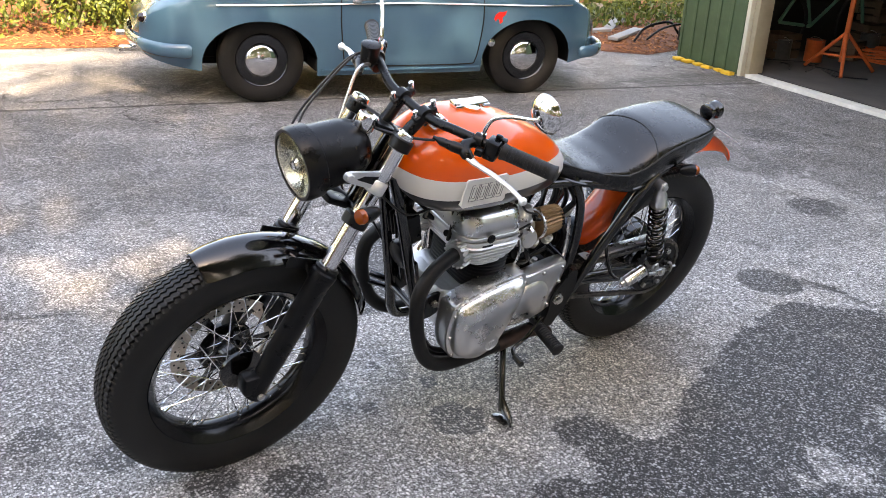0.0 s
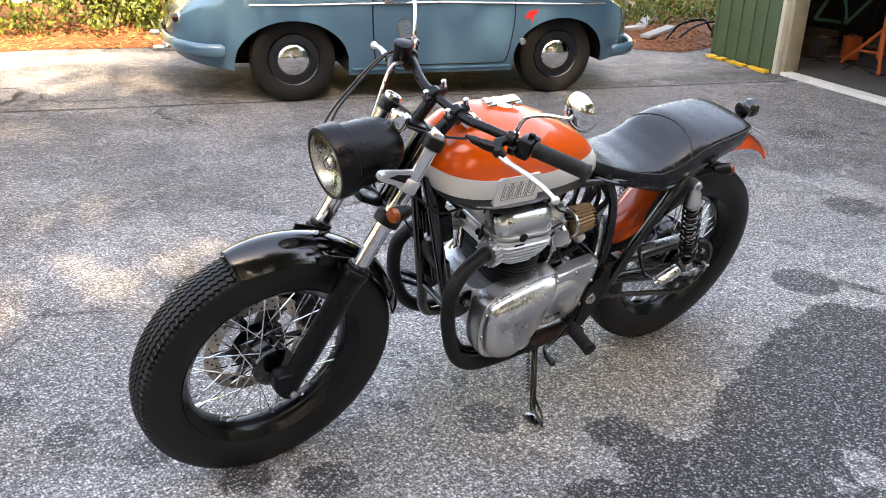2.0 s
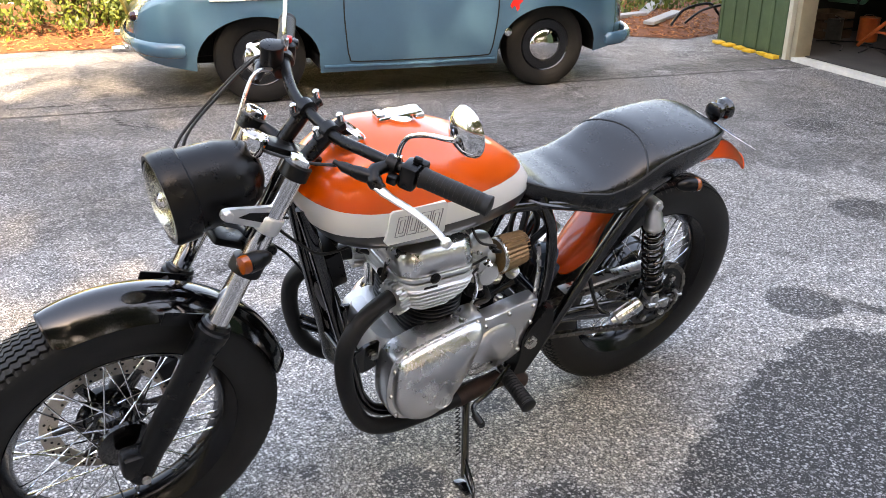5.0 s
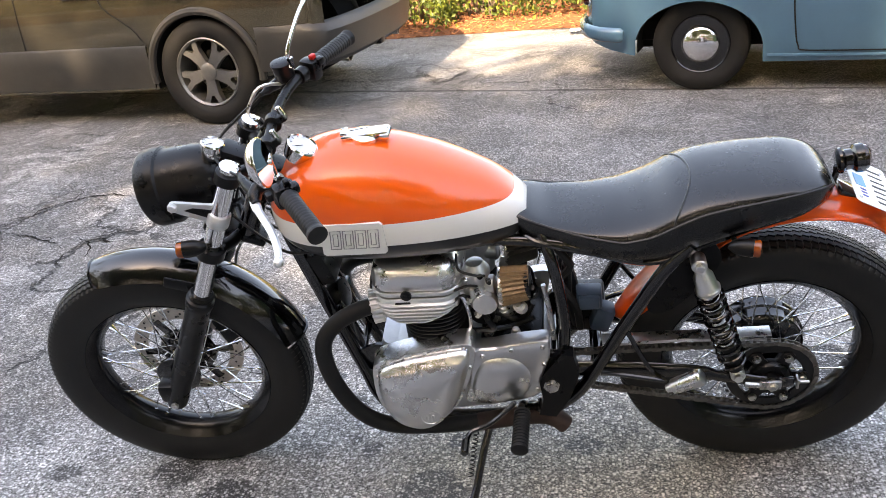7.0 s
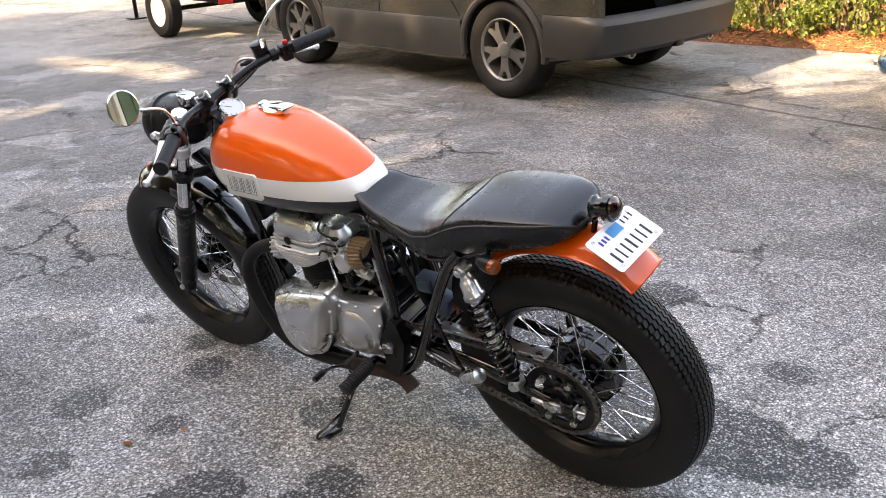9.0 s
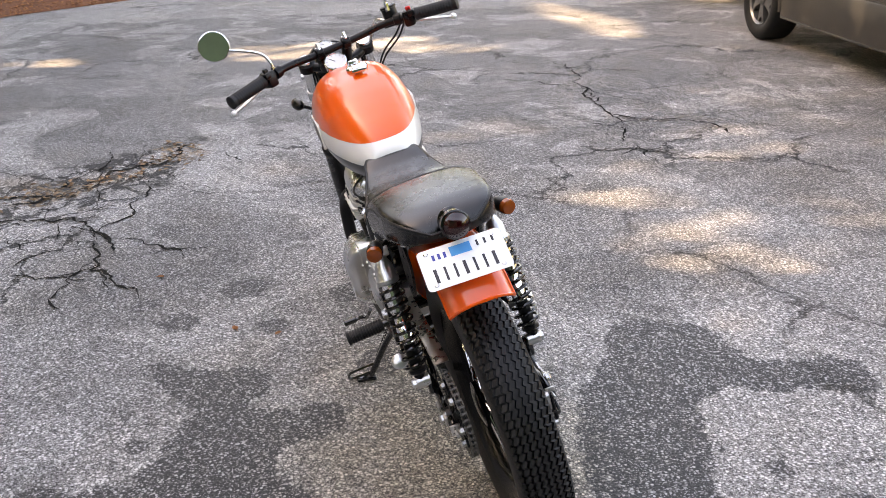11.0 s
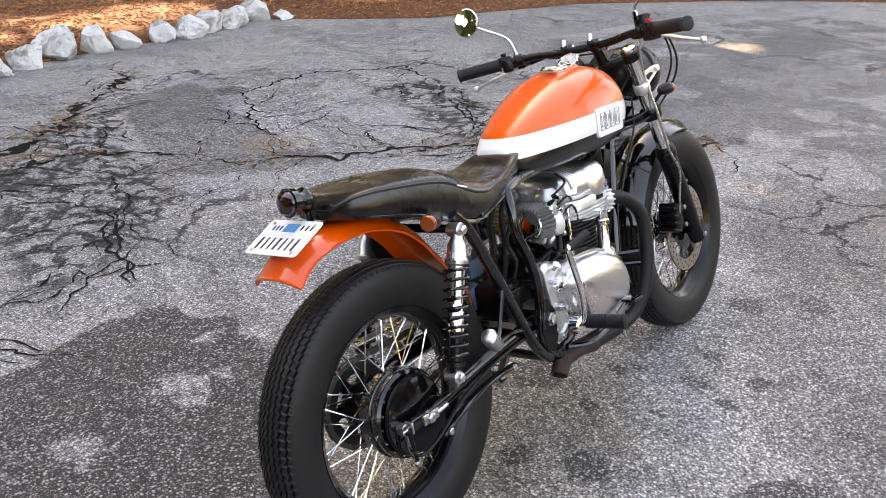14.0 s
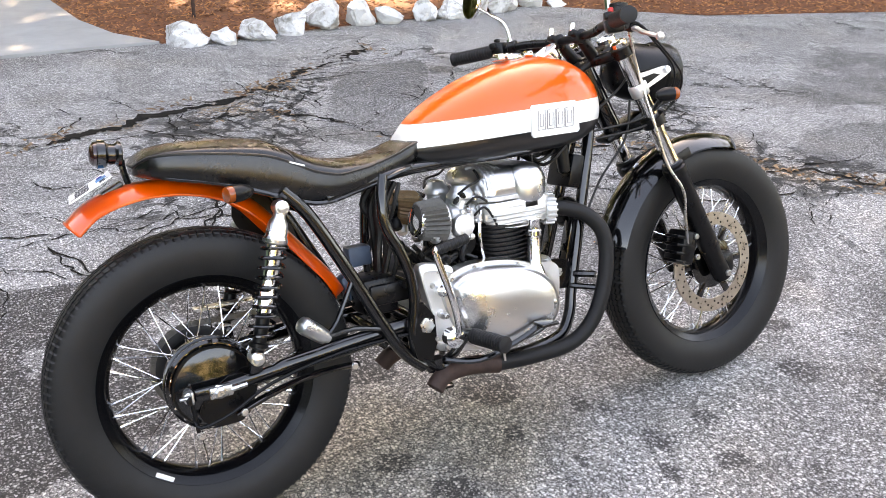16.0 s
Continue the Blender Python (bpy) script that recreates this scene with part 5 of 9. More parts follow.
# badges: a raised white panel with four outlined marks
for sd in (1, -1):
    bm = B()
    yy = 0.1512 * sd
    P = [(0.842, 0.812), (0.848, 0.806), (0.978, 0.806), (0.984, 0.812), (0.980, 0.880), (0.974, 0.886), (0.850, 0.886), (0.844, 0.880)]
    plate(bm, P, yy - 0.012 * sd, yy + 0.0008 * sd)
    badge = part("badge_panel", bm, WHITE, tank, "cream badge panel")
    for k in range(4):
        bm = B()
        x0, x1 = 0.859 + 0.0275 * k, 0.859 + 0.0275 * k + 0.0225
        z0, z1 = 0.823, 0.870
        q = yy + 0.0010 * sd
        sl = 0.10
        c4 = [Vector((x + (z - z0) * (-sl if sd > 0 else sl), q, z)) for x, z in ((x0, z0), (x1, z0), (x1, z1), (x0, z1))]
        tube(bm, c4 + c4[:1], 0.0013, 5)
        ci = [Vector((x + (z - z0) * (-sl if sd > 0 else sl), q, z)) for x, z in ((x0 + .006, z0 + .008), (x1 - .006, z0 + .008), (x1 - .006, z1 - .008), (x0 + .006, z1 - .008))]
        tube(bm, ci + ci[:1], 0.0011, 5)
        part("badge_mark", bm, BADGEINK, tank, "grey outlined bar")

# ---- seat ----
SX = [-0.090, -0.080, -0.055, -0.01, 0.06, 0.12, 0.18, 0.23, 0.28, 0.34, 0.42, 0.50, 0.55, 0.565]
STOP = [0.858, 0.876, 0.888, 0.895, 0.894, 0.890, 0.883, 0.866, 0.836, 0.815, 0.806, 0.814, 0.836, 0.838]
SPIP = [0.856, 0.868, 0.877, 0.877, 0.869, 0.861, 0.849, 0.828, 0.800, 0.784, 0.791, 0.808, 0.825, 0.828]
SBOT = [0.836, 0.832, 0.826, 0.815, 0.798, 0.780, 0.760, 0.744, 0.730, 0.728, 0.745, 0.765, 0.778, 0.790]
SW = [0.050, 0.074, 0.098, 0.116, 0.126, 0.130, 0.134, 0.137, 0.137, 0.132, 0.112, 0.090, 0.080, 0.070]
bm = B()
rings, pip = [], [[], []]
for i in range(66):
    x = SX[0] + (SX[-1] - SX[0]) * i / 65
    zt, zp, zb, w = (lerp(SX, a, x) for a in (STOP, SPIP, SBOT, SW))
    ring = [Vector((x, 0, zb)), Vector((x, w * 0.6, zb)), Vector((x, w * 0.92, zb + 0.004)), Vector((x, w * 0.99, zb + 0.25 * (zp - zb))), Vector((x, w * 1.0, zb + 0.6 * (zp - zb))), Vector((x, w * 0.975, zp))]
    for k in range(1, 10):
        a = (math.pi / 2) * k / 9
        ring.append(Vector((x, w * 0.975 * math.cos(a), zp + (zt - zp) * math.sin(a) ** 0.8)))
    full = ring + [Vector((p.x, -p.y, p.z)) for p in reversed(ring[1:-1])]
    rings.append(full)
    pip[0].append(Vector((x, w * 0.978, zp)))
    pip[1].append(Vector((x, -w * 0.978, zp)))
for _ in range(2):
    rings = [rings[0]] + [[(a + 2 * b + c) / 4 for a, b, c in zip(rings[i - 1], rings[i], rings[i + 1])] for i in range(1, len(rings) - 1)] + [rings[-1]]
bridge(bm, rings)
seat = part("seat", bm, LEATHER, bike, "stepped black leather saddle with piped seams", smooth=50)
bm = B()
line = [rings[i][5] for i in range(65, -1, -1)] + [rings[i][len(rings[0]) - 5] for i in range(66)]
tube(bm, line, 0.0034, 6)
part("piping", bm, PIPING, seat, "raised black piping")
bm = B()
ci = min(range(66), key=lambda i: abs(rings[i][0].x - 0.205))
SEAM = []
for k in range(19):
    q = ci + 1.5 - 2.2 * math.cos((k - 9) / 9 * math.pi)
    lo_ = int(q)
    SEAM.append(rings[lo_][5 + k].lerp(rings[lo_ + 1][5 + k], q - lo_))
tube(bm, SEAM, 0.0024, 6)
part("cross_seam", bm, PIPING, seat)
bm = B()
box(bm, (0.240, -0.1370, 0.8235), (0.036, 0.0016, 0.0042), 0.0005, Matrix.Rotation(radians(20), 4, 'Y'))
part("seat_tag", bm, WHITE, seat, "tiny woven white tag")
bm = B()
rail = [(-0.075, 0.0, 0.842), (-0.062, 0.066, 0.838), (-0.02, 0.100, 0.826), (0.08, 0.114, 0.802), (0.20, 0.122, 0.756), (0.29, 0.124, 0.728), (0.40, 0.106, 0.744), (0.55, 0.076, 0.778)]
loop = rail + [(x, -y, z) for x, y, z in reversed(rail[1:])]
tube(bm, loop, 0.007, 8, 5)
part("seat_rail", bm, BLACK, bike, "gloss black subframe loop")

# ---- rear mudguard, lamp, plate ----
bm = B()
FEN = [(-0.240, 0.754), (-0.200, 0.787), (-0.15, 0.808), (-0.085, 0.820), (-0.01, 0.819), (0.06, 0.804), (0.12, 0.778), (0.175, 0.735), (0.225, 0.675), (0.275, 0.612), (0.325, 0.550), (0.362, 0.490)]
P = curve([(a, 0, b) for a, b in FEN], 4)
rings = []
for i, p in enumerate(P):
    tg = (P[min(i + 1, len(P) - 1)] - P[max(i - 1, 0)]).normalized()
    nrm = Vector((-tg.z, 0, tg.x))
    if nrm.dot(p - AXLE_R) < 0:
        nrm = -nrm
    w = 0.070
    if i > len(P) - 11:
        w *= math.sqrt(max(0.05, 1 - ((i - len(P) + 11) / 10.2) ** 2))
    rings.append([p - nrm * 0.032 * abs(math.sin(b)) ** 3.2 + Vector((0, 0.010 + w * math.sin(b), 0)) for b in [radians(-90 + 180 * k / 16) for k in range(17)]])
bridge(bm, rings, False)
t = B()
bridge(t, [[AXLE_R + (q - AXLE_R) * 0.992 for q in r] for r in rings], False)
merge(bm, t)
rear_guard = part("rear_mudguard", bm, ORANGE, bike, "glossy orange rear mudguard")
t = B()
plate(t, [(0.13, 0.70), (0.16, 0.755), (0.21, 0.745), (0.275, 0.65), (0.285, 0.56), (0.235, 0.560), (0.17, 0.63)], 0.083, 0.089, 3)
part("inner_guard", t, SATIN, bike, "black inner side guard")
bm = B()
tube(bm, rings[0], 0.0035, 6)
for e in (0, 16):
    tube(bm, [r[e] for r in rings], 0.003, 6)
part("rolled_edge", bm, ORANGE, rear_guard)
# tail lamp
bm = B()
TL, TA = Vector((-0.105, 0.006, 0.884)), Vector((-1, 0, 0.12))
lathe(bm, [(0.018, -0.004), (0.027, 0.0), (0.028, 0.006), (0.022, 0.012), (0.022, 0.026), (0.030, 0.032), (0.031, 0.048), (0.027, 0.050)], TL, TA, 28)
tube(bm, [TL - Vector((0.0, 0, 0.012)), (-0.105, 0.006, 0.85), (-0.098, 0.006, 0.815)], 0.007, 8, 3)
tail = part("tail_lamp", bm, BLACK, bike, "small black round tail lamp")
bm = B()
lathe(bm, [(0.0275, 0.046), (0.026, 0.056), (0.016, 0.063), (0.004, 0.065)], TL, TA, 28)
part("lens", bm, REDLENS, tail, "dark red lens")
# number plate with plain bars
PC = Vector((-0.177, 0.012, 0.822))
PR = Matrix.Translation(PC) @ Matrix.Rotation(radians(-4), 4, 'Z') @ Matrix.Rotation(radians(-27), 4, 'Y')
bm = B()
P = []
for cx, cy, a0 in ((0.041, 0.079, 0), (-0.041, 0.079, 90), (-0.041, -0.079, 180), (0.041, -0.079, 270)):
    for k in range(5):
        a = radians(a0 + 22.5 * k)
        P.append((cx + 0.010 * math.cos(a), cy + 0.010 * math.sin(a)))
bridge(bm, [[Vector((a, b, h)) for a, b in P] for h in (0, 0.0016)])
num = part("number_plate", bm, PLATEW, bike, "white number plate with dark bars", xf=PR)


def flat_bar(name, cx, cy, sx, sy, mat, label=""):
    bm = B()
    box(bm, (cx, cy, 0.0021), (sx, sy, 0.0008))
    return part(name, bm, mat, num, label, smooth=0, xf=PR)


for k in range(7):
    y0 = 0.064 - 0.0205 * k
    bm = B()
    box(bm, (-0.019, y0, 0.0021), (0.034, 0.0048 if k % 3 else 0.0066, 0.0008))
    part("plate_bar", bm, INK, num, smooth=0, xf=PR)
for k in range(3):
    flat_bar("plate_bar", 0.026, 0.058 - 0.012 * k, 0.014, 0.0055, INKBLUE)
    flat_bar("plate_bar", 0.030, -0.036 - 0.016 * k, 0.014, 0.0045, INK)
flat_bar("plate_sticker", 0.028, 0.0, 0.024, 0.044, STICKER, "blue sticker")
for sx in (1, -1):
    for sy in (1, -1):
        bm = B()
        lathe(bm, [(0.005, 0.0015), (0.005, 0.003), (0.003, 0.004)], (0.040 * sx, 0.070 * sy, 0), (0, 0, 1), 10)
        part("plate_screw", bm, STEEL, num, xf=PR)
bm = B()
box(bm, (-0.135, 0.01, 0.812), (0.05, 0.05, 0.012), 0.003, Matrix.Rotation(radians(-25), 4, 'Y'))
part("plate_bracket", bm, BLACK, bike)


# ---- frame ----
def sym(fn):
    for sd in (1, -1):
        fn(sd)


def frame_tubes(sd):
    for nm, pts, r in (("down_tube", [(1.112, 0.026 * sd, 0.85), (1.075, 0.045 * sd, 0.72), (0.985, 0.072 * sd, 0.41), (0.955, 0.085 * sd, 0.31), (0.90, 0.10 * sd, 0.262), (0.75, 0.112 * sd, 0.252), (0.56, 0.118 * sd, 0.268), (0.535, 0.12 * sd, 0.30)], 0.0155),
                       ("seat_tube", [(0.515, 0.075, 0.785), (0.490, 0.112, 0.70), (0.474, 0.122, 0.55), (0.492, 0.122, 0.42), (0.538, 0.12, 0.28)] if sd > 0 else [(0.452, -0.100, 0.765), (0.436, -0.116, 0.705), (0.438, -0.121, 0.648), (0.468, -0.122, 0.582), (0.488, -0.122, 0.515), (0.490, -0.122, 0.450), (0.478, -0.121, 0.385), (0.484, -0.120, 0.330), (0.530, -0.118, 0.280)], 0.0135),
                       ("rear_stay", [(0.20, 0.124 * sd, 0.770), (0.255, 0.124 * sd, 0.705), (0.34, 0.122 * sd, 0.545), (0.435, 0.12 * sd, 0.355), (0.50, 0.118 * sd, 0.285)], 0.0155),
                       ("top_rail", [(1.09, 0.03 * sd, 0.815), (0.95, 0.05 * sd, 0.775), (0.70, 0.06 * sd, 0.768), (0.50, 0.085 * sd, 0.765), (0.30, 0.118 * sd, 0.735)], 0.0140)):
        bm = B()
        tube(bm, pts, r, 14, 6)
        part(nm, bm, BLACK, bike, "gloss black frame tube")
    # gusset plate round the swingarm pivot
    bm = B()
    plate(bm, [(0.458, 0.486), (0.484, 0.492), (0.528, 0.428), (0.540, 0.400), (0.534, 0.345), (0.546, 0.292), (0.505, 0.284), (0.470, 0.345), (0.446, 0.425)] if sd > 0 else [(0.480, 0.455), (0.508, 0.450), (0.535, 0.410), (0.535, 0.34), (0.515, 0.300), (0.48, 0.31), (0.468, 0.37)], 0.154 if sd > 0 else -0.134, 0.120 * sd)
    piv = part("pivot_plate", bm, SATIN, bike)
    bm = B()
    lathe(bm, [(0.020, 0.0), (0.020, 0.004), (0.015, 0.005), (0.015, 0.011), (0.008, 0.012)], (0.512, 0.154 if sd > 0 else -0.134, 0.392), (0, sd, 0), 6)
    part("pivot_nut", bm, STEEL, piv)
    bm = B()
    plate(bm, [(0.92, 0.47), (0.975, 0.455), (0.99, 0.415), (0.955, 0.385), (0.91, 0.41)], 0.078 * sd, 0.070 * sd, 3)
    part("engine_mount", bm, BLACK, bike)
    bm = B()
    bolt(bm, (0.935, 0.078 * sd, 0.435), (0, sd, 0), 0.012, 0.010)
    part("mount_bolt", bm, STEEL, bike)


sym(frame_tubes)
bm = B()
tube(bm, [(1.10, 0, 0.86), (0.95, 0, 0.825), (0.70, 0, 0.80), (0.50, 0, 0.77)], 0.020, 12, 4)
part("backbone", bm, BLACK, bike)
for x, w, z, r_ in ((0.475, 0.12, 0.50, 0.012), (0.255, 0.12, 0.715, 0.011), (0.52, 0.118, 0.275, 0.013), (0.985, 0.07, 0.415, 0.010)):
    bm = B()
    rod(bm, (x, -w, z), (x, w, z), r_)
    part("cross_tube", bm, BLACK, bike)
# swingarm
for sd in (1, -1):
    bm = B()
    tube(bm, [(0.512, 0.098 * sd, 0.392), (0.40, 0.100 * sd, 0.385), (0.20, 0.106 * sd, 0.368), (0.09, 0.116 * sd, 0.360), (-0.030, 0.118 * sd, 0.352)] if sd < 0 else [(0.512, 0.098, 0.392), (0.40, 0.100, 0.392), (0.20, 0.112, 0.388), (0.09, 0.120, 0.370), (-0.030, 0.122, 0.352)], [0.013, 0.013, 0.012, 0.009, 0.0075], 12, 5, flat=1.75)
    box(bm, (-0.012, 0.120 * sd, 0.352), (0.080, 0.012, 0.030), 0.005)
    box(bm, (0.087, 0.130 * sd, 0.400), (0.03, 0.02, 0.05), 0.006)
    arm = part("swingarm", bm, BLACK, bike, "gloss black swingarm leg")
    bm = B()
    lathe(bm, [(0.017, 0.0), (0.017, 0.003), (0.013, 0.004), (0.013, 0.014), (0.008, 0.018)], (0, 0.126 * sd, 0.352), (0, sd, 0), 6)
    box(bm, (0.004, 0.130 * sd, 0.352), (0.052, 0.010, 0.026), 0.004)
    rod(bm, (0.025, 0.130 * sd, 0.352), (0.062, 0.130 * sd, 0.356), 0.007, 8)
    part("axle_nut", bm, STEEL, arm)
    bm = B()
    rod(bm, (-0.055, 0.122 * sd, 0.352), (-0.085, 0.122 * sd, 0.352), 0.004, 8)
    box(bm, (-0.058, 0.120 * sd, 0.352), (0.006, 0.024, 0.028), 0.002)
    part("chain_adjuster", bm, STEEL, arm)
bm = B()
rod(bm, (0.512, -0.095, 0.392), (0.512, 0.095, 0.392), 0.022)
rod(bm, (0.40, -0.095, 0.385), (0.40, 0.095, 0.385), 0.016)
part("swingarm_bridge", bm, BLACK, bike)


# shock absorbers
def shock(sd):
    top, bot = Vector((0.188, 0.143 * sd, 0.735)), Vector((0.087, 0.150 * sd, 0.415))
    d = (top - bot).normalized()
    L = (top - bot).length
    bm = B()
    lathe(bm, [(0.010, 0.0), (0.014, 0.004), (0.014, 0.02), (0.022, 0.026), (0.022, 0.034), (0.0155, 0.036), (0.0155, 0.12)], bot, d, 20)
    sh = part("shock_absorber", bm, SATIN, bike, "twin rear shock with an open black spring")
    bm = B()
    rod(bm, bot + d * 0.11, bot + d * (L - 0.05), 0.0062, 12)
    lathe(bm, [(0.0160, L * 0.30), (0.0190, L * 0.31), (0.0190, L * 0.44), (0.0165, L * 0.45), (0.0165, L * 0.54), (0.0200, L * 0.55), (0.0200, L * 0.78), (0.015, L * 0.79)], bot, d, 20)
    part("damper_rod", bm, CHROME, sh)
    bm = B()
    lathe(bm, [(0.016, L - 0.085), (0.027, L - 0.078), (0.028, L - 0.07), (0.024, L - 0.064), (0.022, L - 0.035), (0.018, L - 0.028), (0.014, L - 0.02), (0.014, L)], bot, d, 24)
    part("spring_cap", bm, ALLOY, sh, "polished alloy spring cap")
    bm = B()
    u, v, w = axes(d)
    n = 10
    pts = []
    for i in range(int(n * 16) + 1):
        f = i / (n * 16)
        a = TAU * f * n
        h = 0.040 + (L - 0.080 - 0.040) * f
        pts.append(bot + d * h + 0.0275 * (math.cos(a) * u + math.sin(a) * v))
    tube(bm, pts, 0.0040, 8)
    part("spring", bm, BLACK, sh, "black coil spring")
    for p in (top, bot):
        bm = B()
        rod(bm, p - Vector((0, 0.022 * sd, 0)), p + Vector((0, 0.014 * sd, 0)), 0.0165, 18, 0.002)
        lathe(bm, [(0.011, 0), (0.011, 0.008), (0.007, 0.010)], p + Vector((0, 0.014 * sd, 0)), (0, sd, 0), 6)
        part("shock_eye", bm, ALLOY, sh)


sym(shock)

# chain and sprockets on the left
CY = 0.096
FS, FSR, RSR = Vector((0.575, CY, 0.405)), 0.037, 0.106
bm = B()
lathe(bm, [(RSR - 0.030, 0.004), (RSR - 0.012, 0.004), (RSR - 0.006, 0.0025), (RSR - 0.006, -0.0025), (RSR - 0.012, -0.004), (RSR - 0.030, -0.004), (RSR - 0.030, 0.004)], Vector((0, CY, 0.352)), Y, 60, False)
for i in range(38):
    a = TAU * i / 38
    box(bm, Vector((RSR * math.cos(a), CY, 0.352 + RSR * math.sin(a))), (0.007, 0.004, 0.007), 0, Matrix.Rotation(-a, 4, 'Y'))
spr = part("rear_sprocket", bm, FINBLACK, bike, "dark rear sprocket")
for i in range(6):
    a = TAU * i / 6
    turn_ = Matrix.Translation((0, 0, 0.352)) @ Matrix.Rotation(-a, 4, 'Y') @ Matrix.Translation((0, 0, -0.352))
    bm = B()
    plate(bm, [(0.030, 0.334), (0.062, 0.338), (0.078, 0.334), (0.088, 0.352), (0.078, 0.370), (0.062, 0.366), (0.030, 0.370)], CY + 0.003, CY + 0.009, 2)
    part("carrier_arm", bm, SATIN, spr, xf=turn_)
    bm = B()
    bolt(bm, Vector((0.072, CY + 0.009, 0.352)), Y, 0.010, 0.010)
    part("sprocket_bolt", bm, STEEL, spr, xf=turn_)
bm = B()
lathe(bm, [(0.050, -0.004), (0.050, 0.010), (0.044, 0.018), (0.034, 0.020), (0.032, 0.016), (0.024, 0.016), (0.022, 0.030)], Vector((0, CY, 0.352)), Y, 30)
part("hub_cover", bm, SATIN, spr)
path = []
dx, dz = FS.x, FS.z - 0.352
L = math.hypot(dx, dz)
base = math.atan2(dz, dx)
off = math.asin((RSR - FSR) / L)
for k in range(41):
    a = base + math.pi / 2 - off + (math.pi + 2 * off) * k / 40
    path.append(Vector((RSR * math.cos(a), CY, 0.352 + RSR * math.sin(a))))
for k in range(21):
    a = base - math.pi / 2 + off + (math.pi - 2 * off) * k / 20
    path.append(Vector((FS.x + FSR * math.cos(a), CY, FS.z + FSR * math.sin(a))))
lens = [0]
for i in range(len(path)):
    lens.append(lens[-1] + (path[(i + 1) % len(path)] - path[i]).length)
nlink = 2 * round(lens[-1] / 0.0159 / 2)


def on_chain(s):
    s %= lens[-1]
    for i in range(len(path)):
        if lens[i + 1] >= s:
            return path[i].lerp(path[(i + 1) % len(path)], (s - lens[i]) / (lens[i + 1] - lens[i]))


bm = B()
for i in range(nlink):
    a, b = on_chain(lens[-1] * i / nlink), on_chain(lens[-1] * (i + 1) / nlink)
    d = b - a
    rot = Matrix.Rotation(-math.atan2(d.z, d.x), 4, 'Y')
    w = 0.0072 if i % 2 else 0.0052
    for sy in (1, -1):
        box(bm, (a + b) / 2 + Vector((0, w * sy, 0)), (0.0205, 0.0018, 0.0115), 0, rot)
    rod(bm, a - Vector((0, 0.0085, 0)), a + Vector((0, 0.0085, 0)), 0.0045, 6)
tagged(part("drive_chain", bm, CHAINM, bike, "oily steel drive chain", smooth=30), kind="stuff")
bm = B()
plate(bm, [(0.38, 0.476), (0.20, 0.484), (0.02, 0.478), (0.02, 0.484), (0.20, 0.493), (0.38, 0.485)], CY + 0.015, CY + 0.018)
box(bm, (0.20, CY, 0.488), (0.38, 0.034, 0.003), 0.001, Matrix.Rotation(radians(1.5), 4, 'Y'))
part("chain_guard", bm, STEEL, bike, "worn bare metal chain guard")

# ---- engine ----
def deck(bm, cx, cy, hx, hy, zs, c=0.025, lean=0.0, n=6):
    """Stacked rounded outline: zs holds (z, scale)."""
    ring0 = []
    for sx, sy, a0 in ((1, 1, 0), (-1, 1, 90), (-1, -1, 180), (1, -1, 270)):
        for k in range(n + 1):
            a = radians(a0 + 90 / n * k)
            ring0.append((sx * (hx - c) + c * math.cos(a), sy * (hy - c) + c * math.sin(a)))
    bridge(bm, [[Vector((cx + lean * (z - zs[0][0]) + px * s, cy + py * s, z)) for px, py in ring0] for z, s in zs])


def dome(bm, outline, y0, steps, shift=(0, 0), smooth=4):
    """A cast cover whose rings draw in towards a shifted middle; steps hold (dy, scale, share of the shift)."""
    P = curve([(a, 0, b) for a, b in outline], smooth, True)
    c = sum(P, Vector()) / len(P)
    rings = []
    for dy, s, f in steps:
        rings.append([Vector((c.x + (p.x - c.x) * s + shift[0] * f, y0 + dy, c.z + (p.z - c.z) * s + shift[1] * f)) for p in P])
    bridge(bm, rings)
    return bm


def screws(pts, y, sd, r=0.0060):
    for a, b in pts:
        bm = B()
        lathe(bm, [(r, 0), (r, 0.004), (r * 0.8, 0.0065), (r * 0.5, 0.0066), (r * 0.45, 0.004)], (a, y, b), (0, sd, 0), 10)
        part("cover_screw", bm, STEEL, engine)


bm = B()
plate(bm, [(0.918, 0.44), (0.905, 0.36), (0.86, 0.295), (0.74, 0.280), (0.58, 0.305), (0.530, 0.345), (0.510, 0.40), (0.520, 0.440), (0.57, 0.452), (0.66, 0.452), (0.70, 0.478), (0.86, 0.480), (0.905, 0.470)], -0.112, 0.112, 2)
deck(bm, 0.885, 0.0, 0.040, 0.095, [(0.40, 0.9), (0.42, 1.0), (0.465, 1.0), (0.478, 0.9)], 0.035)
engine = part("engine", bm, CAST, bike, "polished parallel twin engine with black cylinders")
# left covers
ALT = [(0.936, 0.448), (0.920, 0.486), (0.860, 0.510), (0.775, 0.530), (0.705, 0.540), (0.684, 0.530), (0.686, 0.495), (0.704, 0.430), (0.735, 0.350), (0.785, 0.288), (0.840, 0.266), (0.905, 0.294), (0.936, 0.365)]
bm = B()
dome(bm, ALT, 0.105, [(0, 1.0, 0), (0.050, 1.0, 0), (0.056, 0.985, 0), (0.057, 0.905, 0), (0.064, 0.896, 0), (0.074, 0.872, 0.1), (0.083, 0.82, 0.3), (0.091, 0.74, 0.55), (0.098, 0.62, 0.85), (0.103, 0.45, 1.0), (0.1055, 0.25, 1.1), (0.106, 0.1, 1.1)], (0.006, -0.022))
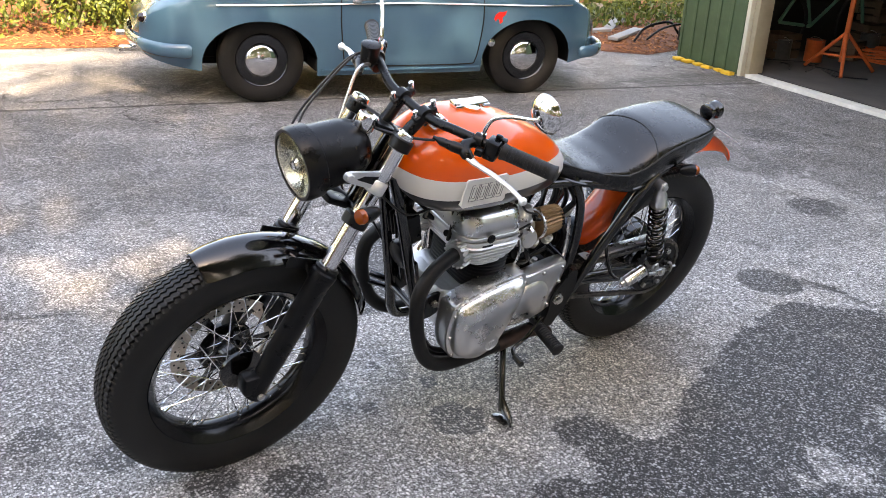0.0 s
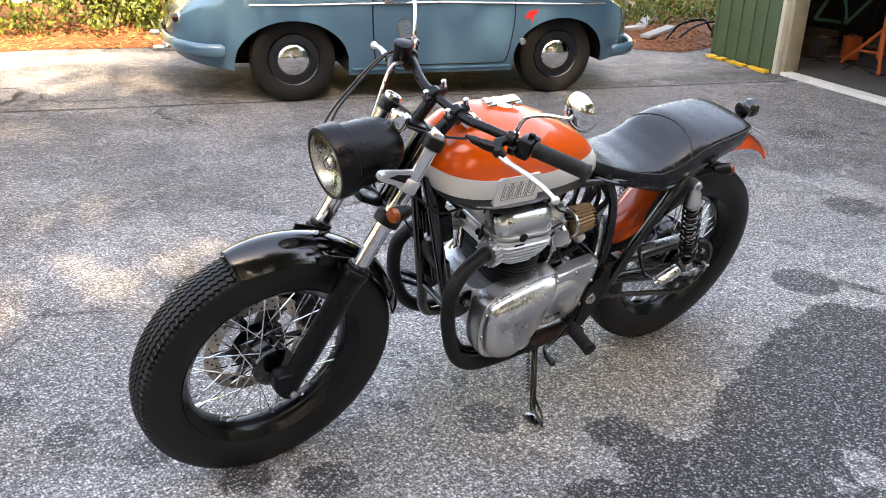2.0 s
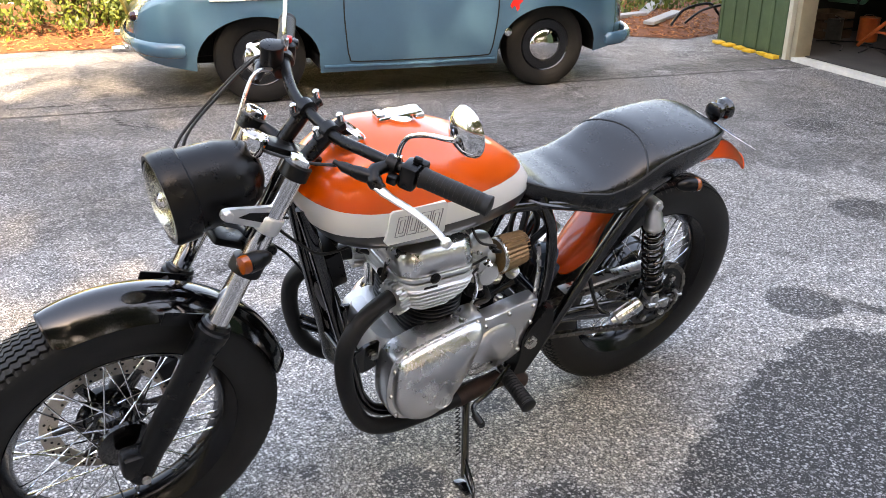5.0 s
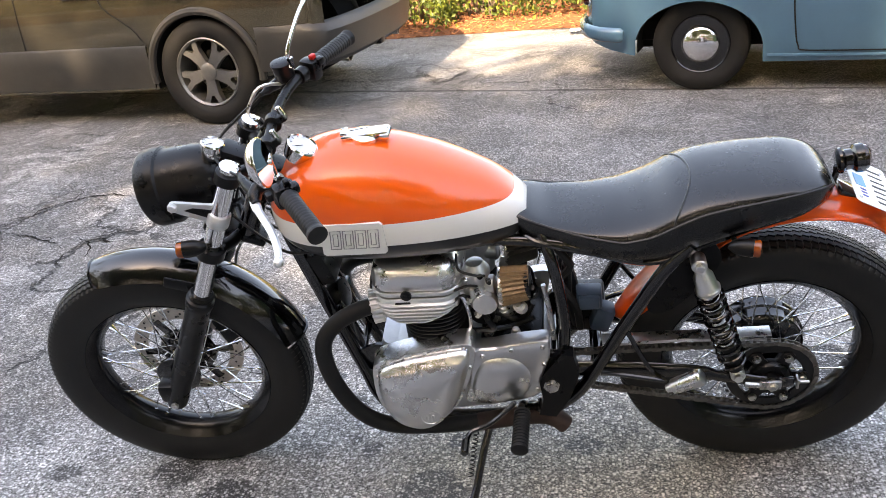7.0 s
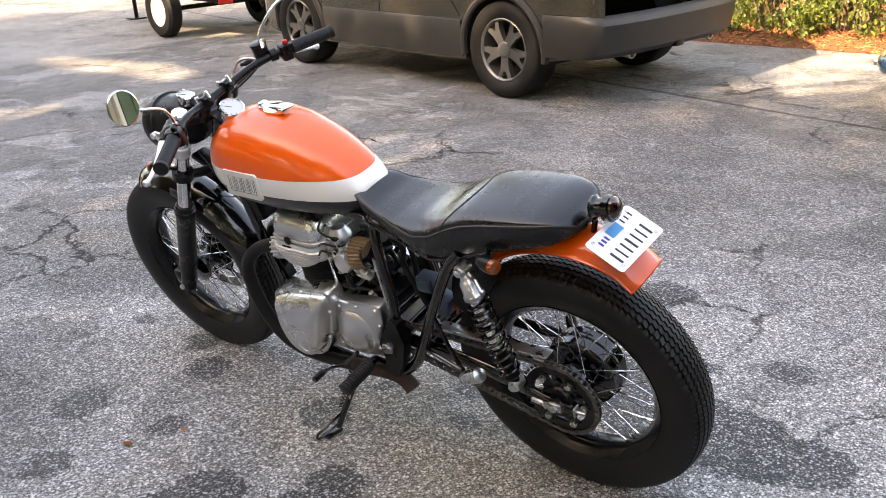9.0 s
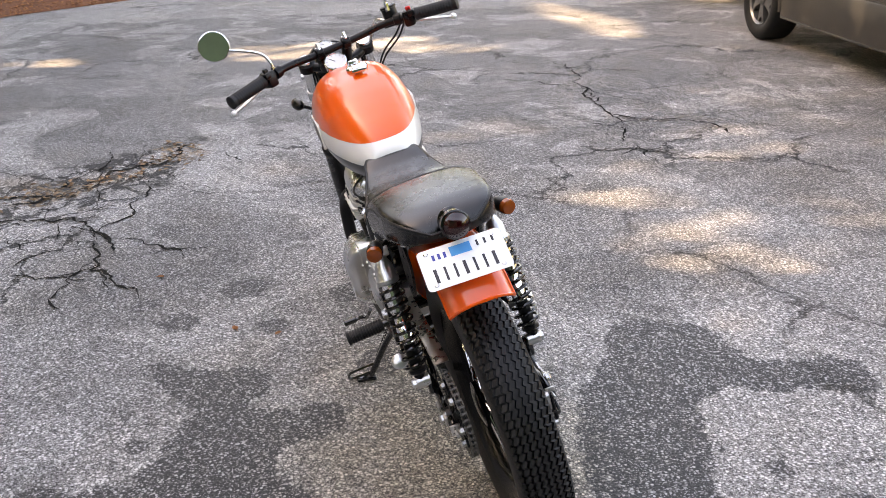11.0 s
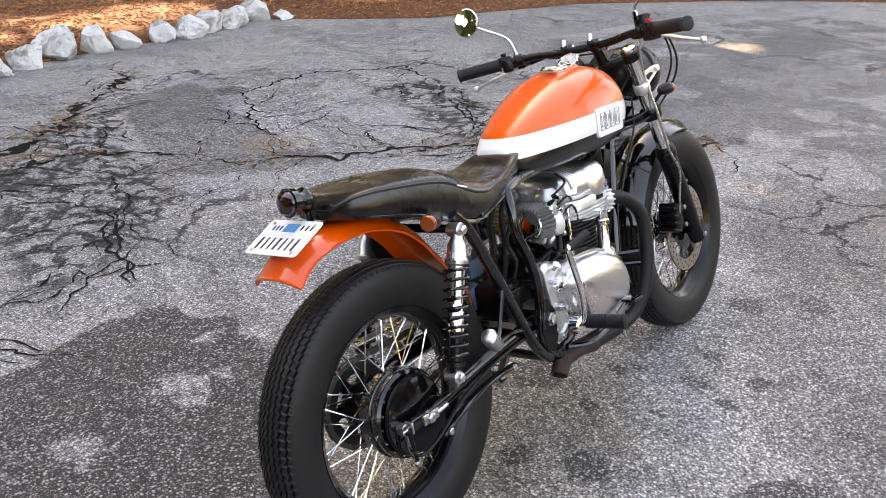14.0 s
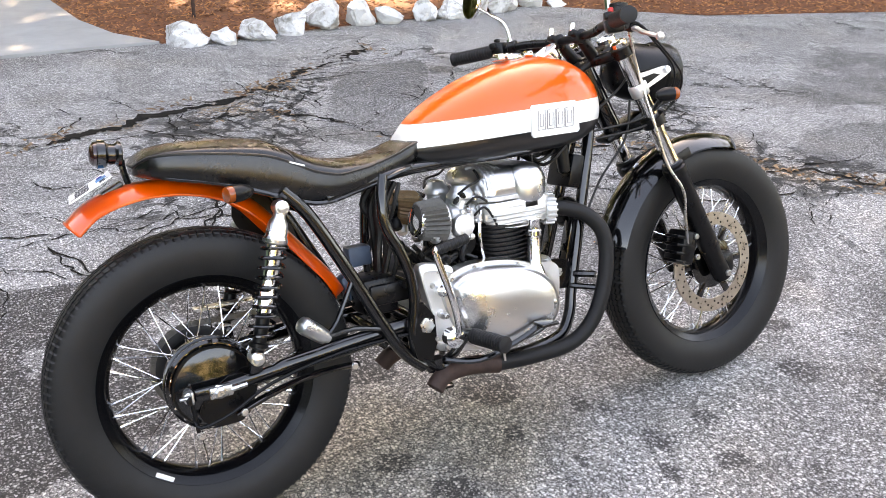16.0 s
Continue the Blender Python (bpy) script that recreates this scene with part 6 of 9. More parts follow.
part("alternator_cover", bm, ALLOY, engine, "polished left crankcase cover")
bm = B()
dome(bm, [(0.905, 0.458), (0.862, 0.480), (0.732, 0.510), (0.722, 0.490), (0.858, 0.456), (0.900, 0.434)], 0.164, [(0, 1.0, 0), (0.016, 1.0, 0), (0.020, 0.93, 0), (0.021, 0.6, 0)])
part("cover_rib", bm, ALLOY, engine)
bm = B()
lathe(bm, [(0.026, 0.0), (0.026, 0.0025), (0.022, 0.0028), (0.021, 0.0012), (0.004, 0.0012)], (0.804, 0.2075, 0.350), Y, 28)
box(bm, (0.804, 0.2095, 0.350), (0.006, 0.002, 0.028), 0.0006)
box(bm, (0.796, 0.2095, 0.350), (0.005, 0.002, 0.014), 0.0006)
box(bm, (0.812, 0.2095, 0.350), (0.005, 0.002, 0.014), 0.0006)
part("cover_emblem", bm, CAST, engine, "round cast emblem")
screws([(0.922, 0.446), (0.890, 0.489), (0.800, 0.514), (0.708, 0.527), (0.700, 0.470), (0.738, 0.368), (0.790, 0.296), (0.845, 0.276), (0.902, 0.302), (0.923, 0.370)], 0.161, 1)
bm = B()
SPC = [(0.690, 0.496), (0.640, 0.510), (0.580, 0.522), (0.522, 0.528), (0.510, 0.518), (0.513, 0.470), (0.530, 0.415), (0.532, 0.366), (0.585, 0.336), (0.680, 0.326), (0.722, 0.338), (0.706, 0.400)]
dome(bm, SPC, 0.105, [(0, 1.0, 0), (0.034, 1.0, 0), (0.040, 0.98, 0), (0.043, 0.93, 0), (0.044, 0.6, 0.2)], (0.0, -0.01))
part("sprocket_cover", bm, ALLOY, engine, "polished sprocket cover")
bm = B()
dome(bm, [(0.688, 0.405), (0.660, 0.462), (0.605, 0.468), (0.572, 0.430), (0.582, 0.370), (0.630, 0.345), (0.684, 0.350)], 0.145, [(0, 1.22, 0), (0.005, 1.16, 0), (0.011, 1.02, 0), (0.016, 0.82, 0), (0.0195, 0.55, 0), (0.021, 0.25, 0), (0.0212, 0.1, 0)])
part("clutch_pushrod_dome", bm, ALLOY, engine)
screws([(0.668, 0.490), (0.600, 0.507), (0.527, 0.513), (0.526, 0.460), (0.546, 0.376), (0.608, 0.345), (0.700, 0.344)], 0.147, 1)
# right clutch cover with its flange
CLU = [(0.560, 0.455), (0.575, 0.500), (0.650, 0.522), (0.780, 0.506), (0.868, 0.455), (0.898, 0.385), (0.878, 0.325), (0.800, 0.290), (0.690, 0.286), (0.605, 0.335)]
bm = B()
dome(bm, CLU, -0.105, [(0, 1.0, 0), (-0.028, 1.0, 0), (-0.034, 0.985, 0), (-0.035, 0.91, 0), (-0.044, 0.90, 0), (-0.056, 0.87, 0.1), (-0.066, 0.82, 0.3), (-0.075, 0.73, 0.6), (-0.082, 0.60, 0.9), (-0.087, 0.42, 1), (-0.089, 0.2, 1), (-0.0893, 0.08, 1)], (0.012, 0.0))
part("clutch_cover", bm, ALLOY, engine, "polished right clutch cover")
screws([(0.574, 0.455), (0.588, 0.492), (0.652, 0.511), (0.775, 0.496), (0.855, 0.448), (0.884, 0.385), (0.866, 0.334), (0.796, 0.302), (0.694, 0.299), (0.615, 0.343)], -0.139, -1)
bm = B()
lathe(bm, [(0.016, 0), (0.016, 0.005), (0.012, 0.007)], (0.845, -0.178, 0.385), (0, -1, 0), 6)
part("oil_filler", bm, STEEL, engine)
bm = B()
box(bm, (0.735, -0.178, 0.318), (0.035, 0.006, 0.022), 0.003)
part("cover_emblem", bm, CAST, engine)
bm = B()
dome(bm, [(0.510, 0.500), (0.512, 0.538), (0.560, 0.534), (0.602, 0.512), (0.590, 0.430), (0.600, 0.350), (0.562, 0.315), (0.530, 0.335), (0.526, 0.420)], -0.100, [(0, 1.0, 0), (-0.026, 1.0, 0), (-0.032, 0.94, 0), (-0.034, 0.84, 0), (-0.028, 0.80, 0), (-0.026, 0.4, 0)])
part("gearbox_cover", bm, SATINALLOY, engine, "cast gearbox cover")
screws([(0.538, 0.485), (0.560, 0.517), (0.592, 0.502), (0.578, 0.430), (0.590, 0.356), (0.562, 0.324), (0.537, 0.352)], -0.131, -1, 0.0070)
for x, z, r_, mat in ((0.560, 0.470, 0.016, CHROME), (0.556, 0.410, 0.011, STEEL), (0.575, 0.545, 0.013, SATIN)):
    bm = B()
    lathe(bm, [(r_, 0), (r_, 0.018), (r_ * 0.7, 0.022), (r_ * 0.6, 0.034), (r_ * 0.4, 0.036)], (x, -0.126, z), (0, -1, 0), 12)
    part("fitting", bm, mat, engine)
# cylinders, head and cam cover
CYX = 0.780
bm = B()
deck(bm, CYX, 0, 0.062, 0.110, [(0.46, 1), (0.606, 1)], 0.055)
part("cylinder_block", bm, FINBLACK, engine, "black finned cylinder barrels")
for k in range(11):
    bm = B()
    z = 0.482 + 0.0112 * k
    deck(bm, CYX, 0, 0.076, 0.124, [(z, 0.985), (z + 0.0010, 1), (z + 0.0030, 1), (z + 0.0040, 0.985)], 0.066)
    part("barrel_fin", bm, FINBLACK, engine)
HX = CYX + 0.027                       # the head reaches further forward than the barrels
bm = B()
deck(bm, HX, 0, 0.082, 0.116, [(0.598, 1), (0.630, 1)], 0.04)
deck(bm, HX, 0, 0.098, 0.131, [(0.628, 0.97), (0.632, 1.0), (0.652, 1.0), (0.656, 0.985)], 0.042)
for sd in (1, -1):
    box(bm, (HX + 0.060, 0.090 * sd, 0.618), (0.060, 0.056, 0.060), 0.012)
    box(bm, (HX - 0.070, 0.078 * sd, 0.630), (0.05, 0.06, 0.05), 0.010)
head = part("cylinder_head", bm, SATINALLOY, engine, "silver finned cylinder head")
for sd in (1, -1):
    bm = B()
    box(bm, (HX + 0.030, 0.130 * sd, 0.641), (0.036, 0.006, 0.014), 0.002)
    part("head_recess", bm, SATIN, head)
for k in range(6):
    bm = B()
    z = 0.584 + 0.0108 * k
    g = (0.62, 0.76, 0.87, 0.94, 0.98, 1.0)[k]
    deck(bm, HX + 0.03 * (1 - g), 0.004, 0.098 * g, 0.118 + 0.017 * g, [(z, 0.985), (z + 0.0012, 1), (z + 0.0040, 1), (z + 0.0052, 0.985)], 0.040)
    part("head_fin", bm, SATINALLOY, engine)
bm = B()
deck(bm, HX, 0, 0.106, 0.128, [(0.659, 0.985), (0.661, 1.0), (0.669, 1.0), (0.671, 0.985)], 0.050)
part("cover_flange", bm, CAST, engine)
bm = B()
COVER = [(0.672, 0.985), (0.675, 1.0), (0.697, 0.988), (0.711, 0.955), (0.724, 0.90), (0.733, 0.81), (0.739, 0.67), (0.742, 0.45), (0.743, 0.2)]
deck(bm, HX, 0, 0.105, 0.124, COVER, 0.050, n=9)
for sd in (1, -1):
    ball(bm, (HX + 0.040, 0.062 * sd, 0.694), 0.052, 22, (1.05, 0.98, 0.94))
    ball(bm, (HX - 0.042, 0.062 * sd, 0.692), 0.045, 22, (1.05, 0.98, 0.92))
part("cam_cover", bm, ALLOY, engine, "polished rounded cam cover")
for k in range(5):                     # short ribs over the rear right end
    x = HX - 0.084 + 0.0122 * k
    bm = B()
    tube(bm, [(x, -0.118, 0.690), (x, -0.116, 0.704), (x, -0.106, 0.723), (x, -0.078, 0.738), (x, -0.04, 0.744), (x, -0.01, 0.738)], 0.0046, 6, 3)
    part("cover_fin", bm, SATINALLOY, engine)
for sd in (1, -1):
    bm = B()
    lathe(bm, [(0.013, 0), (0.013, 0.004), (0.008, 0.005)], (HX + 0.020, 0.127 * sd, 0.665), (0, sd, 0), 16)
    part("cam_plug", bm, SATIN, engine, "dark rubber cam plug")
    for xo in (0.088, -0.082):
        bm = B()
        lathe(bm, [(0.009, 0.0), (0.009, 0.012), (0.0065, 0.014), (0.0065, 0.026), (0.004, 0.028)], (HX + xo, 0.090 * sd, 0.666), (0, 0, 1), 10)
        part("cover_bolt", bm, CHROME, engine)
    bm = B()
    tube(bm, [(HX + 0.085, 0.040 * sd, 0.645), (HX + 0.115, 0.060 * sd, 0.640), (CYX + 0.125, 0.045 * sd, 0.690), (CYX + 0.13, 0.03 * sd, 0.75)], 0.0045, 8, 5)
    part("plug_lead", bm, CABLE, engine)
    bm = B()
    tube(bm, [(HX + 0.08, 0.036 * sd, 0.640), (HX + 0.115, 0.050 * sd, 0.655)], 0.010, 10)
    part("spark_plug_cap", bm, SATIN, engine)
    # oil pipe along the cylinder
    bm = B()
    tube(bm, [(CYX - 0.07, 0.095 * sd, 0.50), (CYX - 0.088, 0.112 * sd, 0.55), (CYX - 0.088, 0.112 * sd, 0.60), (CYX - 0.075, 0.105 * sd, 0.645)], 0.0045, 8, 5)
    part("oil_pipe", bm, CHROME, engine)
# bevel tower on the right
bm = B()
lathe(bm, [(0.026, 0), (0.030, 0.006), (0.024, 0.022), (0.0185, 0.03), (0.0165, 0.10), (0.021, 0.104), (0.021, 0.116), (0.0175, 0.12), (0.0175, 0.140), (0.022, 0.146)], (0.830, -0.128, 0.455), (0.08, 0, 1), 24)
part("bevel_tower", bm, CHROME, engine, "chrome cam drive tower")
bm = B()
deck(bm, 0.842, -0.088, 0.054, 0.056, [(0.588, 0.52), (0.594, 0.60), (0.606, 0.62), (0.612, 0.56), (0.634, 0.60), (0.646, 0.80), (0.656, 0.96), (0.668, 1.0), (0.694, 0.99), (0.712, 0.94), (0.725, 0.85), (0.735, 0.70), (0.741, 0.48), (0.743, 0.2)], 0.050, n=9)
part("bevel_housing", bm, ALLOY, engine)
# carburettors, pod filters and inlets
rc = random.Random(31)
for sd in (1, -1):
    y = 0.068 * sd
    bm = B()
    rod(bm, (0.722, y, 0.634), (0.628, y, 0.640), 0.024, 18, 0.003)
    lathe(bm, [(0.022, -0.062), (0.027, -0.056), (0.029, -0.022), (0.025, -0.014), (0.025, 0.03), (0.033, 0.034), (0.033, 0.044), (0.028, 0.052), (0.020, 0.066), (0.008, 0.069)], (0.668, y, 0.642), (0.05, 0, 1), 22)
    box(bm, (0.668, y + 0.026 * sd, 0.63), (0.036, 0.018, 0.044), 0.005)
    carb = part("carburettor", bm, CAST, engine, "cast alloy carburettor")
    for k, (dx, dy, dz, r_, l_) in enumerate([(0.0, 0.034, 0.012, 0.010, 0.018), (0.022, 0.026, -0.022, 0.007, 0.022), (-0.020, 0.024, -0.040, 0.008, 0.020), (-0.026, 0.022, 0.030, 0.0065, 0.024), (0.026, 0.020, 0.036, 0.006, 0.020), (0.004, 0.030, -0.060, 0.009, 0.012), (0.034, 0.018, 0.004, 0.009, 0.018), (-0.010, 0.030, 0.048, 0.007, 0.016)]):
        bm = B()
        p = Vector((0.668 + dx, y + dy * sd, 0.640 + dz))
        d = Vector((rc.uniform(-0.4, 0.4), sd, rc.uniform(-0.5, 0.7))).normalized()
        lathe(bm, [(r_, 0), (r_, l_ * 0.5), (r_ * 0.7, l_ * 0.55), (r_ * 0.7, l_), (r_ * 0.4, l_ * 1.05)], p, d, (6, 12)[k % 2])
        part("fitting", bm, (CHROME, STEEL, CAST, SATIN)[k % 4], carb)
    for k in range(3):
        bm = B()
        p = Vector((0.668 + 0.02 * (k - 1), y + 0.03 * sd, 0.69 - 0.03 * k))
        tube(bm, [p, p + Vector((0.02, 0.022 * sd, 0.02)), p + Vector((0.055, 0.012 * sd, 0.03 - 0.03 * k)), p + Vector((0.06, -0.02 * sd, 0.05 - 0.05 * k))], 0.0032, 7, 5)
        part("fuel_hose", bm, CABLE, carb)
    bm = B()
    tube(bm, [(0.664, y + 0.02 * sd, 0.590), (0.650, y + 0.034 * sd, 0.560), (0.640, y + 0.034 * sd, 0.535), (0.655, y + 0.02 * sd, 0.515)], 0.008, 10, 4)
    part("drain_pipe", bm, SATIN, carb)
    bm = B()
    n = 26
    rr = []
    fy = y + 0.010 * sd
    f0 = Vector((0.616, fy, 0.640)) if sd > 0 else Vector((0.606, -0.084, 0.633))
    fd = Vector((-0.066, 0.010, 0.018)) if sd > 0 else Vector((-0.074, -0.012, 0.008))
    big, dip = (1.0, 0.05) if sd > 0 else (1.10, 0.075)
    for f, rad in ((0.0, 0.039), (0.05, 0.042), (0.95, 0.036), (1.0, 0.033)):
        ring = []
        for k in range(n * 2):
            a = TAU * k / (n * 2)
            q = big * rad * (1 + (dip if k % 2 else -dip) * (1 if 0.04 < f < 0.96 else 0))
            ring.append(f0 + fd * f + Vector((0, q * math.cos(a), 1.12 * q * math.sin(a))))
        rr.append(ring)
    bridge(bm, rr)
    fl = part("air_filter", bm, FOAM if sd > 0 else FILTERCLOTH, engine, "pleated brown cone air filter" if sd > 0 else "grey pleated cone air filter with a chrome end", smooth=20)
    bm = B()
    lathe(bm, [(0.041, 0.0), (0.044, 0.002), (0.044, 0.010), (0.041, 0.012)], f0 + Vector((-0.007, 0, 0.001)), (1, 0, 0), 28, False)
    part("clip", bm, STEEL, fl)
    bm = B()
    lathe(bm, [(0.037, -0.003), (0.038, 0.004), (0.035, 0.007), (0.032, 0.004), (0.018, 0.002), (0.002, 0.0015)], f0 + fd, (-1, 0.1 * sd, 0.2), 28)
    part("end_cap", bm, RIMBLACK if sd > 0 else CHROME, fl)
    bm = B()
    lathe(bm, [(0.030, 0.0), (0.031, 0.010), (0.027, 0.018), (0.012, 0.021), (0.002, 0.0215)], (0.654, y + 0.022 * sd, 0.610), (0, sd, 0.1), 24)
    part("float_bowl", bm, CAST, carb)
# starter motor and solenoid clutter behind the barrels
bm = B()
rod(bm, (0.665, -0.085, 0.560), (0.665, 0.085, 0.560), 0.030, 20, 0.004)
part("starter_motor", bm, SATIN, engine)
bm = B()
box(bm, (0.600, 0.0, 0.476), (0.15, 0.19, 0.045), 0.012)
part("gearbox_lid", bm, SATIN, engine, "black gearbox lid")
for k in range(7):
    y = -0.09 + 0.03 * k
    bm = B()
    tube(bm, [(0.690 - 0.012 * (k % 3), y, 0.520), (0.650, y + 0.016 * (-1) ** k, 0.535 + 0.008 * (k % 2)), (0.600 - 0.02 * (k % 2), y * 0.8, 0.512), (0.545, y * 0.9, 0.545 + 0.012 * (k % 3))], 0.0065 + 0.0015 * (k % 2), 8, 4)
    part("breather_hose", bm, CABLE, engine)
for k, (x, y) in enumerate(((0.655, 0.080), (0.590, 0.085), (0.640, 0.030), (0.580, -0.040), (0.655, -0.075))):
    bm = B()
    lathe(bm, [(0.013, 0), (0.013, 0.010), (0.009, 0.012), (0.009, 0.022), (0.005, 0.024)], (x, y, 0.497), (0, 0.2, 1), 6)
    part("fitting", bm, (STEEL, CAST)[k % 2], engine)
for k, (x, y, z, l_) in enumerate([(0.600, 0.070, 0.560, 0.05), (0.570, 0.088, 0.580, 0.04), (0.545, 0.060, 0.600, 0.05), (0.620, -0.080, 0.560, 0.05), (0.580, -0.090, 0.585, 0.04)]):
    bm = B()
    lathe(bm, [(0.012, 0), (0.015, 0.004), (0.015, l_ * 0.7), (0.009, l_ * 0.75), (0.007, l_)], (x, y, z), (0.3 - 0.15 * k, math.copysign(0.4, y), 0.6), 12)
    part("fitting", bm, (STEEL, CAST, SATIN)[k % 3], engine)
# exhausts
for sd in (1, -1):
    pts = [(0.880, 0.088 * sd, 0.615), (0.945, 0.105 * sd, 0.610), (1.012, 0.124 * sd, 0.580), (1.048, 0.140 * sd, 0.520), (1.036, 0.150 * sd, 0.415), (0.990, 0.150 * sd, 0.310), (0.917, 0.145 * sd, 0.256), (0.80, 0.140 * sd, 0.246), (0.69, 0.132 * sd, 0.250)]
    bm = B()
    tube(bm, pts, 0.0205, 18, 7)
    ex = part("exhaust_pipe", bm, MATTE, bike, "wrapped matte black exhaust pipe")
    bm = B()
    dx = 0.0 if sd > 0 else 0.034       # the right pipe is cut shorter
    bend = [(0.60 + dx, 0.125 * sd, 0.258), (0.540 + dx, 0.122 * sd, 0.257), (0.506 + dx, 0.124 * sd, 0.246), (0.484 + dx, 0.128 * sd, 0.226)]
    tube(bm, [(0.70, 0.132 * sd, 0.247)] + bend, 0.0235, 18, 6, caps=False)
    tube(bm, bend[:3] + [(0.485 + dx, 0.128 * sd, 0.227)], 0.0205, 18, 6, caps=False)
    part("exhaust_tip", bm, RUSTPIPE, ex, "rusty turned-out exhaust tip")
    bm = B()
    lathe(bm, [(0.022, -0.012), (0.034, -0.012), (0.034, 0.014), (0.022, 0.014)], (0.905, 0.096 * sd, 0.613), (0.96, 0.2 * sd, -0.08), 24)
    collar = part("finned_collar", bm, CAST, bike, "cast finned exhaust collar")
    for k in range(16):
        a = TAU * k / 16
        d = Vector((0.96, 0.2 * sd, -0.08)).normalized()
        u, v, w = axes(d)
        bm = B()
        box(bm, Vector((0.907, 0.0965 * sd, 0.613)) + 0.036 * (math.cos(a) * u + math.sin(a) * v), (0.026, 0.010, 0.006), 0.0015, Matrix(((w.x, v.x, u.x, 0), (w.y, v.y, u.y, 0), (w.z, v.z, u.z, 0), (0, 0, 0, 1))) @ Matrix.Rotation(-a, 4, 'X') @ Matrix.Rotation(radians(90), 4, 'X'))
        part("collar_fin", bm, CAST, collar)
bm = B()
tube(bm, [(0.985, -0.08, 0.42), (1.02, -0.13, 0.42)], 0.010, 8)
tube(bm, [(0.97, -0.08, 0.39), (1.02, -0.14, 0.385)], 0.008, 8)
part("exhaust_bracket", bm, BLACK, bike)


# foot pegs
def pegs(sd):
    a = Vector((0.585, 0.150, 0.322) if sd > 0 else (0.612, -0.150, 0.350))
    e = Vector((0.592, 0.282, 0.312) if sd > 0 else (0.645, -0.282, 0.346))
    d = (e - a).normalized()
    bm = B()
    tube(bm, [(0.555, 0.115 * sd, 0.285), (0.575, 0.135 * sd, 0.305), a, a + d * 0.03], 0.012, 10, 4)
    peg = part("footrest", bm, BLACK, bike, "folding footrest with a ribbed rubber")
    bm = B()
    prof = [(0.014, 0.0), (0.0195, 0.002)]
    for k in range(12):
        h = 0.004 + 0.0085 * k
        prof += [(0.020, h), (0.020, h + 0.005), (0.0178, h + 0.006), (0.0178, h + 0.008)]
    prof += [(0.021, 0.108), (0.021, 0.114), (0.012, 0.116)]
    lathe(bm, prof, a + d * 0.018, d, 18)
    part("footrest_rubber", bm, GRIPRUB, peg)
    bm = B()
    rod(bm, e - d * 0.012 - Vector((0, 0, 0.018)), e - d * 0.010 - Vector((0, 0, 0.040)), 0.003, 8)
    part("feeler", bm, STEEL, peg)
    # folded pillion rest
    bm = B()
    zp = 0.400 if sd > 0 else 0.425
    tube(bm, [(0.335, 0.128 * sd, 0.535), (0.285, 0.140 * sd, zp + 0.03), (0.246, 0.155 * sd, zp)], 0.006, 8, 3)
    tube(bm, [(0.40, 0.124 * sd, 0.405), (0.32, 0.140 * sd, zp + 0.002), (0.246, 0.155 * sd, zp)], 0.006, 8, 3)
    pil = part("pillion_bracket", bm, BLACK, bike)
    bm = B()
    lathe(bm, [(0.010, -0.012), (0.011, 0.0), (0.018, 0.004), (0.0195, 0.02), (0.0205, 0.07), (0.019, 0.078), (0.014, 0.081)], Vector((0.236, 0.172, 0.396)) if sd > 0 else Vector((0.246, -0.156, 0.428)), (-0.80, 0.12, 0.52) if sd > 0 else (-0.72, -0.32, 0.61), 18)
    part("pillion_peg", bm, ALLOY, pil, "polished alloy pillion peg")


sym(pegs)
# gear and brake pedals, kick starter, side stand
bm = B()
tube(bm, [(0.60, 0.190, 0.375), (0.66, 0.205, 0.322), (0.712, 0.215, 0.300), (0.722, 0.260, 0.296)], 0.006, 8, 4)
rod(bm, (0.722, 0.235, 0.296), (0.724, 0.275, 0.294), 0.010, 12, 0.002)
part("gear_lever", bm, BLACK, bike, "black gear lever")
bm = B()
tube(bm, [(0.545, -0.150, 0.300), (0.62, -0.185, 0.290), (0.72, -0.200, 0.318), (0.785, -0.205, 0.345)], 0.0075, 8, 4)
box(bm, (0.80, -0.215, 0.352), (0.05, 0.045, 0.010), 0.003)
part("brake_pedal", bm, BLACK, bike, "black brake pedal")
bm = B()
tube(bm, [(0.553, -0.185, 0.362), (0.562, -0.205, 0.388), (0.546, -0.215, 0.470), (0.517, -0.215, 0.578), (0.524, -0.215, 0.592)], 0.0088, 10, 5)
lathe(bm, [(0.020, 0), (0.024, 0.004), (0.024, 0.03), (0.016, 0.036)], (0.556, -0.165, 0.362), (0, -1, 0), 18)
kick = part("kick_starter", bm, CHROME, bike, "chrome kick starter lever")
bm = B()
prof = [(0.008, 0)]
for k in range(9):
    prof += [(0.0125, 0.002 + 0.009 * k), (0.0125, 0.008 + 0.009 * k), (0.011, 0.009 + 0.009 * k)]
lathe(bm, prof + [(0.008, 0.084)], (0.518, -0.214, 0.588), (0.9, -0.12, 0.20), 16)
part("kick_rubber", bm, GRIPRUB, kick)
bm = B()
tube(bm, [(0.665, 0.125, 0.255), (0.690, 0.175, 0.195), (0.722, 0.250, 0.085)], 0.010, 10, 4)
FOOT = Vector((0.730, 0.262, 0.0665))
box(bm, FOOT + Vector((0.004, 0.006, 0.0075)), (0.030, 0.062, 0.010), 0.003, Matrix.Rotation(radians(LEAN), 4, 'X'))
tube(bm, [(0.712, 0.222, 0.128), (0.734, 0.300, 0.112), (0.744, 0.318, 0.098), (0.738, 0.312, 0.088), (0.722, 0.246, 0.096)], 0.004, 8, 4)
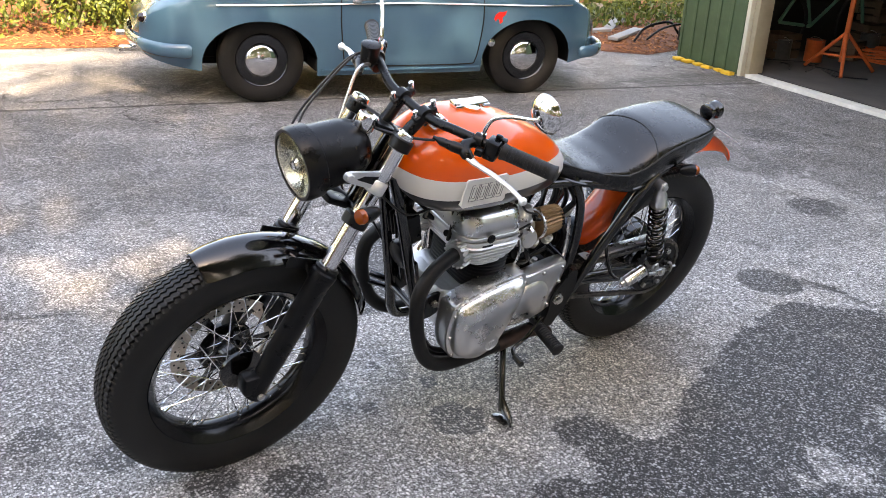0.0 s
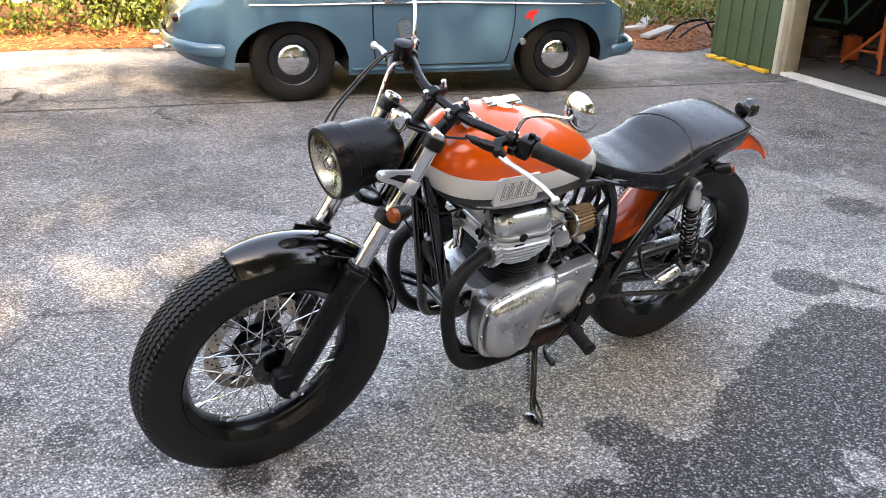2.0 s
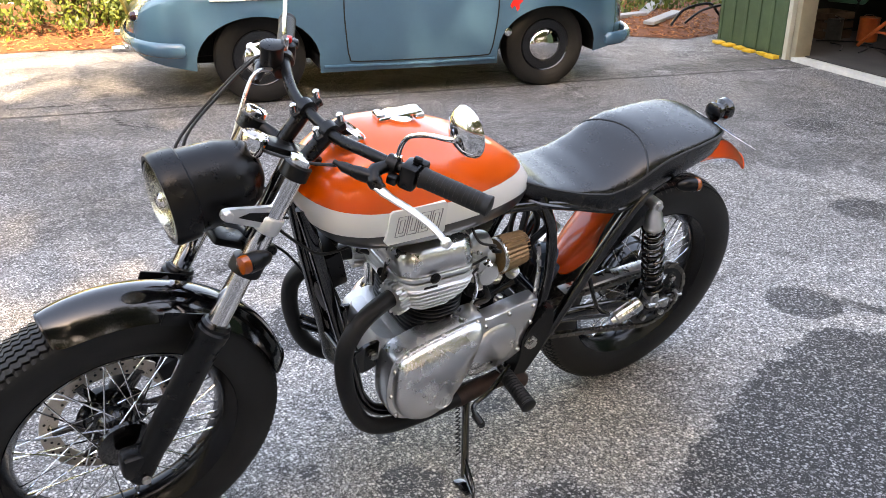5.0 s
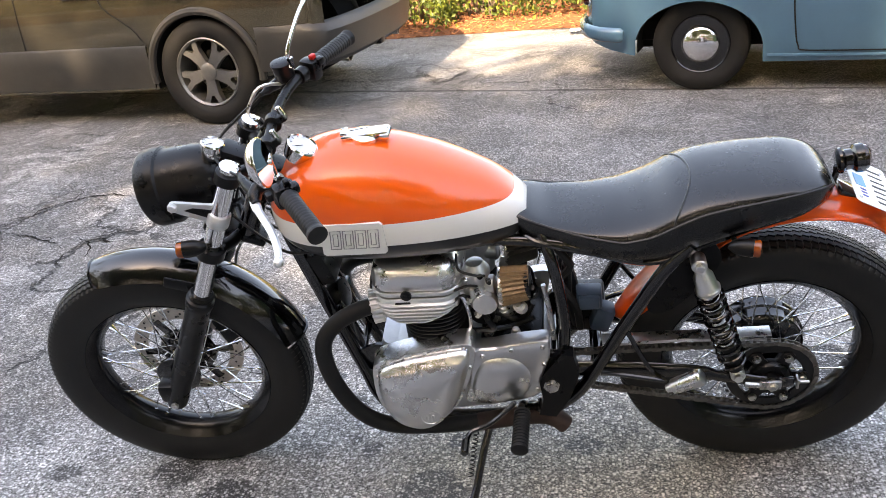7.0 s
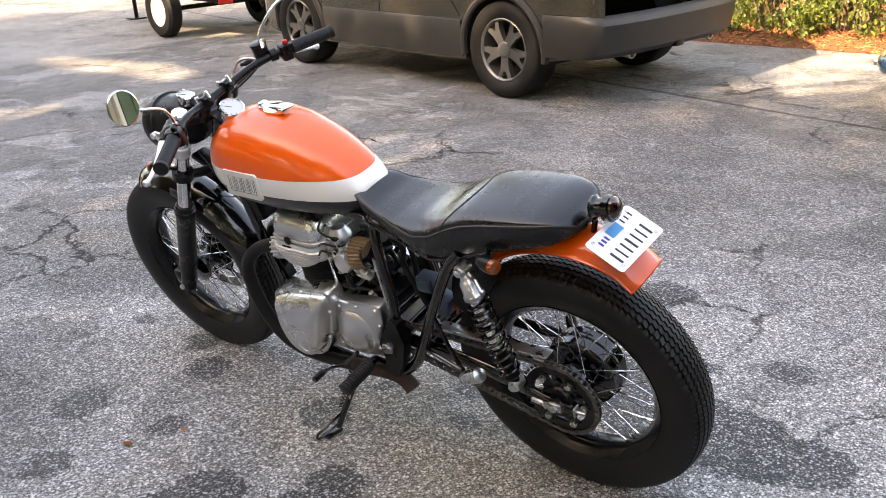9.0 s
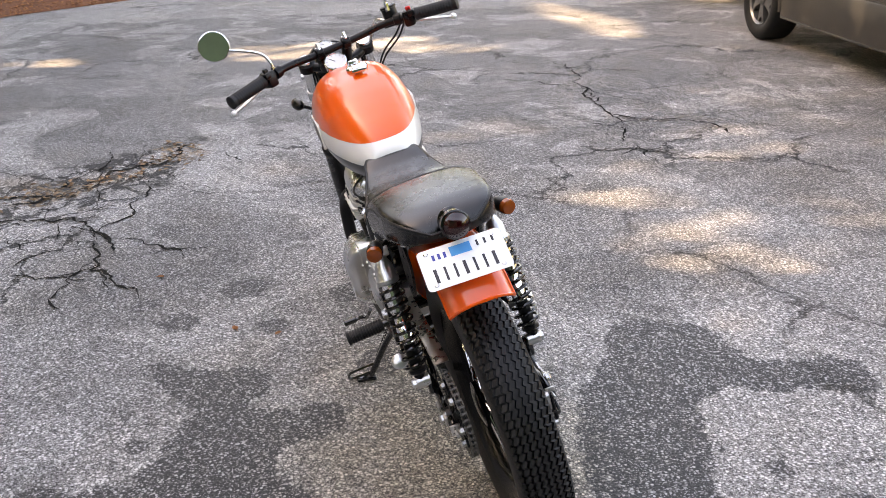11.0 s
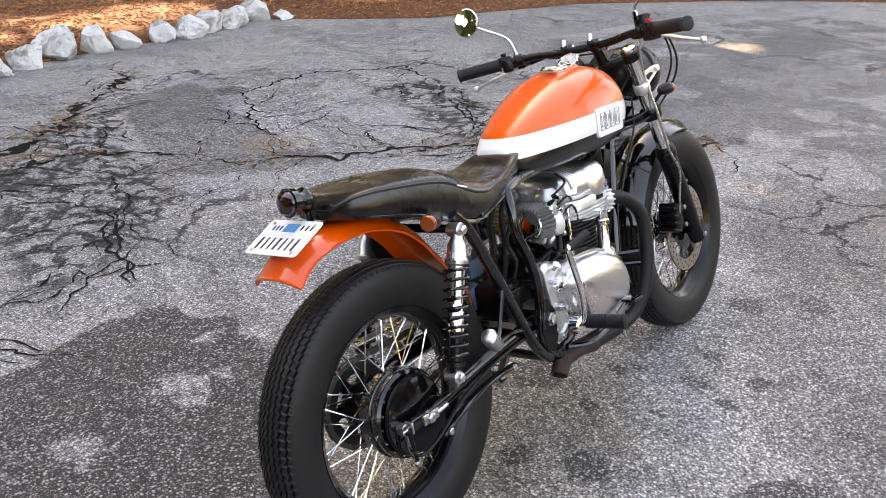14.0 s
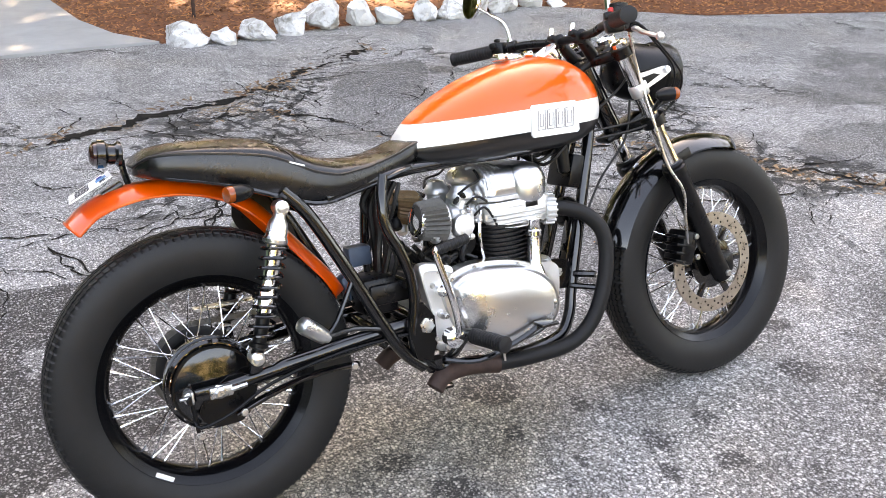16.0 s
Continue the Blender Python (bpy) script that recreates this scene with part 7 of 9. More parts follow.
stand = part("side_stand", bm, BLACK, bike, "black side stand, lowered")
bm = B()
pts = []
for i in range(121):
    f = i / 120
    a = TAU * 14 * f
    c = Vector((0.685, 0.135, 0.262)).lerp(Vector((0.712, 0.215, 0.135)), f) + Vector((0.016, 0, 0))
    pts.append(c + 0.006 * Vector((math.cos(a), 0.4 * math.sin(a), 0.8 * math.sin(a))))
tube(bm, pts, 0.0016, 5)
part("stand_spring", bm, BLACK, stand)
bm = B()
tube(bm, [(-0.06, -0.115, 0.300), (-0.050, -0.133, 0.282), (0.02, -0.137, 0.300), (0.12, -0.134, 0.345), (0.30, -0.120, 0.372), (0.50, -0.118, 0.375)], 0.004, 8, 3)
tube(bm, [(-0.06, -0.118, 0.345), (-0.055, -0.122, 0.270)], 0.005, 8)
bolt(bm, (-0.062, -0.118, 0.345), (0, -1, 0), 0.011, 0.012)
part("brake_rod", bm, SATIN, bike, "thin rear brake rod")
bm = B()
tube(bm, [(0.03, -0.130, 0.292), (0.13, -0.135, 0.326), (0.23, -0.136, 0.342), (0.325, -0.136, 0.340)], 0.013, 10, 3, flat=0.55)
torque = part("torque_arm", bm, BLACK, bike, "flat black torque arm under the swingarm")
for x, z in ((0.045, 0.297), (0.312, 0.340)):
    bm = B()
    bolt(bm, (x, -0.142, z), (0, -1, 0), 0.009, 0.008)
    part("torque_bolt", bm, STEEL, torque)
# battery and fuse boxes behind the engine
bm = B()
box(bm, (0.42, -0.04, 0.475), (0.09, 0.10, 0.09), 0.01)
part("battery_box", bm, SATIN, bike)
bm = B()
box(bm, (0.385, 0.020, 0.490), (0.05, 0.05, 0.07), 0.012, Matrix.Rotation(radians(-18), 4, 'Y'))
part("relay_box", bm, BLUEBOX, bike, "dull blue plastic relay box")
bm = B()
box(bm, (0.415, 0.030, 0.560), (0.060, 0.045, 0.050), 0.006)
box(bm, (0.415, 0.054, 0.563), (0.046, 0.012, 0.036), 0.003)
part("relay_box", bm, BLUEBOX, bike, "dull blue plastic relay box")
for k in range(6):
    y = -0.085 + 0.028 * k
    bm = B()
    tube(bm, [(0.50, y, 0.74), (0.475 - 0.010 * (k % 3), y * 1.05, 0.68), (0.460 + 0.022 * (k % 2), y * 0.8, 0.62), (0.475 - 0.014 * (k % 3), y * 0.9, 0.55), (0.45 - 0.012 * (k % 2), y * 0.5, 0.46)], 0.0055 + 0.002 * (k % 3), 7, 4)
    part("wire", bm, CABLE, bike, "black wiring")
bm = B()
box(bm, (0.44, -0.075, 0.48), (0.10, 0.05, 0.05), 0.006)
part("fuse_box", bm, SATIN, bike)
bm = B()
tube(bm, [(0.518, 0.108, 0.665), (0.506, 0.116, 0.59), (0.500, 0.118, 0.51)], 0.006, 8, 4)
part("breather_pipe", bm, STEEL, bike, "bright breather pipe")
for k in range(5):
    bm = B()
    tube(bm, [(1.05, -0.05 + 0.02 * k, 0.80), (1.00, -0.06 + 0.03 * k, 0.765), (0.94, -0.04 + 0.02 * k, 0.72 + 0.01 * k), (0.90, 0.05 - 0.02 * k, 0.76)], 0.005, 7, 4)
    part("ignition_lead", bm, CABLE, bike)
bm = B()
box(bm, (0.985, 0.02, 0.755), (0.05, 0.06, 0.035), 0.008)
rod(bm, (1.01, -0.035, 0.69), (1.0, -0.035, 0.77), 0.018, 12, 0.003)
part("ignition_coil", bm, SATIN, bike, "black ignition coil under the tank")

# rectifier, horn and cable clip between the front down tubes
bm = B()
box(bm, (1.035, 0, 0.690), (0.040, 0.110, 0.090), 0.006, Matrix.Rotation(radians(16), 4, 'Y'))
rect = part("rectifier", bm, SATIN, bike, "black finned rectifier behind the forks")
for k in range(6):
    bm = B()
    box(bm, (1.062, -0.045 + 0.018 * k, 0.684), (0.018, 0.005, 0.082), 0.001, Matrix.Rotation(radians(16), 4, 'Y'))
    part("rectifier_fin", bm, SATIN, rect)
bm = B()
lathe(bm, [(0.012, -0.03), (0.036, -0.024), (0.042, -0.010), (0.042, 0.004), (0.034, 0.010), (0.010, 0.012)], (1.030, 0.0, 0.575), (0.95, 0, -0.3), 28)
part("horn", bm, SATIN, bike, "round black horn")
for yy in (0.045, -0.045):
    bm = B()
    box(bm, (0.995, yy, 0.515), (0.012, 0.035, 0.14), 0.004, Matrix.Rotation(radians(16), 4, 'Y'))
    part("frame_brace", bm, BLACK, bike)

# ---- vehicles ----
CARBLUE = principled("car_blue_paint", (0.050, 0.124, 0.182), 0.16, 0.0, coat=1.0, vary=0.05, scale=3)
SUVGREY = principled("suv_bronze_paint", (0.075, 0.063, 0.040), 0.25, 0.6, coat=1.0, vary=0.06, scale=3)
CLADDING = principled("grey_cladding", (0.034, 0.032, 0.029), 0.45, spec=0.35, vary=0.12, scale=8, bump=0.1, bump_scale=400)
CARGLASS = principled("car_glass", (0.02, 0.025, 0.025), 0.03, 0.0, coat=1.0)
WELL = principled("wheel_well", (0.003, 0.003, 0.003), 0.9)
CARTYRE = principled("car_tyre", (0.010, 0.0095, 0.009), 0.7, spec=0.3, vary=0.2, scale=10, bump=0.1, bump_scale=200)
RIMGREY = principled("alloy_grey", (0.16, 0.157, 0.15), 0.36, 0.7, vary=0.12, scale=12)
TRIM = principled("bright_trim", (0.75, 0.75, 0.73), 0.18, 1.0)
GOLD = principled("brass_plate", (0.45, 0.33, 0.08), 0.4, 0.6)


def car_wheel(parent, at, side, R, W, kind):
    """side: +1 faces +y."""
    at = Vector(at)
    ax = Vector((0, side, 0))
    bm = B()
    rr = R * (0.62 if kind == "steel" else 0.655)
    lathe(bm, [(rr, -W / 2), (R * 0.93, -W / 2), (R * 0.985, -W * 0.42), (R, -W * 0.3), (R, W * 0.3), (R * 0.985, W * 0.42), (R * 0.93, W / 2), (R * 0.8, W * 0.53), (rr + 0.01, W * 0.47), (rr - 0.005, W * 0.40), (rr - 0.005, -W / 2)], at, ax, 64, False)
    wh = part("wheel", bm, CARTYRE, parent, "black road tyre")
    if kind == "steel":
        bm = B()
        lathe(bm, [(rr, W * 0.42), (rr - 0.006, W * 0.46), (rr - 0.018, W * 0.40), (rr - 0.03, W * 0.22), (rr - 0.055, W * 0.16), (0.10, W * 0.26), (0.05, W * 0.26)], at, ax, 48)
        part("rim", bm, BLACK, wh, "gloss black steel rim")
        bm = B()
        lathe(bm, [(0.128, W * 0.20), (0.130, W * 0.30), (0.122, W * 0.43), (0.093, W * 0.55), (0.050, W * 0.62), (0.001, W * 0.64)], at, ax, 48)
        part("hubcap", bm, CHROME, wh, "chrome dome hubcap")
    else:
        bm = B()
        lathe(bm, [(rr, W * 0.44), (rr - 0.008, W * 0.46), (rr - 0.022, W * 0.40), (rr - 0.03, 0), (rr - 0.03, -W * 0.4), (rr, -W * 0.45)], at, ax, 56, False)
        part("rim", bm, RIMGREY, wh, "dark grey alloy rim")
        for i in range(5):
            bm = B()
            P = [(0.0, -0.040), (0.08, -0.036), (0.15, -0.046), (rr - 0.015, -0.082), (rr - 0.015, -0.040), (0.17, -0.010), (0.17, 0.010), (rr - 0.015, 0.040), (rr - 0.015, 0.082), (0.15, 0.046), (0.08, 0.036), (0.0, 0.040)]
            bridge(bm, [[at + Vector((a, side * (W * 0.30 + hh - 0.03 * (1 - abs(a) / rr) * 0), b)) for a, b in P] for hh in (-0.03, 0.018)])
            bm.transform(Matrix.Translation(at) @ Matrix.Rotation(TAU * i / 5 + 0.3, 4, 'Y') @ Matrix.Translation(-at))
            part("wheel_spoke", bm, RIMGREY, wh)
        bm = B()
        lathe(bm, [(0.062, W * 0.2), (0.062, W * 0.40), (0.05, W * 0.43), (0.03, W * 0.44)], at, ax, 24)
        part("centre_cap", bm, RIMGREY, wh)
        bm = B()
        lathe(bm, [(0.14, -0.01), (0.14, 0.005)], at, ax, 32)
        part("brake_rotor", bm, WELL, wh)
    return wh


def shell(parent, stations, arches, z_low, section, mat, name="body", label=""):
    """A car body: one cross-section per station, the lower edge lifted over the wheels."""
    bm = B()
    rings = []
    for x in stations:
        z0 = z_low(x)
        for cx, r, cz, rz in arches:
            d = abs(x - cx)
            if d < r:
                z0 = max(z0, cz + rz * math.sqrt(1 - (d / r) ** 2))
        half = section(x, z0)
        rings.append([Vector((x, y, z)) for y, z in half] + [Vector((x, -y, z)) for y, z in reversed(half[:-1])])
    bridge(bm, rings, False)
    return part(name, bm, mat, parent, label, smooth=40)


def stations(a, b, step, arches):
    s = set(np.arange(a, b + 1e-6, step).round(4))
    for cx, r, _, _ in arches:
        for k in range(25):
            s.add(round(cx - r * math.cos(math.pi * k / 24), 4))
        s.add(round(cx - r - 0.0015, 4))
        s.add(round(cx + r + 0.0015, 4))
    return sorted(s)


# vintage sports car; its right side faces the motorcycle
car = thing("sports_car", pose(-1.468, -3.689, 0, 0, 0, 164.4) @ pose(0, 0.66, 0), "blue vintage sports coupe with chrome hubcaps, parked on the driveway", "car")
CX = [-1.882, -1.848, -1.779, -1.65, -1.478, -1.263, -1.0, -0.6, -0.2, 0.3, 0.7, 1.0, 1.242, 1.45, 1.63, 1.76, 1.825, 1.85]
CW = [0.30, 0.44, 0.58, 0.70, 0.77, 0.815, 0.83, 0.82, 0.81, 0.81, 0.82, 0.825, 0.80, 0.745, 0.65, 0.50, 0.34, 0.20]
CT = [0.50, 0.60, 0.70, 0.79, 0.88, 0.96, 1.00, 1.02, 1.02, 1.00, 0.96, 0.91, 0.85, 0.79, 0.71, 0.61, 0.52, 0.46]
CB = [0.46, 0.54, 0.60, 0.67, 0.73, 0.78, 0.81, 0.82, 0.82, 0.81, 0.80, 0.80, 0.78, 0.72, 0.64, 0.55, 0.48, 0.43]
CLOW = [0.40, 0.34, 0.30, 0.27, 0.24, 0.22, 0.20, 0.195, 0.195, 0.195, 0.20, 0.21, 0.22, 0.24, 0.26, 0.30, 0.36, 0.40]
ARC = [(-1.050, 0.405, 0.285, 0.305), (1.035, 0.395, 0.285, 0.310)]


def car_section(x, z0):
    w, zt, zb = lerp(CX, CW, x), lerp(CX, CT, x), lerp(CX, CB, x)
    out = []
    lo = lerp(CX, CLOW, x)
    for k in range(9):
        f = k / 8
        z = z0 + (zb - z0) * f
        g = (z - lo) / max(zb - lo, 0.01)
        out.append((w * (0.93 + 0.07 * math.sin(min(g, 1) * math.pi * 0.62 + 0.35)), z))
    y0 = out[-1][0]
    for k in range(1, 13):
        a = (math.pi / 2) * k / 12
        out.append((y0 * math.cos(a) ** 0.85 if k < 12 else 0.0, zb + (zt - zb) * math.sin(a) ** 1.25))
    return out


shell(car, stations(-1.882, 1.85, 0.04, ARC), ARC, lambda x: lerp(CX, CLOW, x), car_section, CARBLUE, "body", "blue rounded body")
# cabin
bm = B()
rings = []
RX = [-1.45, -1.2, -0.9, -0.5, -0.1, 0.25, 0.5, 0.72]
RZ = [0.92, 1.05, 1.17, 1.27, 1.31, 1.28, 1.18, 1.00]
for i in range(30):
    x = RX[0] + (RX[-1] - RX[0]) * i / 29
    zt = lerp(RX, RZ, x)
    zb = 0.80
    w0, w1 = 0.72, 0.56 if x > -1.2 else 0.5
    half = []
    for k in range(14):
        a = (math.pi / 2) * k / 13
        half.append((w0 * math.cos(a) ** 0.55 if k < 13 else 0.0, zb + (zt - zb) * math.sin(a) ** 0.85))
    rings.append([Vector((x, y, z)) for y, z in half] + [Vector((x, -y, z)) for y, z in reversed(half[:-1])])
bridge(bm, rings, False)
part("roof", bm, CARBLUE, car, "blue curved roof")
for sd in (1, -1):
    for pts in ([(-0.38, 0.90), (0.50, 0.90), (0.28, 1.16), (-0.36, 1.20)], [(-1.0, 0.92), (-0.44, 0.90), (-0.42, 1.19), (-0.75, 1.14)]):
        bm = B()
        rings = []
        P = [Vector((a, 0, b)) for a, b in pts]
        ring = [Vector((p.x, sd * (0.732 - 0.52 * max(0, p.z - 0.88) ** 1.3), p.z)) for p in P]
        bridge(bm, [ring, [p - Vector((0, 0.05 * sd, 0)) for p in ring]])
        part("side_window", bm, CARGLASS, car, "dark side glass")
for pts in ([(0.74, 0.55, 0.985), (0.74, -0.55, 0.985), (0.42, -0.44, 1.235), (0.42, 0.44, 1.235)], [(-1.36, 0.42, 0.985), (-1.36, -0.42, 0.985), (-0.98, -0.40, 1.165), (-0.98, 0.40, 1.165)]):
    bm = B()
    c = sum((Vector(p) for p in pts), Vector()) / 4
    n = Vector((1 if c.x > 0 else -1, 0, 0.8)).normalized()
    bridge(bm, [[Vector(p) + n * o for p in pts] for o in (0.012, -0.03)])
    part("windscreen", bm, CARGLASS, car)
for sx in (1, -1):
    for sd in (1, -1):
        car_wheel(car, (1.035 * sx, 0.655 * sd, 0.304), sd, 0.306, 0.165, "steel")
        bm = B()
        lathe(bm, [(0.412, -0.20), (0.412, 0.03)], (1.04 * sx, 0.66 * sd, 0.285), (0, sd, 0), 40, False)
        lathe(bm, [(0.412, -0.20), (0.001, -0.20)], (1.04 * sx, 0.66 * sd, 0.285), (0, sd, 0), 40)
        part("wheel_well", keep_above(bm, 0.24), WELL, car)
bm = B()
box(bm, (0, 0, 0.26), (1.3, 1.46, 0.10), 0.02)
box(bm, (-1.55, 0, 0.36), (0.45, 1.0, 0.14), 0.02)
box(bm, (1.50, 0, 0.38), (0.4, 0.9, 0.14), 0.02)
part("underbody", bm, WELL, car)
# bumpers
for sx, q in ((-1, 0.82), (1, 0.76)):
    bm = B()
    pts = [(1.60, 0.80, 0.385), (1.80, 0.755, 0.39), (1.96, 0.62, 0.40), (2.05, 0.36, 0.405), (2.075, 0, 0.405)]
    pts = [(sx * (1.035 + (a - 1.035) * q + 0.02), b, c - (0.05 if sx > 0 else 0.0)) for a, b, c in pts]
    pts = pts + [(a, -b, c) for a, b, c in reversed(pts[:-1])]
    P = curve(pts, 5)
    rings = []
    for i, q in enumerate(P):
        tg = (P[min(i + 1, len(P) - 1)] - P[max(i - 1, 0)]).normalized()
        nrm = Vector((tg.y, -tg.x, 0))
        if nrm.dot(Vector((q.x, q.y, 0))) < 0:
            nrm = -nrm
        e = 0.6 if i in (0, len(P) - 1) else 1.0
        rings.append([q + nrm * 0.028 * math.cos(a) * e + Vector((0, 0, 0.048 * math.sin(a) * e)) for a in [TAU * k / 12 for k in range(12)]])
    bridge(bm, rings)
    part("bumper", bm, CARBLUE, car, "blue painted wraparound bumper")
for sd in (1, -1):
    # waist moulding, door shut lines, handle
    def on_side(x, z):
        zb, lo = lerp(CX, CB, x), lerp(CX, CLOW, x)
        g = (z - lo) / (zb - lo)
        return Vector((x, sd * (lerp(CX, CW, x) * (0.93 + 0.07 * math.sin(min(g, 1) * math.pi * 0.62 + 0.35)) + 0.002), z))
    bm = B()
    tube(bm, [on_side(-1.34 + 2.75 * k / 24, 0.715 - 0.02 * abs(k / 12 - 1)) for k in range(25)], 0.011, 8, flat=0.7)
    part("side_moulding", bm, TRIM, car, "bright waist moulding")
    bm = B()
    shut = [on_side(-0.47, 0.80), on_side(-0.475, 0.60), on_side(-0.46, 0.40), on_side(-0.44, 0.29), on_side(-0.38, 0.262), on_side(0.1, 0.258), on_side(0.52, 0.262), on_side(0.585, 0.29), on_side(0.61, 0.42), on_side(0.63, 0.60), on_side(0.625, 0.79)]
    tube(bm, shut, 0.0045, 6, 3)
    part("door_gap", bm, WELL, car, "dark door shut line")
    bm = B()
    p = on_side(-0.36, 0.735)
    box(bm, p + Vector((0, 0.006 * sd, 0)), (0.07, 0.02, 0.035), 0.006)
    tube(bm, [p + Vector((-0.02, 0.012 * sd, 0)), p + Vector((0.0, 0.03 * sd, 0.004)), p + Vector((0.15, 0.032 * sd, 0.012))], 0.009, 8, 3)
    part("door_handle", bm, CHROME, car, "chrome door handle")
    bm = B()
    for z, r in ((0.262, 0.012),):
        tube(bm, [on_side(-0.62, 0.235), on_side(0.0, 0.228), on_side(0.62, 0.235)], 0.012, 8, 6)
    part("sill", bm, CARBLUE, car)
    bm = B()
    p = Vector((-1.80, 0.50 * sd, 0.575))
    lathe(bm, [(0.040, -0.02), (0.040, 0.012), (0.034, 0.02)], p, (-1, 0.45 * sd, 0.1), 24)
    tl = part("tail_light", bm, CHROME, car)
    bm = B()
    lathe(bm, [(0.033, 0.012), (0.030, 0.04), (0.015, 0.052)], p, (-1, 0.45 * sd, 0.1), 20)
    part("lens", bm, REDLENS, tl)
    bm = B()
    p = Vector((1.54, 0.54 * sd, 0.66))
    lathe(bm, [(0.10, -0.05), (0.10, 0.012), (0.092, 0.03), (0.05, 0.045), (0.001, 0.05)], p, (1, 0.2 * sd, 0.18), 28)
    part("headlight", bm, CHROME, car)
    bm = B()
    p = Vector((1.72, 0.48 * sd, 0.52))
    box(bm, p + Vector((-0.16, 0.16 * sd, 0.08)), (0.06, 0.02, 0.02), 0.006)
    part("parking_light", bm, TRIM, car)
    bm = B()
    tube(bm, [(-1.65, 0.34 * sd, 0.34), (-1.90, 0.36 * sd, 0.345), (-1.985, 0.37 * sd, 0.345)], 0.024, 14, caps=False)
    part("tailpipe", bm, TRIM, car, "flat chrome tailpipe")
# red sticker and round emblem on the near wing
bm = B()
P = [(0.762 + (a - 0.762) * 0.8, 0.615 + (b - 0.615) * 0.8) for a, b in [(0.70, 0.60), (0.72, 0.64), (0.755, 0.665), (0.79, 0.66), (0.83, 0.675), (0.815, 0.635), (0.785, 0.61), (0.79, 0.575), (0.765, 0.55), (0.755, 0.59), (0.735, 0.60), (0.72, 0.575)]]
ring = [Vector((a, -(lerp(CX, CW, a) + 0.003), b)) for a, b in P]
bridge(bm, [ring, [q + Vector((0, 0.006, 0)) for q in ring]])
part("sticker", bm, REDPAINT, car, "small red sticker")
bm = B()
lathe(bm, [(0.028, -0.004), (0.028, 0.004), (0.022, 0.006)], (0.70, -0.829, 0.425), (0, -1, 0), 20)
part("emblem", bm, TRIM, car)
bm = B()
box(bm, (-1.89, 0.0, 0.62), (0.02, 0.34, 0.16), 0.004, Matrix.Rotation(radians(-18), 4, 'Y'))
part("rear_plate", bm, GOLD, car, "yellow rear plate")
# grey sport utility vehicle; its left side faces the motorcycle
suv = thing("suv", pose(4.22, -4.22, 0, 0, 0, -10.27) @ pose(0, -0.80, 0), "dark bronze-grey sport utility vehicle with five-spoke alloy wheels", "car")
UX = [-2.27, -2.22, -2.10, -1.80, -1.30, -0.6, 0.4, 1.2, 1.7, 2.05, 2.25, 2.33]
UW = [0.80, 0.86, 0.90, 0.925, 0.93, 0.93, 0.93, 0.925, 0.91, 0.86, 0.76, 0.62]
UB = [1.00, 1.03, 1.05, 1.06, 1.05, 1.03, 1.02, 1.01, 0.98, 0.92, 0.82, 0.72]
ULOW = [0.50, 0.40, 0.36, 0.32, 0.27, 0.25, 0.25, 0.25, 0.26, 0.30, 0.34, 0.40]
UARC = [(-1.385, 0.415, 0.365, 0.415), (1.385, 0.415, 0.365, 0.415)]


def suv_section(x, z0):
    w, zb = lerp(UX, UW, x), lerp(UX, UB, x)
    zt = lerp([-2.27, -2.2, -2.0, -1.6, -0.8, 0.2, 0.6, 1.15, 1.6, 2.0, 2.25, 2.33], [1.02, 1.16, 1.45, 1.66, 1.73, 1.72, 1.62, 1.10, 1.06, 0.98, 0.86, 0.74], x)
    out = []
    for k in range(9):
        f = k / 8
        z = z0 + (zb - z0) * f
        g = (z - 0.3) / 0.75
        out.append((w * (0.965 + 0.035 * math.sin(max(0, min(g, 1)) * math.pi * 0.75 + 0.25)), z))
    y0 = out[-1][0]
    roof = zt > zb + 0.25
    for k in range(1, 13):
        a = (math.pi / 2) * k / 12
        if roof:
            out.append((y0 * (1 - 0.20 * min(1, k / 7)) if k < 8 else y0 * 0.80 * math.cos((k - 7) / 5 * math.pi / 2) ** 0.6 if k < 12 else 0.0, zb + (zt - zb) * (min(1, k / 8) * 0.93 + 0.07 * max(0, math.sin((k - 7) / 5 * math.pi / 2)))))
        else:
            out.append((y0 * math.cos(a) ** 0.6 if k < 12 else 0.0, zb + (zt - zb) * math.sin(a)))
    return out


shell(suv, stations(-2.27, 2.33, 0.05, UARC), UARC, lambda x: lerp(UX, ULOW, x), suv_section, SUVGREY, "body", "bronze-grey painted body")


def suv_side(x, z, sd, o=0.0):
    g = (z - 0.3) / 0.75
    return Vector((x, sd * (lerp(UX, UW, x) * (0.965 + 0.035 * math.sin(max(0, min(g, 1)) * math.pi * 0.75 + 0.25)) + o), z))


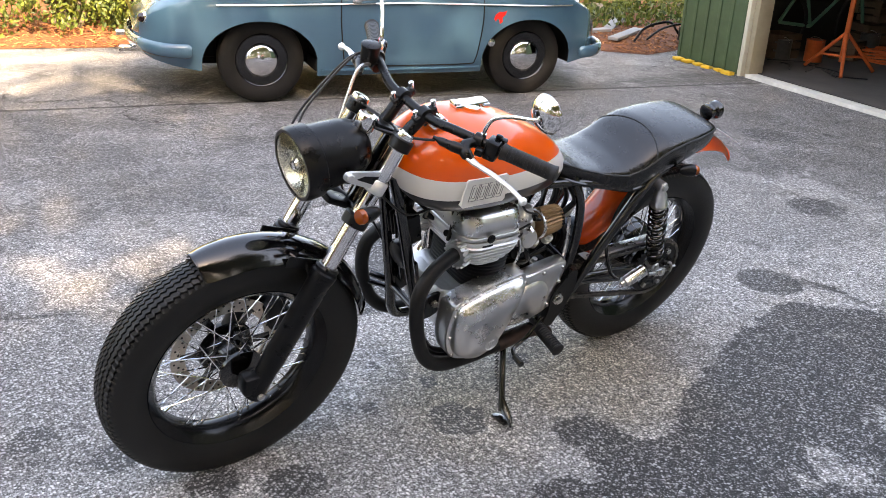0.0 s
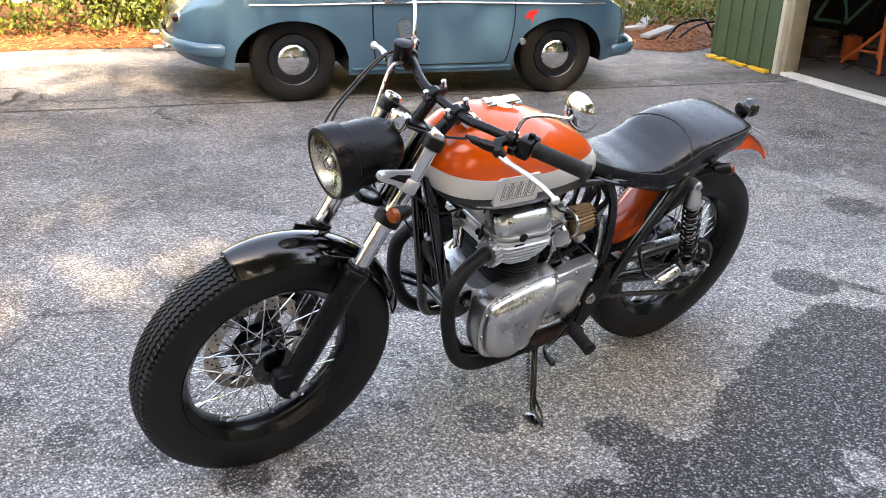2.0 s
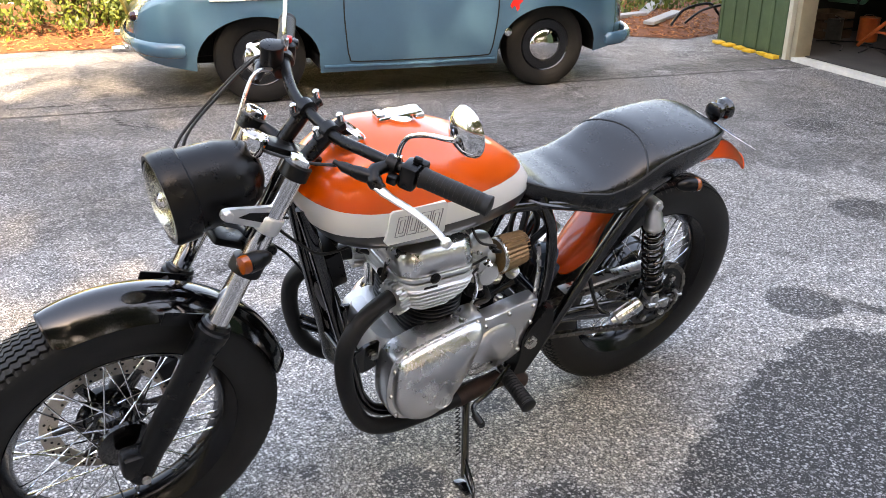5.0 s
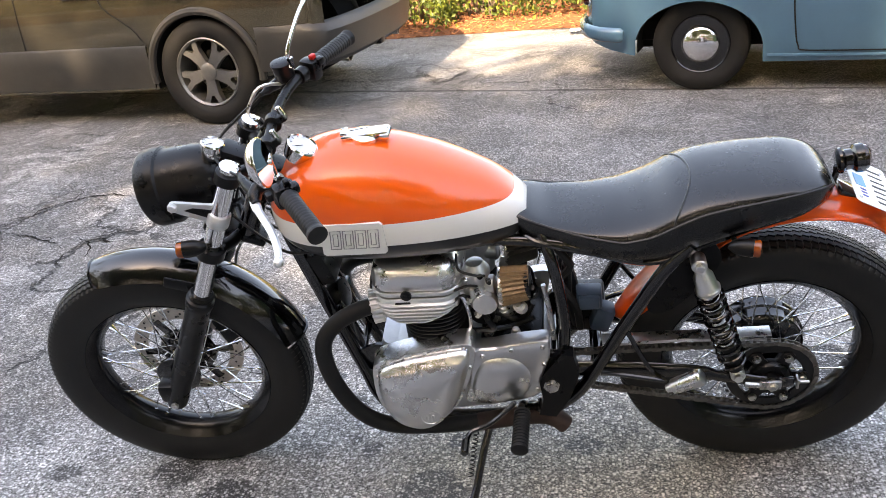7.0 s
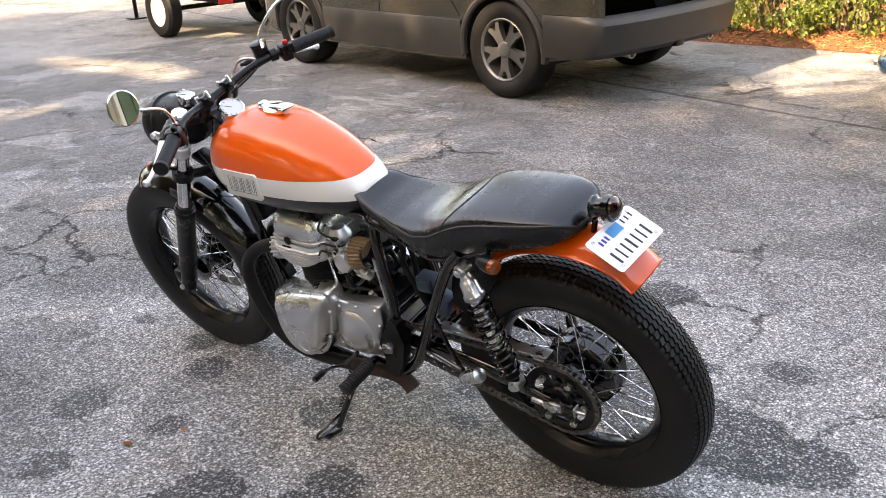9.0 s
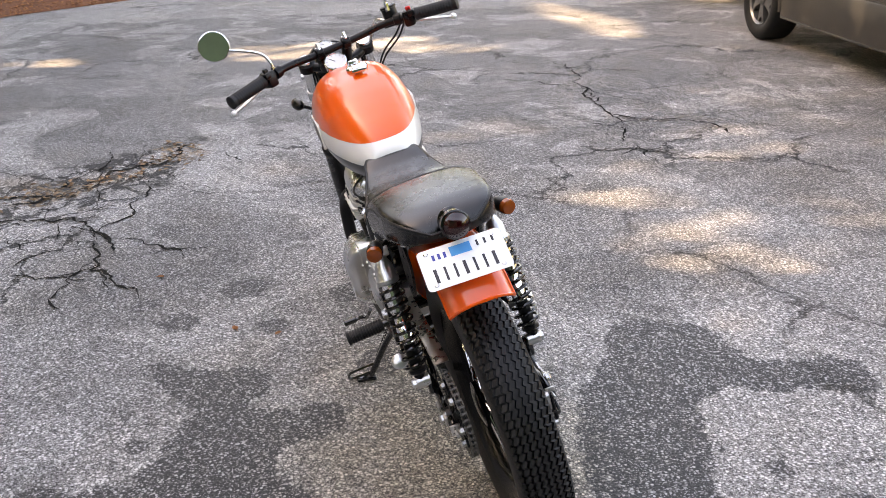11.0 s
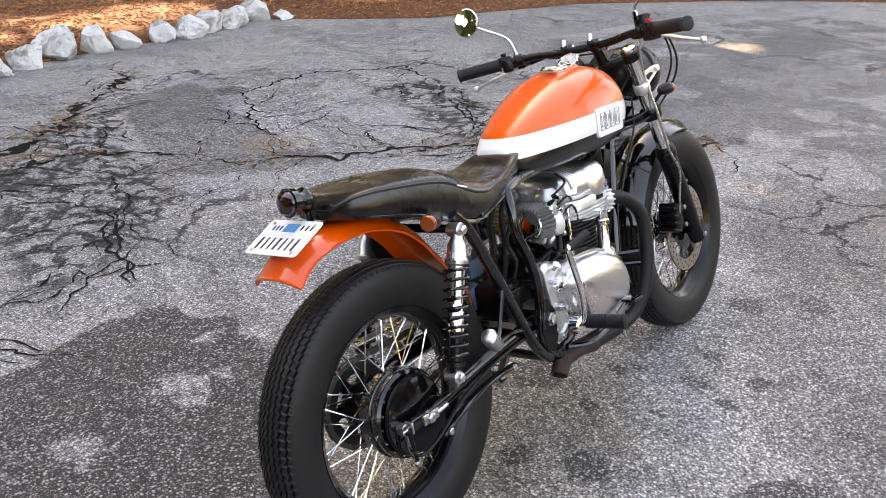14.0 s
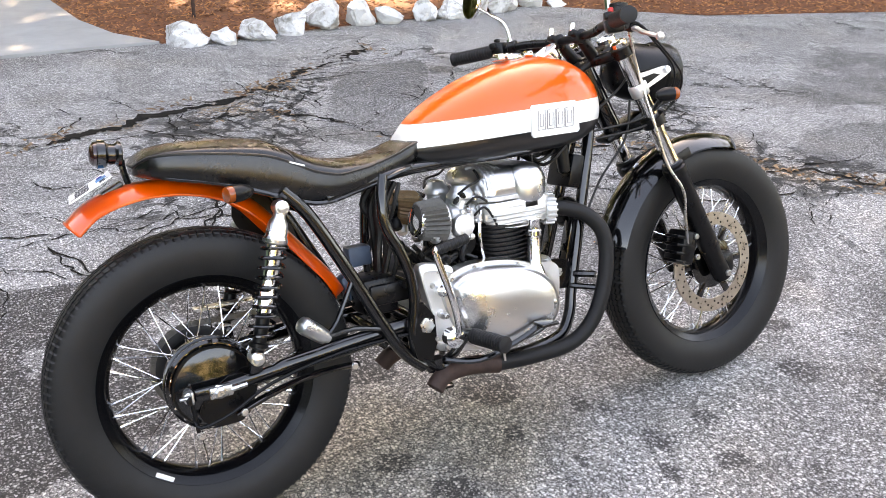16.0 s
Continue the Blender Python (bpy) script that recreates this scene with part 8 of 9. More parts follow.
for sd in (1, -1):
    for sx in (1, -1):
        car_wheel(suv, (1.385 * sx, 0.80 * sd, 0.368), sd, 0.370, 0.25, "alloy")
        bm = B()
        lathe(bm, [(0.417, -0.28), (0.417, 0.07)], (1.385 * sx, 0.82 * sd, 0.366), (0, sd, 0), 40, False)
        lathe(bm, [(0.417, -0.28), (0.001, -0.28)], (1.385 * sx, 0.82 * sd, 0.366), (0, sd, 0), 40)
        part("wheel_well", keep_above(bm, 0.28), WELL, suv)
        # arch moulding
        bm = B()
        arc = [suv_side(1.385 * sx + 0.425 * math.cos(a), 0.366 + 0.425 * math.sin(a), sd, 0.004) for a in [radians(-8 + 196 * k / 30) for k in range(31)]]
        tube(bm, arc, 0.028, 8, flat=1.0)
        part("arch_moulding", bm, CLADDING, suv)
    # lower door cladding
    bm = B()
    rows = []
    for z, o in ((0.26, -0.03), (0.27, 0.006), (0.40, 0.012), (0.56, 0.010), (0.575, 0.0)):
        rows.append([suv_side(-0.945 + 1.89 * k / 20, z, sd, o) for k in range(21)])
    bridge(bm, rows, False)
    part("sill_cladding", bm, CLADDING, suv, "matt grey lower cladding")
    bm = B()
    tube(bm, [suv_side(x, z, sd, 0.001) for x, z in ((0.08, 1.0), (0.08, 0.80), (0.08, 0.58))], 0.0045, 6)
    part("door_gap", bm, WELL, suv)
    bm = B()
    tube(bm, [suv_side(x, z, sd, 0.001) for x, z in ((-0.62, 1.02), (-0.66, 0.85), (-0.86, 0.70), (-0.93, 0.60))], 0.0045, 6, 3)
    part("door_gap", bm, WELL, suv)
    bm = B()
    tube(bm, [suv_side(x, z, sd, 0.001) for x, z in ((1.02, 1.0), (0.98, 0.80), (0.95, 0.60))], 0.0045, 6, 3)
    part("door_gap", bm, WELL, suv)
    for x in (-0.42, 0.62):
        bm = B()
        box(bm, suv_side(x - 0.02, 0.93, sd, 0.012), (0.20, 0.025, 0.03), 0.008)
        part("door_handle", bm, SUVGREY, suv)
    for pts in ([(-0.60, 1.10), (0.05, 1.08), (0.05, 1.56), (-0.55, 1.58)], [(0.11, 1.08), (1.0, 1.07), (0.50, 1.53), (0.11, 1.56)], [(-1.75, 1.14), (-0.68, 1.10), (-0.63, 1.58), (-1.35, 1.56)]):
        bm = B()
        ring = [Vector((a, sd * (0.932 - 0.30 * (b - 1.03)), b)) for a, b in pts]
        bridge(bm, [ring, [p - Vector((0, 0.04 * sd, 0)) for p in ring]])
        part("side_window", bm, CARGLASS, suv, "dark tinted side glass")
    bm = B()
    ball(bm, (0.92, 1.02 * sd, 1.06), 0.10, 16, (0.7, 1.2, 0.8))
    rod(bm, (0.95, 0.90 * sd, 1.03), (0.93, 0.98 * sd, 1.04), 0.025)
    part("door_mirror", bm, SUVGREY, suv)
    bm = B()
    box(bm, (-2.20, 0.74 * sd, 0.93), (0.10, 0.20, 0.16), 0.02)
    part("tail_light", bm, REDLENS, suv, "red tail light")
    bm = B()
    lathe(bm, [(0.036, 0), (0.038, 0.01), (0.038, 0.10), (0.030, 0.10), (0.030, 0.02)], (-2.20, 0.50 * sd, 0.375), (-1, 0.1 * sd, -0.1), 20)
    part("tailpipe", bm, STEEL, suv, "dull exhaust tailpipe")
bm = B()
rows = []
for z, o in ((0.36, 0.02), (0.40, 0.07), (0.52, 0.09), (0.60, 0.10), (0.64, 0.07), (0.66, 0.02)):
    line = [(-1.80, 0.925), (-2.0, 0.915), (-2.16, 0.87), (-2.24, 0.72), (-2.28, 0.4), (-2.29, 0)]
    line = line + [(a, -b) for a, b in reversed(line[:-1])]
    rows.append([p + Vector((0, 0, z)) for p in curve([(a - o * (1 if abs(a) > 2.1 else 0.2), b * (1 + 0.02 * o / 0.1), 0) for a, b in line], 4)])
bridge(bm, rows, False)
part("rear_bumper", bm, CLADDING, suv, "matt grey rear bumper")
bm = B()
box(bm, (-2.30, 0, 0.40), (0.12, 0.10, 0.09), 0.01)
box(bm, (-2.20, 0, 0.37), (0.10, 0.9, 0.06), 0.01)
part("tow_hitch", bm, SATIN, suv, "black tow hitch")
bm = B()
box(bm, (2.28, 0, 0.46), (0.12, 1.4, 0.24), 0.05)
part("front_bumper", bm, CLADDING, suv)
bm = B()
box(bm, (0, 0, 0.32), (1.9, 1.7, 0.14), 0.02)
box(bm, (-1.95, 0, 0.40), (0.5, 1.3, 0.12), 0.02)
part("underbody", bm, WELL, suv)
for pts in ([(1.12, 0.70, 1.09), (1.12, -0.70, 1.09), (0.62, -0.62, 1.60), (0.62, 0.62, 1.60)], [(-2.21, 0.66, 1.16), (-2.21, -0.66, 1.16), (-1.93, -0.60, 1.52), (-1.93, 0.60, 1.52)]):
    bm = B()
    c = sum((Vector(p) for p in pts), Vector()) / 4
    n = Vector((0.8 if c.x > 0 else -0.9, 0, 0.6)).normalized()
    bridge(bm, [[Vector(p) + n * o for p in pts] for o in (0.02, -0.04)])
    part("windscreen", bm, CARGLASS, suv)

# utility trailer beyond the sport utility vehicle
RIMWHITE = principled("white_rim", (0.62, 0.60, 0.56), 0.4, vary=0.1, scale=15)
TIMBER = principled("trailer_timber", (0.20, 0.15, 0.10), 0.8, vary=0.3, scale=6)
tr = thing("trailer", pose(8.75, -5.75, 0, 0, 0, 172), "old utility trailer with a white spoked wheel and timber sides", "trailer")
for sd in (1, -1):
    bm = B()
    lathe(bm, [(0.19, -0.09), (0.29, -0.09), (0.325, -0.06), (0.325, 0.06), (0.29, 0.09), (0.19, 0.085), (0.185, 0.0)], (0.15, 0.72 * sd, 0.325), (0, sd, 0), 48, False)
    w = part("wheel", bm, CARTYRE, tr)
    bm = B()
    lathe(bm, [(0.19, 0.075), (0.175, 0.06), (0.15, 0.045), (0.09, 0.07), (0.05, 0.075), (0.001, 0.09)], (0.15, 0.72 * sd, 0.325), (0, sd, 0), 40)
    part("rim", bm, RIMWHITE, w, "white painted wheel rim")
    bm = B()
    for k in range(8):
        a = TAU * k / 8
        lathe(bm, [(0.018, 0.0), (0.018, 0.012)], Vector((0.15 + 0.12 * math.cos(a), (0.72 + 0.056) * sd, 0.325 + 0.12 * math.sin(a))), (0, sd, 0), 8)
    part("rim_hole", bm, WELL, w)
    bm = B()
    box(bm, (0.15, 0.74 * sd, 0.68), (0.85, 0.22, 0.03), 0.01)
    part("mudguard", bm, SATIN, tr)
bm = B()
for x in (-1.2, 0.0, 1.2):
    box(bm, (x, 0, 0.48), (0.06, 1.2, 0.08), 0.005)
for y in (0.6, -0.6):
    box(bm, (0, y, 0.50), (2.6, 0.06, 0.09), 0.005)
tube(bm, [(-1.3, 0.5, 0.48), (-2.4, 0, 0.46)], 0.035, 8)
tube(bm, [(-1.3, -0.5, 0.48), (-2.4, 0, 0.46)], 0.035, 8)
rod(bm, (-2.1, 0, 0.46), (-2.1, 0, 0.02), 0.03)
box(bm, (-2.1, 0, 0.012), (0.22, 0.22, 0.02), 0.004)
rod(bm, (0.15, -0.72, 0.325), (0.15, 0.72, 0.325), 0.03)
part("chassis", bm, SATIN, tr, "black steel chassis and jack")
for y in (0.62, -0.62):
    for z in (0.64, 0.82, 1.0):
        bm = B()
        box(bm, (0, y, z), (2.6, 0.03, 0.15), 0.004)
        part("side_board", bm, TIMBER, tr)
bm = B()
box(bm, (0, 0, 0.555), (2.56, 1.2, 0.03), 0.004)
part("deck", bm, TIMBER, tr)
for y in (0.55, -0.55):
    bm = B()
    box(bm, (1.34, y, 0.50), (0.05, 0.18, 0.12), 0.012)
    part("tail_lamp", bm, REDPAINT, tr, "red tail lamp")
bm = B()
box(bm, (1.36, 0.34, 0.40), (0.008, 0.30, 0.15), 0.003, Matrix.Rotation(radians(8), 4, 'Y'))
part("rear_plate", bm, PLATEW, tr, "blank white plate")


# ---- garage: green board and batten wall, open door bay ----
GREEN = principled("green_paint", (0.050, 0.088, 0.042), 0.62, vary=0.16, scale=5, bump=0.25, bump_scale=120)
CREAM = principled("cream_trim", (0.55, 0.52, 0.42), 0.6, vary=0.1, scale=6, bump=0.1, bump_scale=90)
JAMB = principled("jamb_paint", (0.34, 0.29, 0.20), 0.65, vary=0.12, scale=6)
# near-black base colour carries the dimness inside the garage
INNER_DIM = principled("garage_inner", (0.016, 0.016, 0.013), 0.9, vary=0.2, scale=2)
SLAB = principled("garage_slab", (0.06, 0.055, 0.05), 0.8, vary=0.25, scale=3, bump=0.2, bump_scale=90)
STRIP = principled("threshold", (0.55, 0.53, 0.48), 0.8, vary=0.15, scale=8)
ORANGESTEEL = principled("orange_steel", (0.5, 0.09, 0.022), 0.45, vary=0.15, scale=20)
YELLOW = principled("yellow_block", (0.72, 0.42, 0.04), 0.6, vary=0.12, scale=20)
G = pose(-5.14, -4.00, 0, 0, 0, 76.5)


def gpart(name, bm, mat, parent=None, label="", smooth=38):
    ob = part(name, bm, mat, parent, label, smooth)
    if parent is None:
        ob.matrix_world = G
    return ob


H = 2.7
bm = B()
box(bm, (0.46, 0.07, H / 2), (0.92, 0.10, H))
wall = tagged(gpart("wall_garage", bm, GREEN), "green board and batten garage wall", "wall", kind="structure")
for k in range(6):
    bm = B()
    box(bm, (-0.02 + 0.178 * k, 0.010, H / 2 + 0.01), (0.038, 0.020, H - 0.02), 0.004)
    part("batten", bm, GREEN, wall, smooth=0)
for k in range(5):
    bm = B()
    box(bm, (0.069 + 0.178 * k, 0.0175, H / 2 + 0.01), (0.173, 0.012, H - 0.02), 0.002)
    part("board", bm, GREEN, wall, smooth=0)
bm = B()
box(bm, (0.945, 0.045, H / 2), (0.05, 0.13, H), 0.004)
tagged(gpart("trim_door_post", bm, CREAM), "cream painted corner trim", "trim", kind="structure")
bm = B()
box(bm, (1.005, 0.100, H / 2), (0.065, 0.16, H), 0.004)
tagged(gpart("trim_jamb", bm, JAMB), "tan painted door jamb", "trim", kind="structure")
bm = B()
box(bm, (3.85, 0.115, H / 2), (0.10, 0.20, H), 0.004)
box(bm, (5.4, 0.07, H / 2), (3.0, 0.10, H))
tagged(gpart("wall_garage_far", bm, GREEN), "green garage wall past the open bay", "wall", kind="structure")
bm = B()
box(bm, (2.5, 0.10, H - 0.2), (2.62, 0.16, 0.4))
tagged(gpart("trim_lintel", bm, CREAM), "cream lintel over the open bay", "trim", kind="structure")
bm = B()
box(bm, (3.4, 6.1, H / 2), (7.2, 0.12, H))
tagged(gpart("wall_garage_back", bm, INNER_DIM), "dim inner back wall", "wall", kind="structure")
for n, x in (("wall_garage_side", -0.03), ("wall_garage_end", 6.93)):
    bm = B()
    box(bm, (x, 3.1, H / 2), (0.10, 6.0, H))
    tagged(gpart(n, bm, INNER_DIM), "dim garage side wall", "wall", kind="structure")
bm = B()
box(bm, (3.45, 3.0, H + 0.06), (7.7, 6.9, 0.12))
tagged(gpart("ceiling_garage", bm, INNER_DIM), "garage ceiling and flat roof", "ceiling", kind="structure")
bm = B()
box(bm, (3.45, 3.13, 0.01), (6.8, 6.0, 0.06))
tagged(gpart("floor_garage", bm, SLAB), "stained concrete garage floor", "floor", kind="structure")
bm = B()
box(bm, (2.42, 0.06, 0.004), (2.80, 0.13, 0.06), 0.006)
tagged(gpart("trim_threshold", bm, STRIP), "pale concrete threshold strip", "trim", kind="structure")

rg = random.Random(8)
for k in range(6):
    bm = B()
    L, W, hh = rg.uniform(0.11, 0.15), rg.uniform(0.06, 0.09), rg.uniform(0.022, 0.035)
    box(bm, (0, 0, hh / 2), (L * 0.86, W, hh), 0.003)
    for v in bm.verts:
        v.co.z = max(0, v.co.z + 0.006 * noise.noise(v.co * 25 + Vector((k, 0, 0))))
    ob = part("edging_block", bm, YELLOW)
    ob.matrix_world = G @ pose(0.09 + 0.155 * k, -0.075 + rg.uniform(-0.02, 0.015), 0.001, 0, 0, rg.uniform(-14, 14))
    tagged(ob, "flat yellow block lying along the foot of the green wall", "block", "yellow blocks")
# orange work stand
st = thing("work_stand", G @ pose(1.14, 1.02, 0.04, 0, 0, -38), "orange steel tripod work stand in the garage", "stand")
bm = B()
rod(bm, (0, 0, 0.10), (0, 0, 1.05), 0.025, 14)
part("post", bm, ORANGESTEEL, st)
for k in range(3):
    a = radians(-5 + 120 * k)
    bm = B()
    tube(bm, [(0, 0, 0.38), (0.36 * math.cos(a), 0.36 * math.sin(a), 0.012)], 0.017, 8)
    part("leg", bm, ORANGESTEEL, st)
    bm = B()
    tube(bm, [(0, 0, 0.15), (0.22 * math.cos(a), 0.22 * math.sin(a), 0.15)], 0.012, 8)
    part("brace", bm, ORANGESTEEL, st)
bm = B()
box(bm, (0, 0, 1.07), (0.5, 0.08, 0.06), 0.01)
part("cross_head", bm, ORANGESTEEL, st)
# orange hose coils, mint bicycle frame, dark machines, hung sign
bm = B()
for k in range(5):
    pts = [(0.26 * math.cos(a) * (1 + 0.06 * math.sin(3 * a + k)), 0.22 * math.sin(a), 0.02 + 0.022 * k + 0.01 * math.sin(2 * a + k)) for a in [TAU * j / 20 for j in range(20)]]
    tube(bm, pts, 0.011, 6, 2, True)
ob = part("hose", bm, ORANGESTEEL)
ob.matrix_world = G @ pose(0.72, 2.05, 0.04)
tagged(ob, "coiled orange hose on the garage floor", "hose")
MINT = principled("mint_paint", (0.07, 0.19, 0.135), 0.35)
bk = thing("bicycle", G @ pose(0.26, 1.55, 0.04, 0, 0, 82), "mint green bicycle standing in the dim garage", "bicycle")
bm = B()
for a, b in (((-0.5, 0, 0.34), (-0.12, 0, 0.30)), ((-0.12, 0, 0.30), (-0.28, 0, 0.85)), ((-0.12, 0, 0.30), (0.38, 0, 0.80)), ((-0.25, 0, 0.76), (0.36, 0, 0.86)), ((-0.5, 0, 0.34), (-0.25, 0, 0.76)), ((0.36, 0, 0.95), (0.52, 0, 0.34))):
    tube(bm, [a, b], 0.018, 8)
part("bicycle_frame", bm, MINT, bk)
for x in (-0.5, 0.52):
    bm = B()
    tube(bm, [(x + 0.32 * math.cos(a), 0, 0.34 + 0.32 * math.sin(a)) for a in [TAU * j / 36 for j in range(36)]], 0.020, 8, 0, True)
    part("bicycle_wheel", bm, CARTYRE, bk)
bm = B()
tube(bm, [(0.34, -0.28, 1.02), (0.36, 0, 0.98), (0.34, 0.28, 1.02)], 0.012, 8, 3)
part("bicycle_handlebar", bm, SATIN, bk)
for k, (x, y, sx, sy, sz, mt, lab) in enumerate([(1.0, 4.4, 0.9, 0.6, 0.9, SATIN, "dark tool chest against the garage wall"), (2.6, 4.2, 1.2, 0.7, 1.1, INNER_DIM, "dim workbench deep in the garage"), (0.55, 2.75, 0.5, 0.45, 0.35, ORANGESTEEL, "orange storage bin on the garage floor"), (0.24, 0.62, 0.28, 0.3, 0.62, SATIN, "tall black machine inside the garage door")]):
    e = thing(("tool_chest", "workbench", "storage_bin", "machine")[k], G @ pose(x, y, 0.04), lab, ("chest", "bench", "bin", "machine")[k])
    bm = B()
    box(bm, (0, 0, sz / 2), (sx, sy, sz), 0.02)
    part("body", bm, mt, e)
    for j in range(3):
        bm = B()
        box(bm, (0, -sy / 2 - 0.008, sz * (0.22 + 0.28 * j)), (sx * 0.86, 0.016, sz * 0.22), 0.005)
        d = part("panel", bm, mt, e)
        bm = B()
        rod(bm, (-sx * 0.2, -sy / 2 - 0.03, sz * (0.22 + 0.28 * j)), (sx * 0.2, -sy / 2 - 0.03, sz * (0.22 + 0.28 * j)), 0.008, 8)
        part("handle", bm, STEEL, d)
bm = B()
for k in range(6):
    tube(bm, [(0.45 + 0.14 * k, 0.5 + 0.5 * rg.random(), 0.046), (0.62 + 0.14 * k, 0.7 + 0.5 * rg.random(), 0.05), (0.8 + 0.14 * k, 0.55 + 0.6 * rg.random(), 0.046)], 0.006, 6, 4)
ob = gpart("power_cord", bm, CABLE)
tagged(ob, "black power cords trailing on the garage floor", "cord")
sg = thing("wall_sign", G @ pose(0.055, 2.35, 0.70, 0, 0, 90), "cream enamel sign with a round black emblem", "sign")
bm = B()
box(bm, (0, 0, 0), (0.42, 0.02, 0.5), 0.01)
part("panel", bm, CREAM, sg)
bm = B()
lathe(bm, [(0.14, 0), (0.14, 0.006), (0.09, 0.006), (0.09, 0)], (0, -0.012, 0), (0, -1, 0), 32, False)
part("emblem", bm, INK, sg)
# cans, crates and rags along the garage side wall
CAN_A = principled("can_grey", (0.09, 0.09, 0.085), 0.4, 0.6, vary=0.2, scale=20)
CAN_B = principled("crate_brown", (0.10, 0.06, 0.035), 0.8, vary=0.3, scale=12)
for x, y, r_, hh, mt in ((0.42, 0.95, 0.085, 0.20, CAN_A), (0.58, 1.22, 0.09, 0.22, ORANGESTEEL), (0.40, 2.15, 0.10, 0.24, CAN_A), (0.92, 2.30, 0.09, 0.22, MINT), (0.62, 0.42, 0.075, 0.17, CAN_A)):
    e = thing("paint_can", G @ pose(x, y, 0.04), "dented paint can on the garage floor", "can", "cans in the garage")
    bm = B()
    lathe(bm, [(r_ * 0.96, 0), (r_, 0.006), (r_, hh - 0.012), (r_ * 1.04, hh - 0.006), (r_ * 1.04, hh), (r_ * 0.94, hh)], (0, 0, 0), (0, 0, 1), 22)
    can = part("can_body", bm, mt, e)
    bm = B()
    tube(bm, [(r_ * math.cos(a), 0, hh - 0.02 + 0.5 * r_ * math.sin(a)) for a in [math.pi * k / 10 for k in range(11)]], 0.003, 6)
    part("handle", bm, STEEL, e)
for x, y, z, w, d, hh, a in ((0.26, 1.02, 0.04, 0.30, 0.34, 0.26, 6), (0.24, 2.35, 0.04, 0.34, 0.40, 0.34, -8), (0.25, 2.33, 0.385, 0.26, 0.30, 0.22, 12), (0.50, 1.75, 0.04, 0.26, 0.30, 0.20, 25)):
    e = thing("wooden_crate", G @ pose(x, y, z, 0, 0, a), "slatted brown wooden crate in the dim garage", "crate", "crates in the garage")
    for k in range(3):
        for sy in (-1, 1):
            bm = B()
            box(bm, (0, sy * d / 2, hh * (0.18 + 0.32 * k)), (w, 0.014, hh * 0.24), 0.002)
            part("slat", bm, CAN_B, e, smooth=0)
            bm = B()
            box(bm, (sy * (w / 2 - 0.006), 0, hh * (0.18 + 0.32 * k)), (0.014, d, hh * 0.24), 0.002)
            part("slat", bm, CAN_B, e, smooth=0)
    bm = B()
    box(bm, (0, 0, 0.008), (w * 0.98, d * 0.98, 0.016))
    part("crate_floor", bm, CAN_B, e, smooth=0)
# brush, planks and black pipe past the nose of the car
for k, (x, y, L, a) in enumerate([(-5.3, -4.9, 0.7, 20), (-5.0, -5.2, 0.55, -10), (-5.7, -5.5, 0.9, 35), (-6.4, -6.2, 1.6, 60)]):
    bm = B()
    box(bm, (0, 0, 0.02), (L, 0.12, 0.035), 0.004)
    ob = part("plank", bm, TIMBER if k > 2 else CONCRETE)
    ob.matrix_world = pose(x, y, 0.085, 0, 3, a)
    tagged(ob, "grey weathered plank lying on the mulch", "plank", "planks on the mulch")
bm = B()
tube(bm, [(0, 0, 0.02), (0.15, 0.05, 0.16), (0.40, 0.02, 0.22), (0.55, 0.1, 0.12), (0.62, 0.05, 0.02)], 0.014, 8, 5)
tube(bm, [(0.2, 0.1, 0.02), (0.35, 0.02, 0.16), (0.60, -0.05, 0.20), (0.72, -0.1, 0.02)], 0.012, 8, 5)
box(bm, (0.62, 0, 0.10), (0.16, 0.12, 0.16), 0.02)
ob = part("garden_barrow", bm, SATIN)
ob.matrix_world = pose(-5.05, -4.55, 0.07, 0, 0, 160)
tagged(ob, "black tubular garden cart on the mulch", "cart")
# path light beyond the boulders
pl = thing("path_light", pose(1.42, 6.35, 0.08), "small rusty stake light with a yellow lens in the mulch", "lamp")
bm = B()
rod(bm, (0, 0, -0.1), (0, 0, 0.26), 0.016, 10)
part("stake", bm, RUSTPIPE, pl)
bm = B()
lathe(bm, [(0.02, 0.0), (0.085, 0.02), (0.09, 0.03), (0.03, 0.05)], (0, 0, 0.26), (0, 0, 1), 20)
part("cap", bm, RUSTPIPE, pl)
bm = B()
lathe(bm, [(0.03, 0), (0.035, 0.03), (0.02, 0.05)], (0, 0, 0.31), (0, 0, 1), 14)
part("lens", bm, YELLOW, pl)
# pale wall of the neighbouring house behind the hedge
bm = B()
box(bm, (1.5, -10.6, 1.5), (18, 0.2, 3.0))
HOUSE = principled("house_wall", (0.55, 0.47, 0.28), 0.8, vary=0.1, scale=2)
tagged(part("wall_house", bm, HOUSE, smooth=0), "pale yellow house wall behind the hedge", "wall", kind="structure")


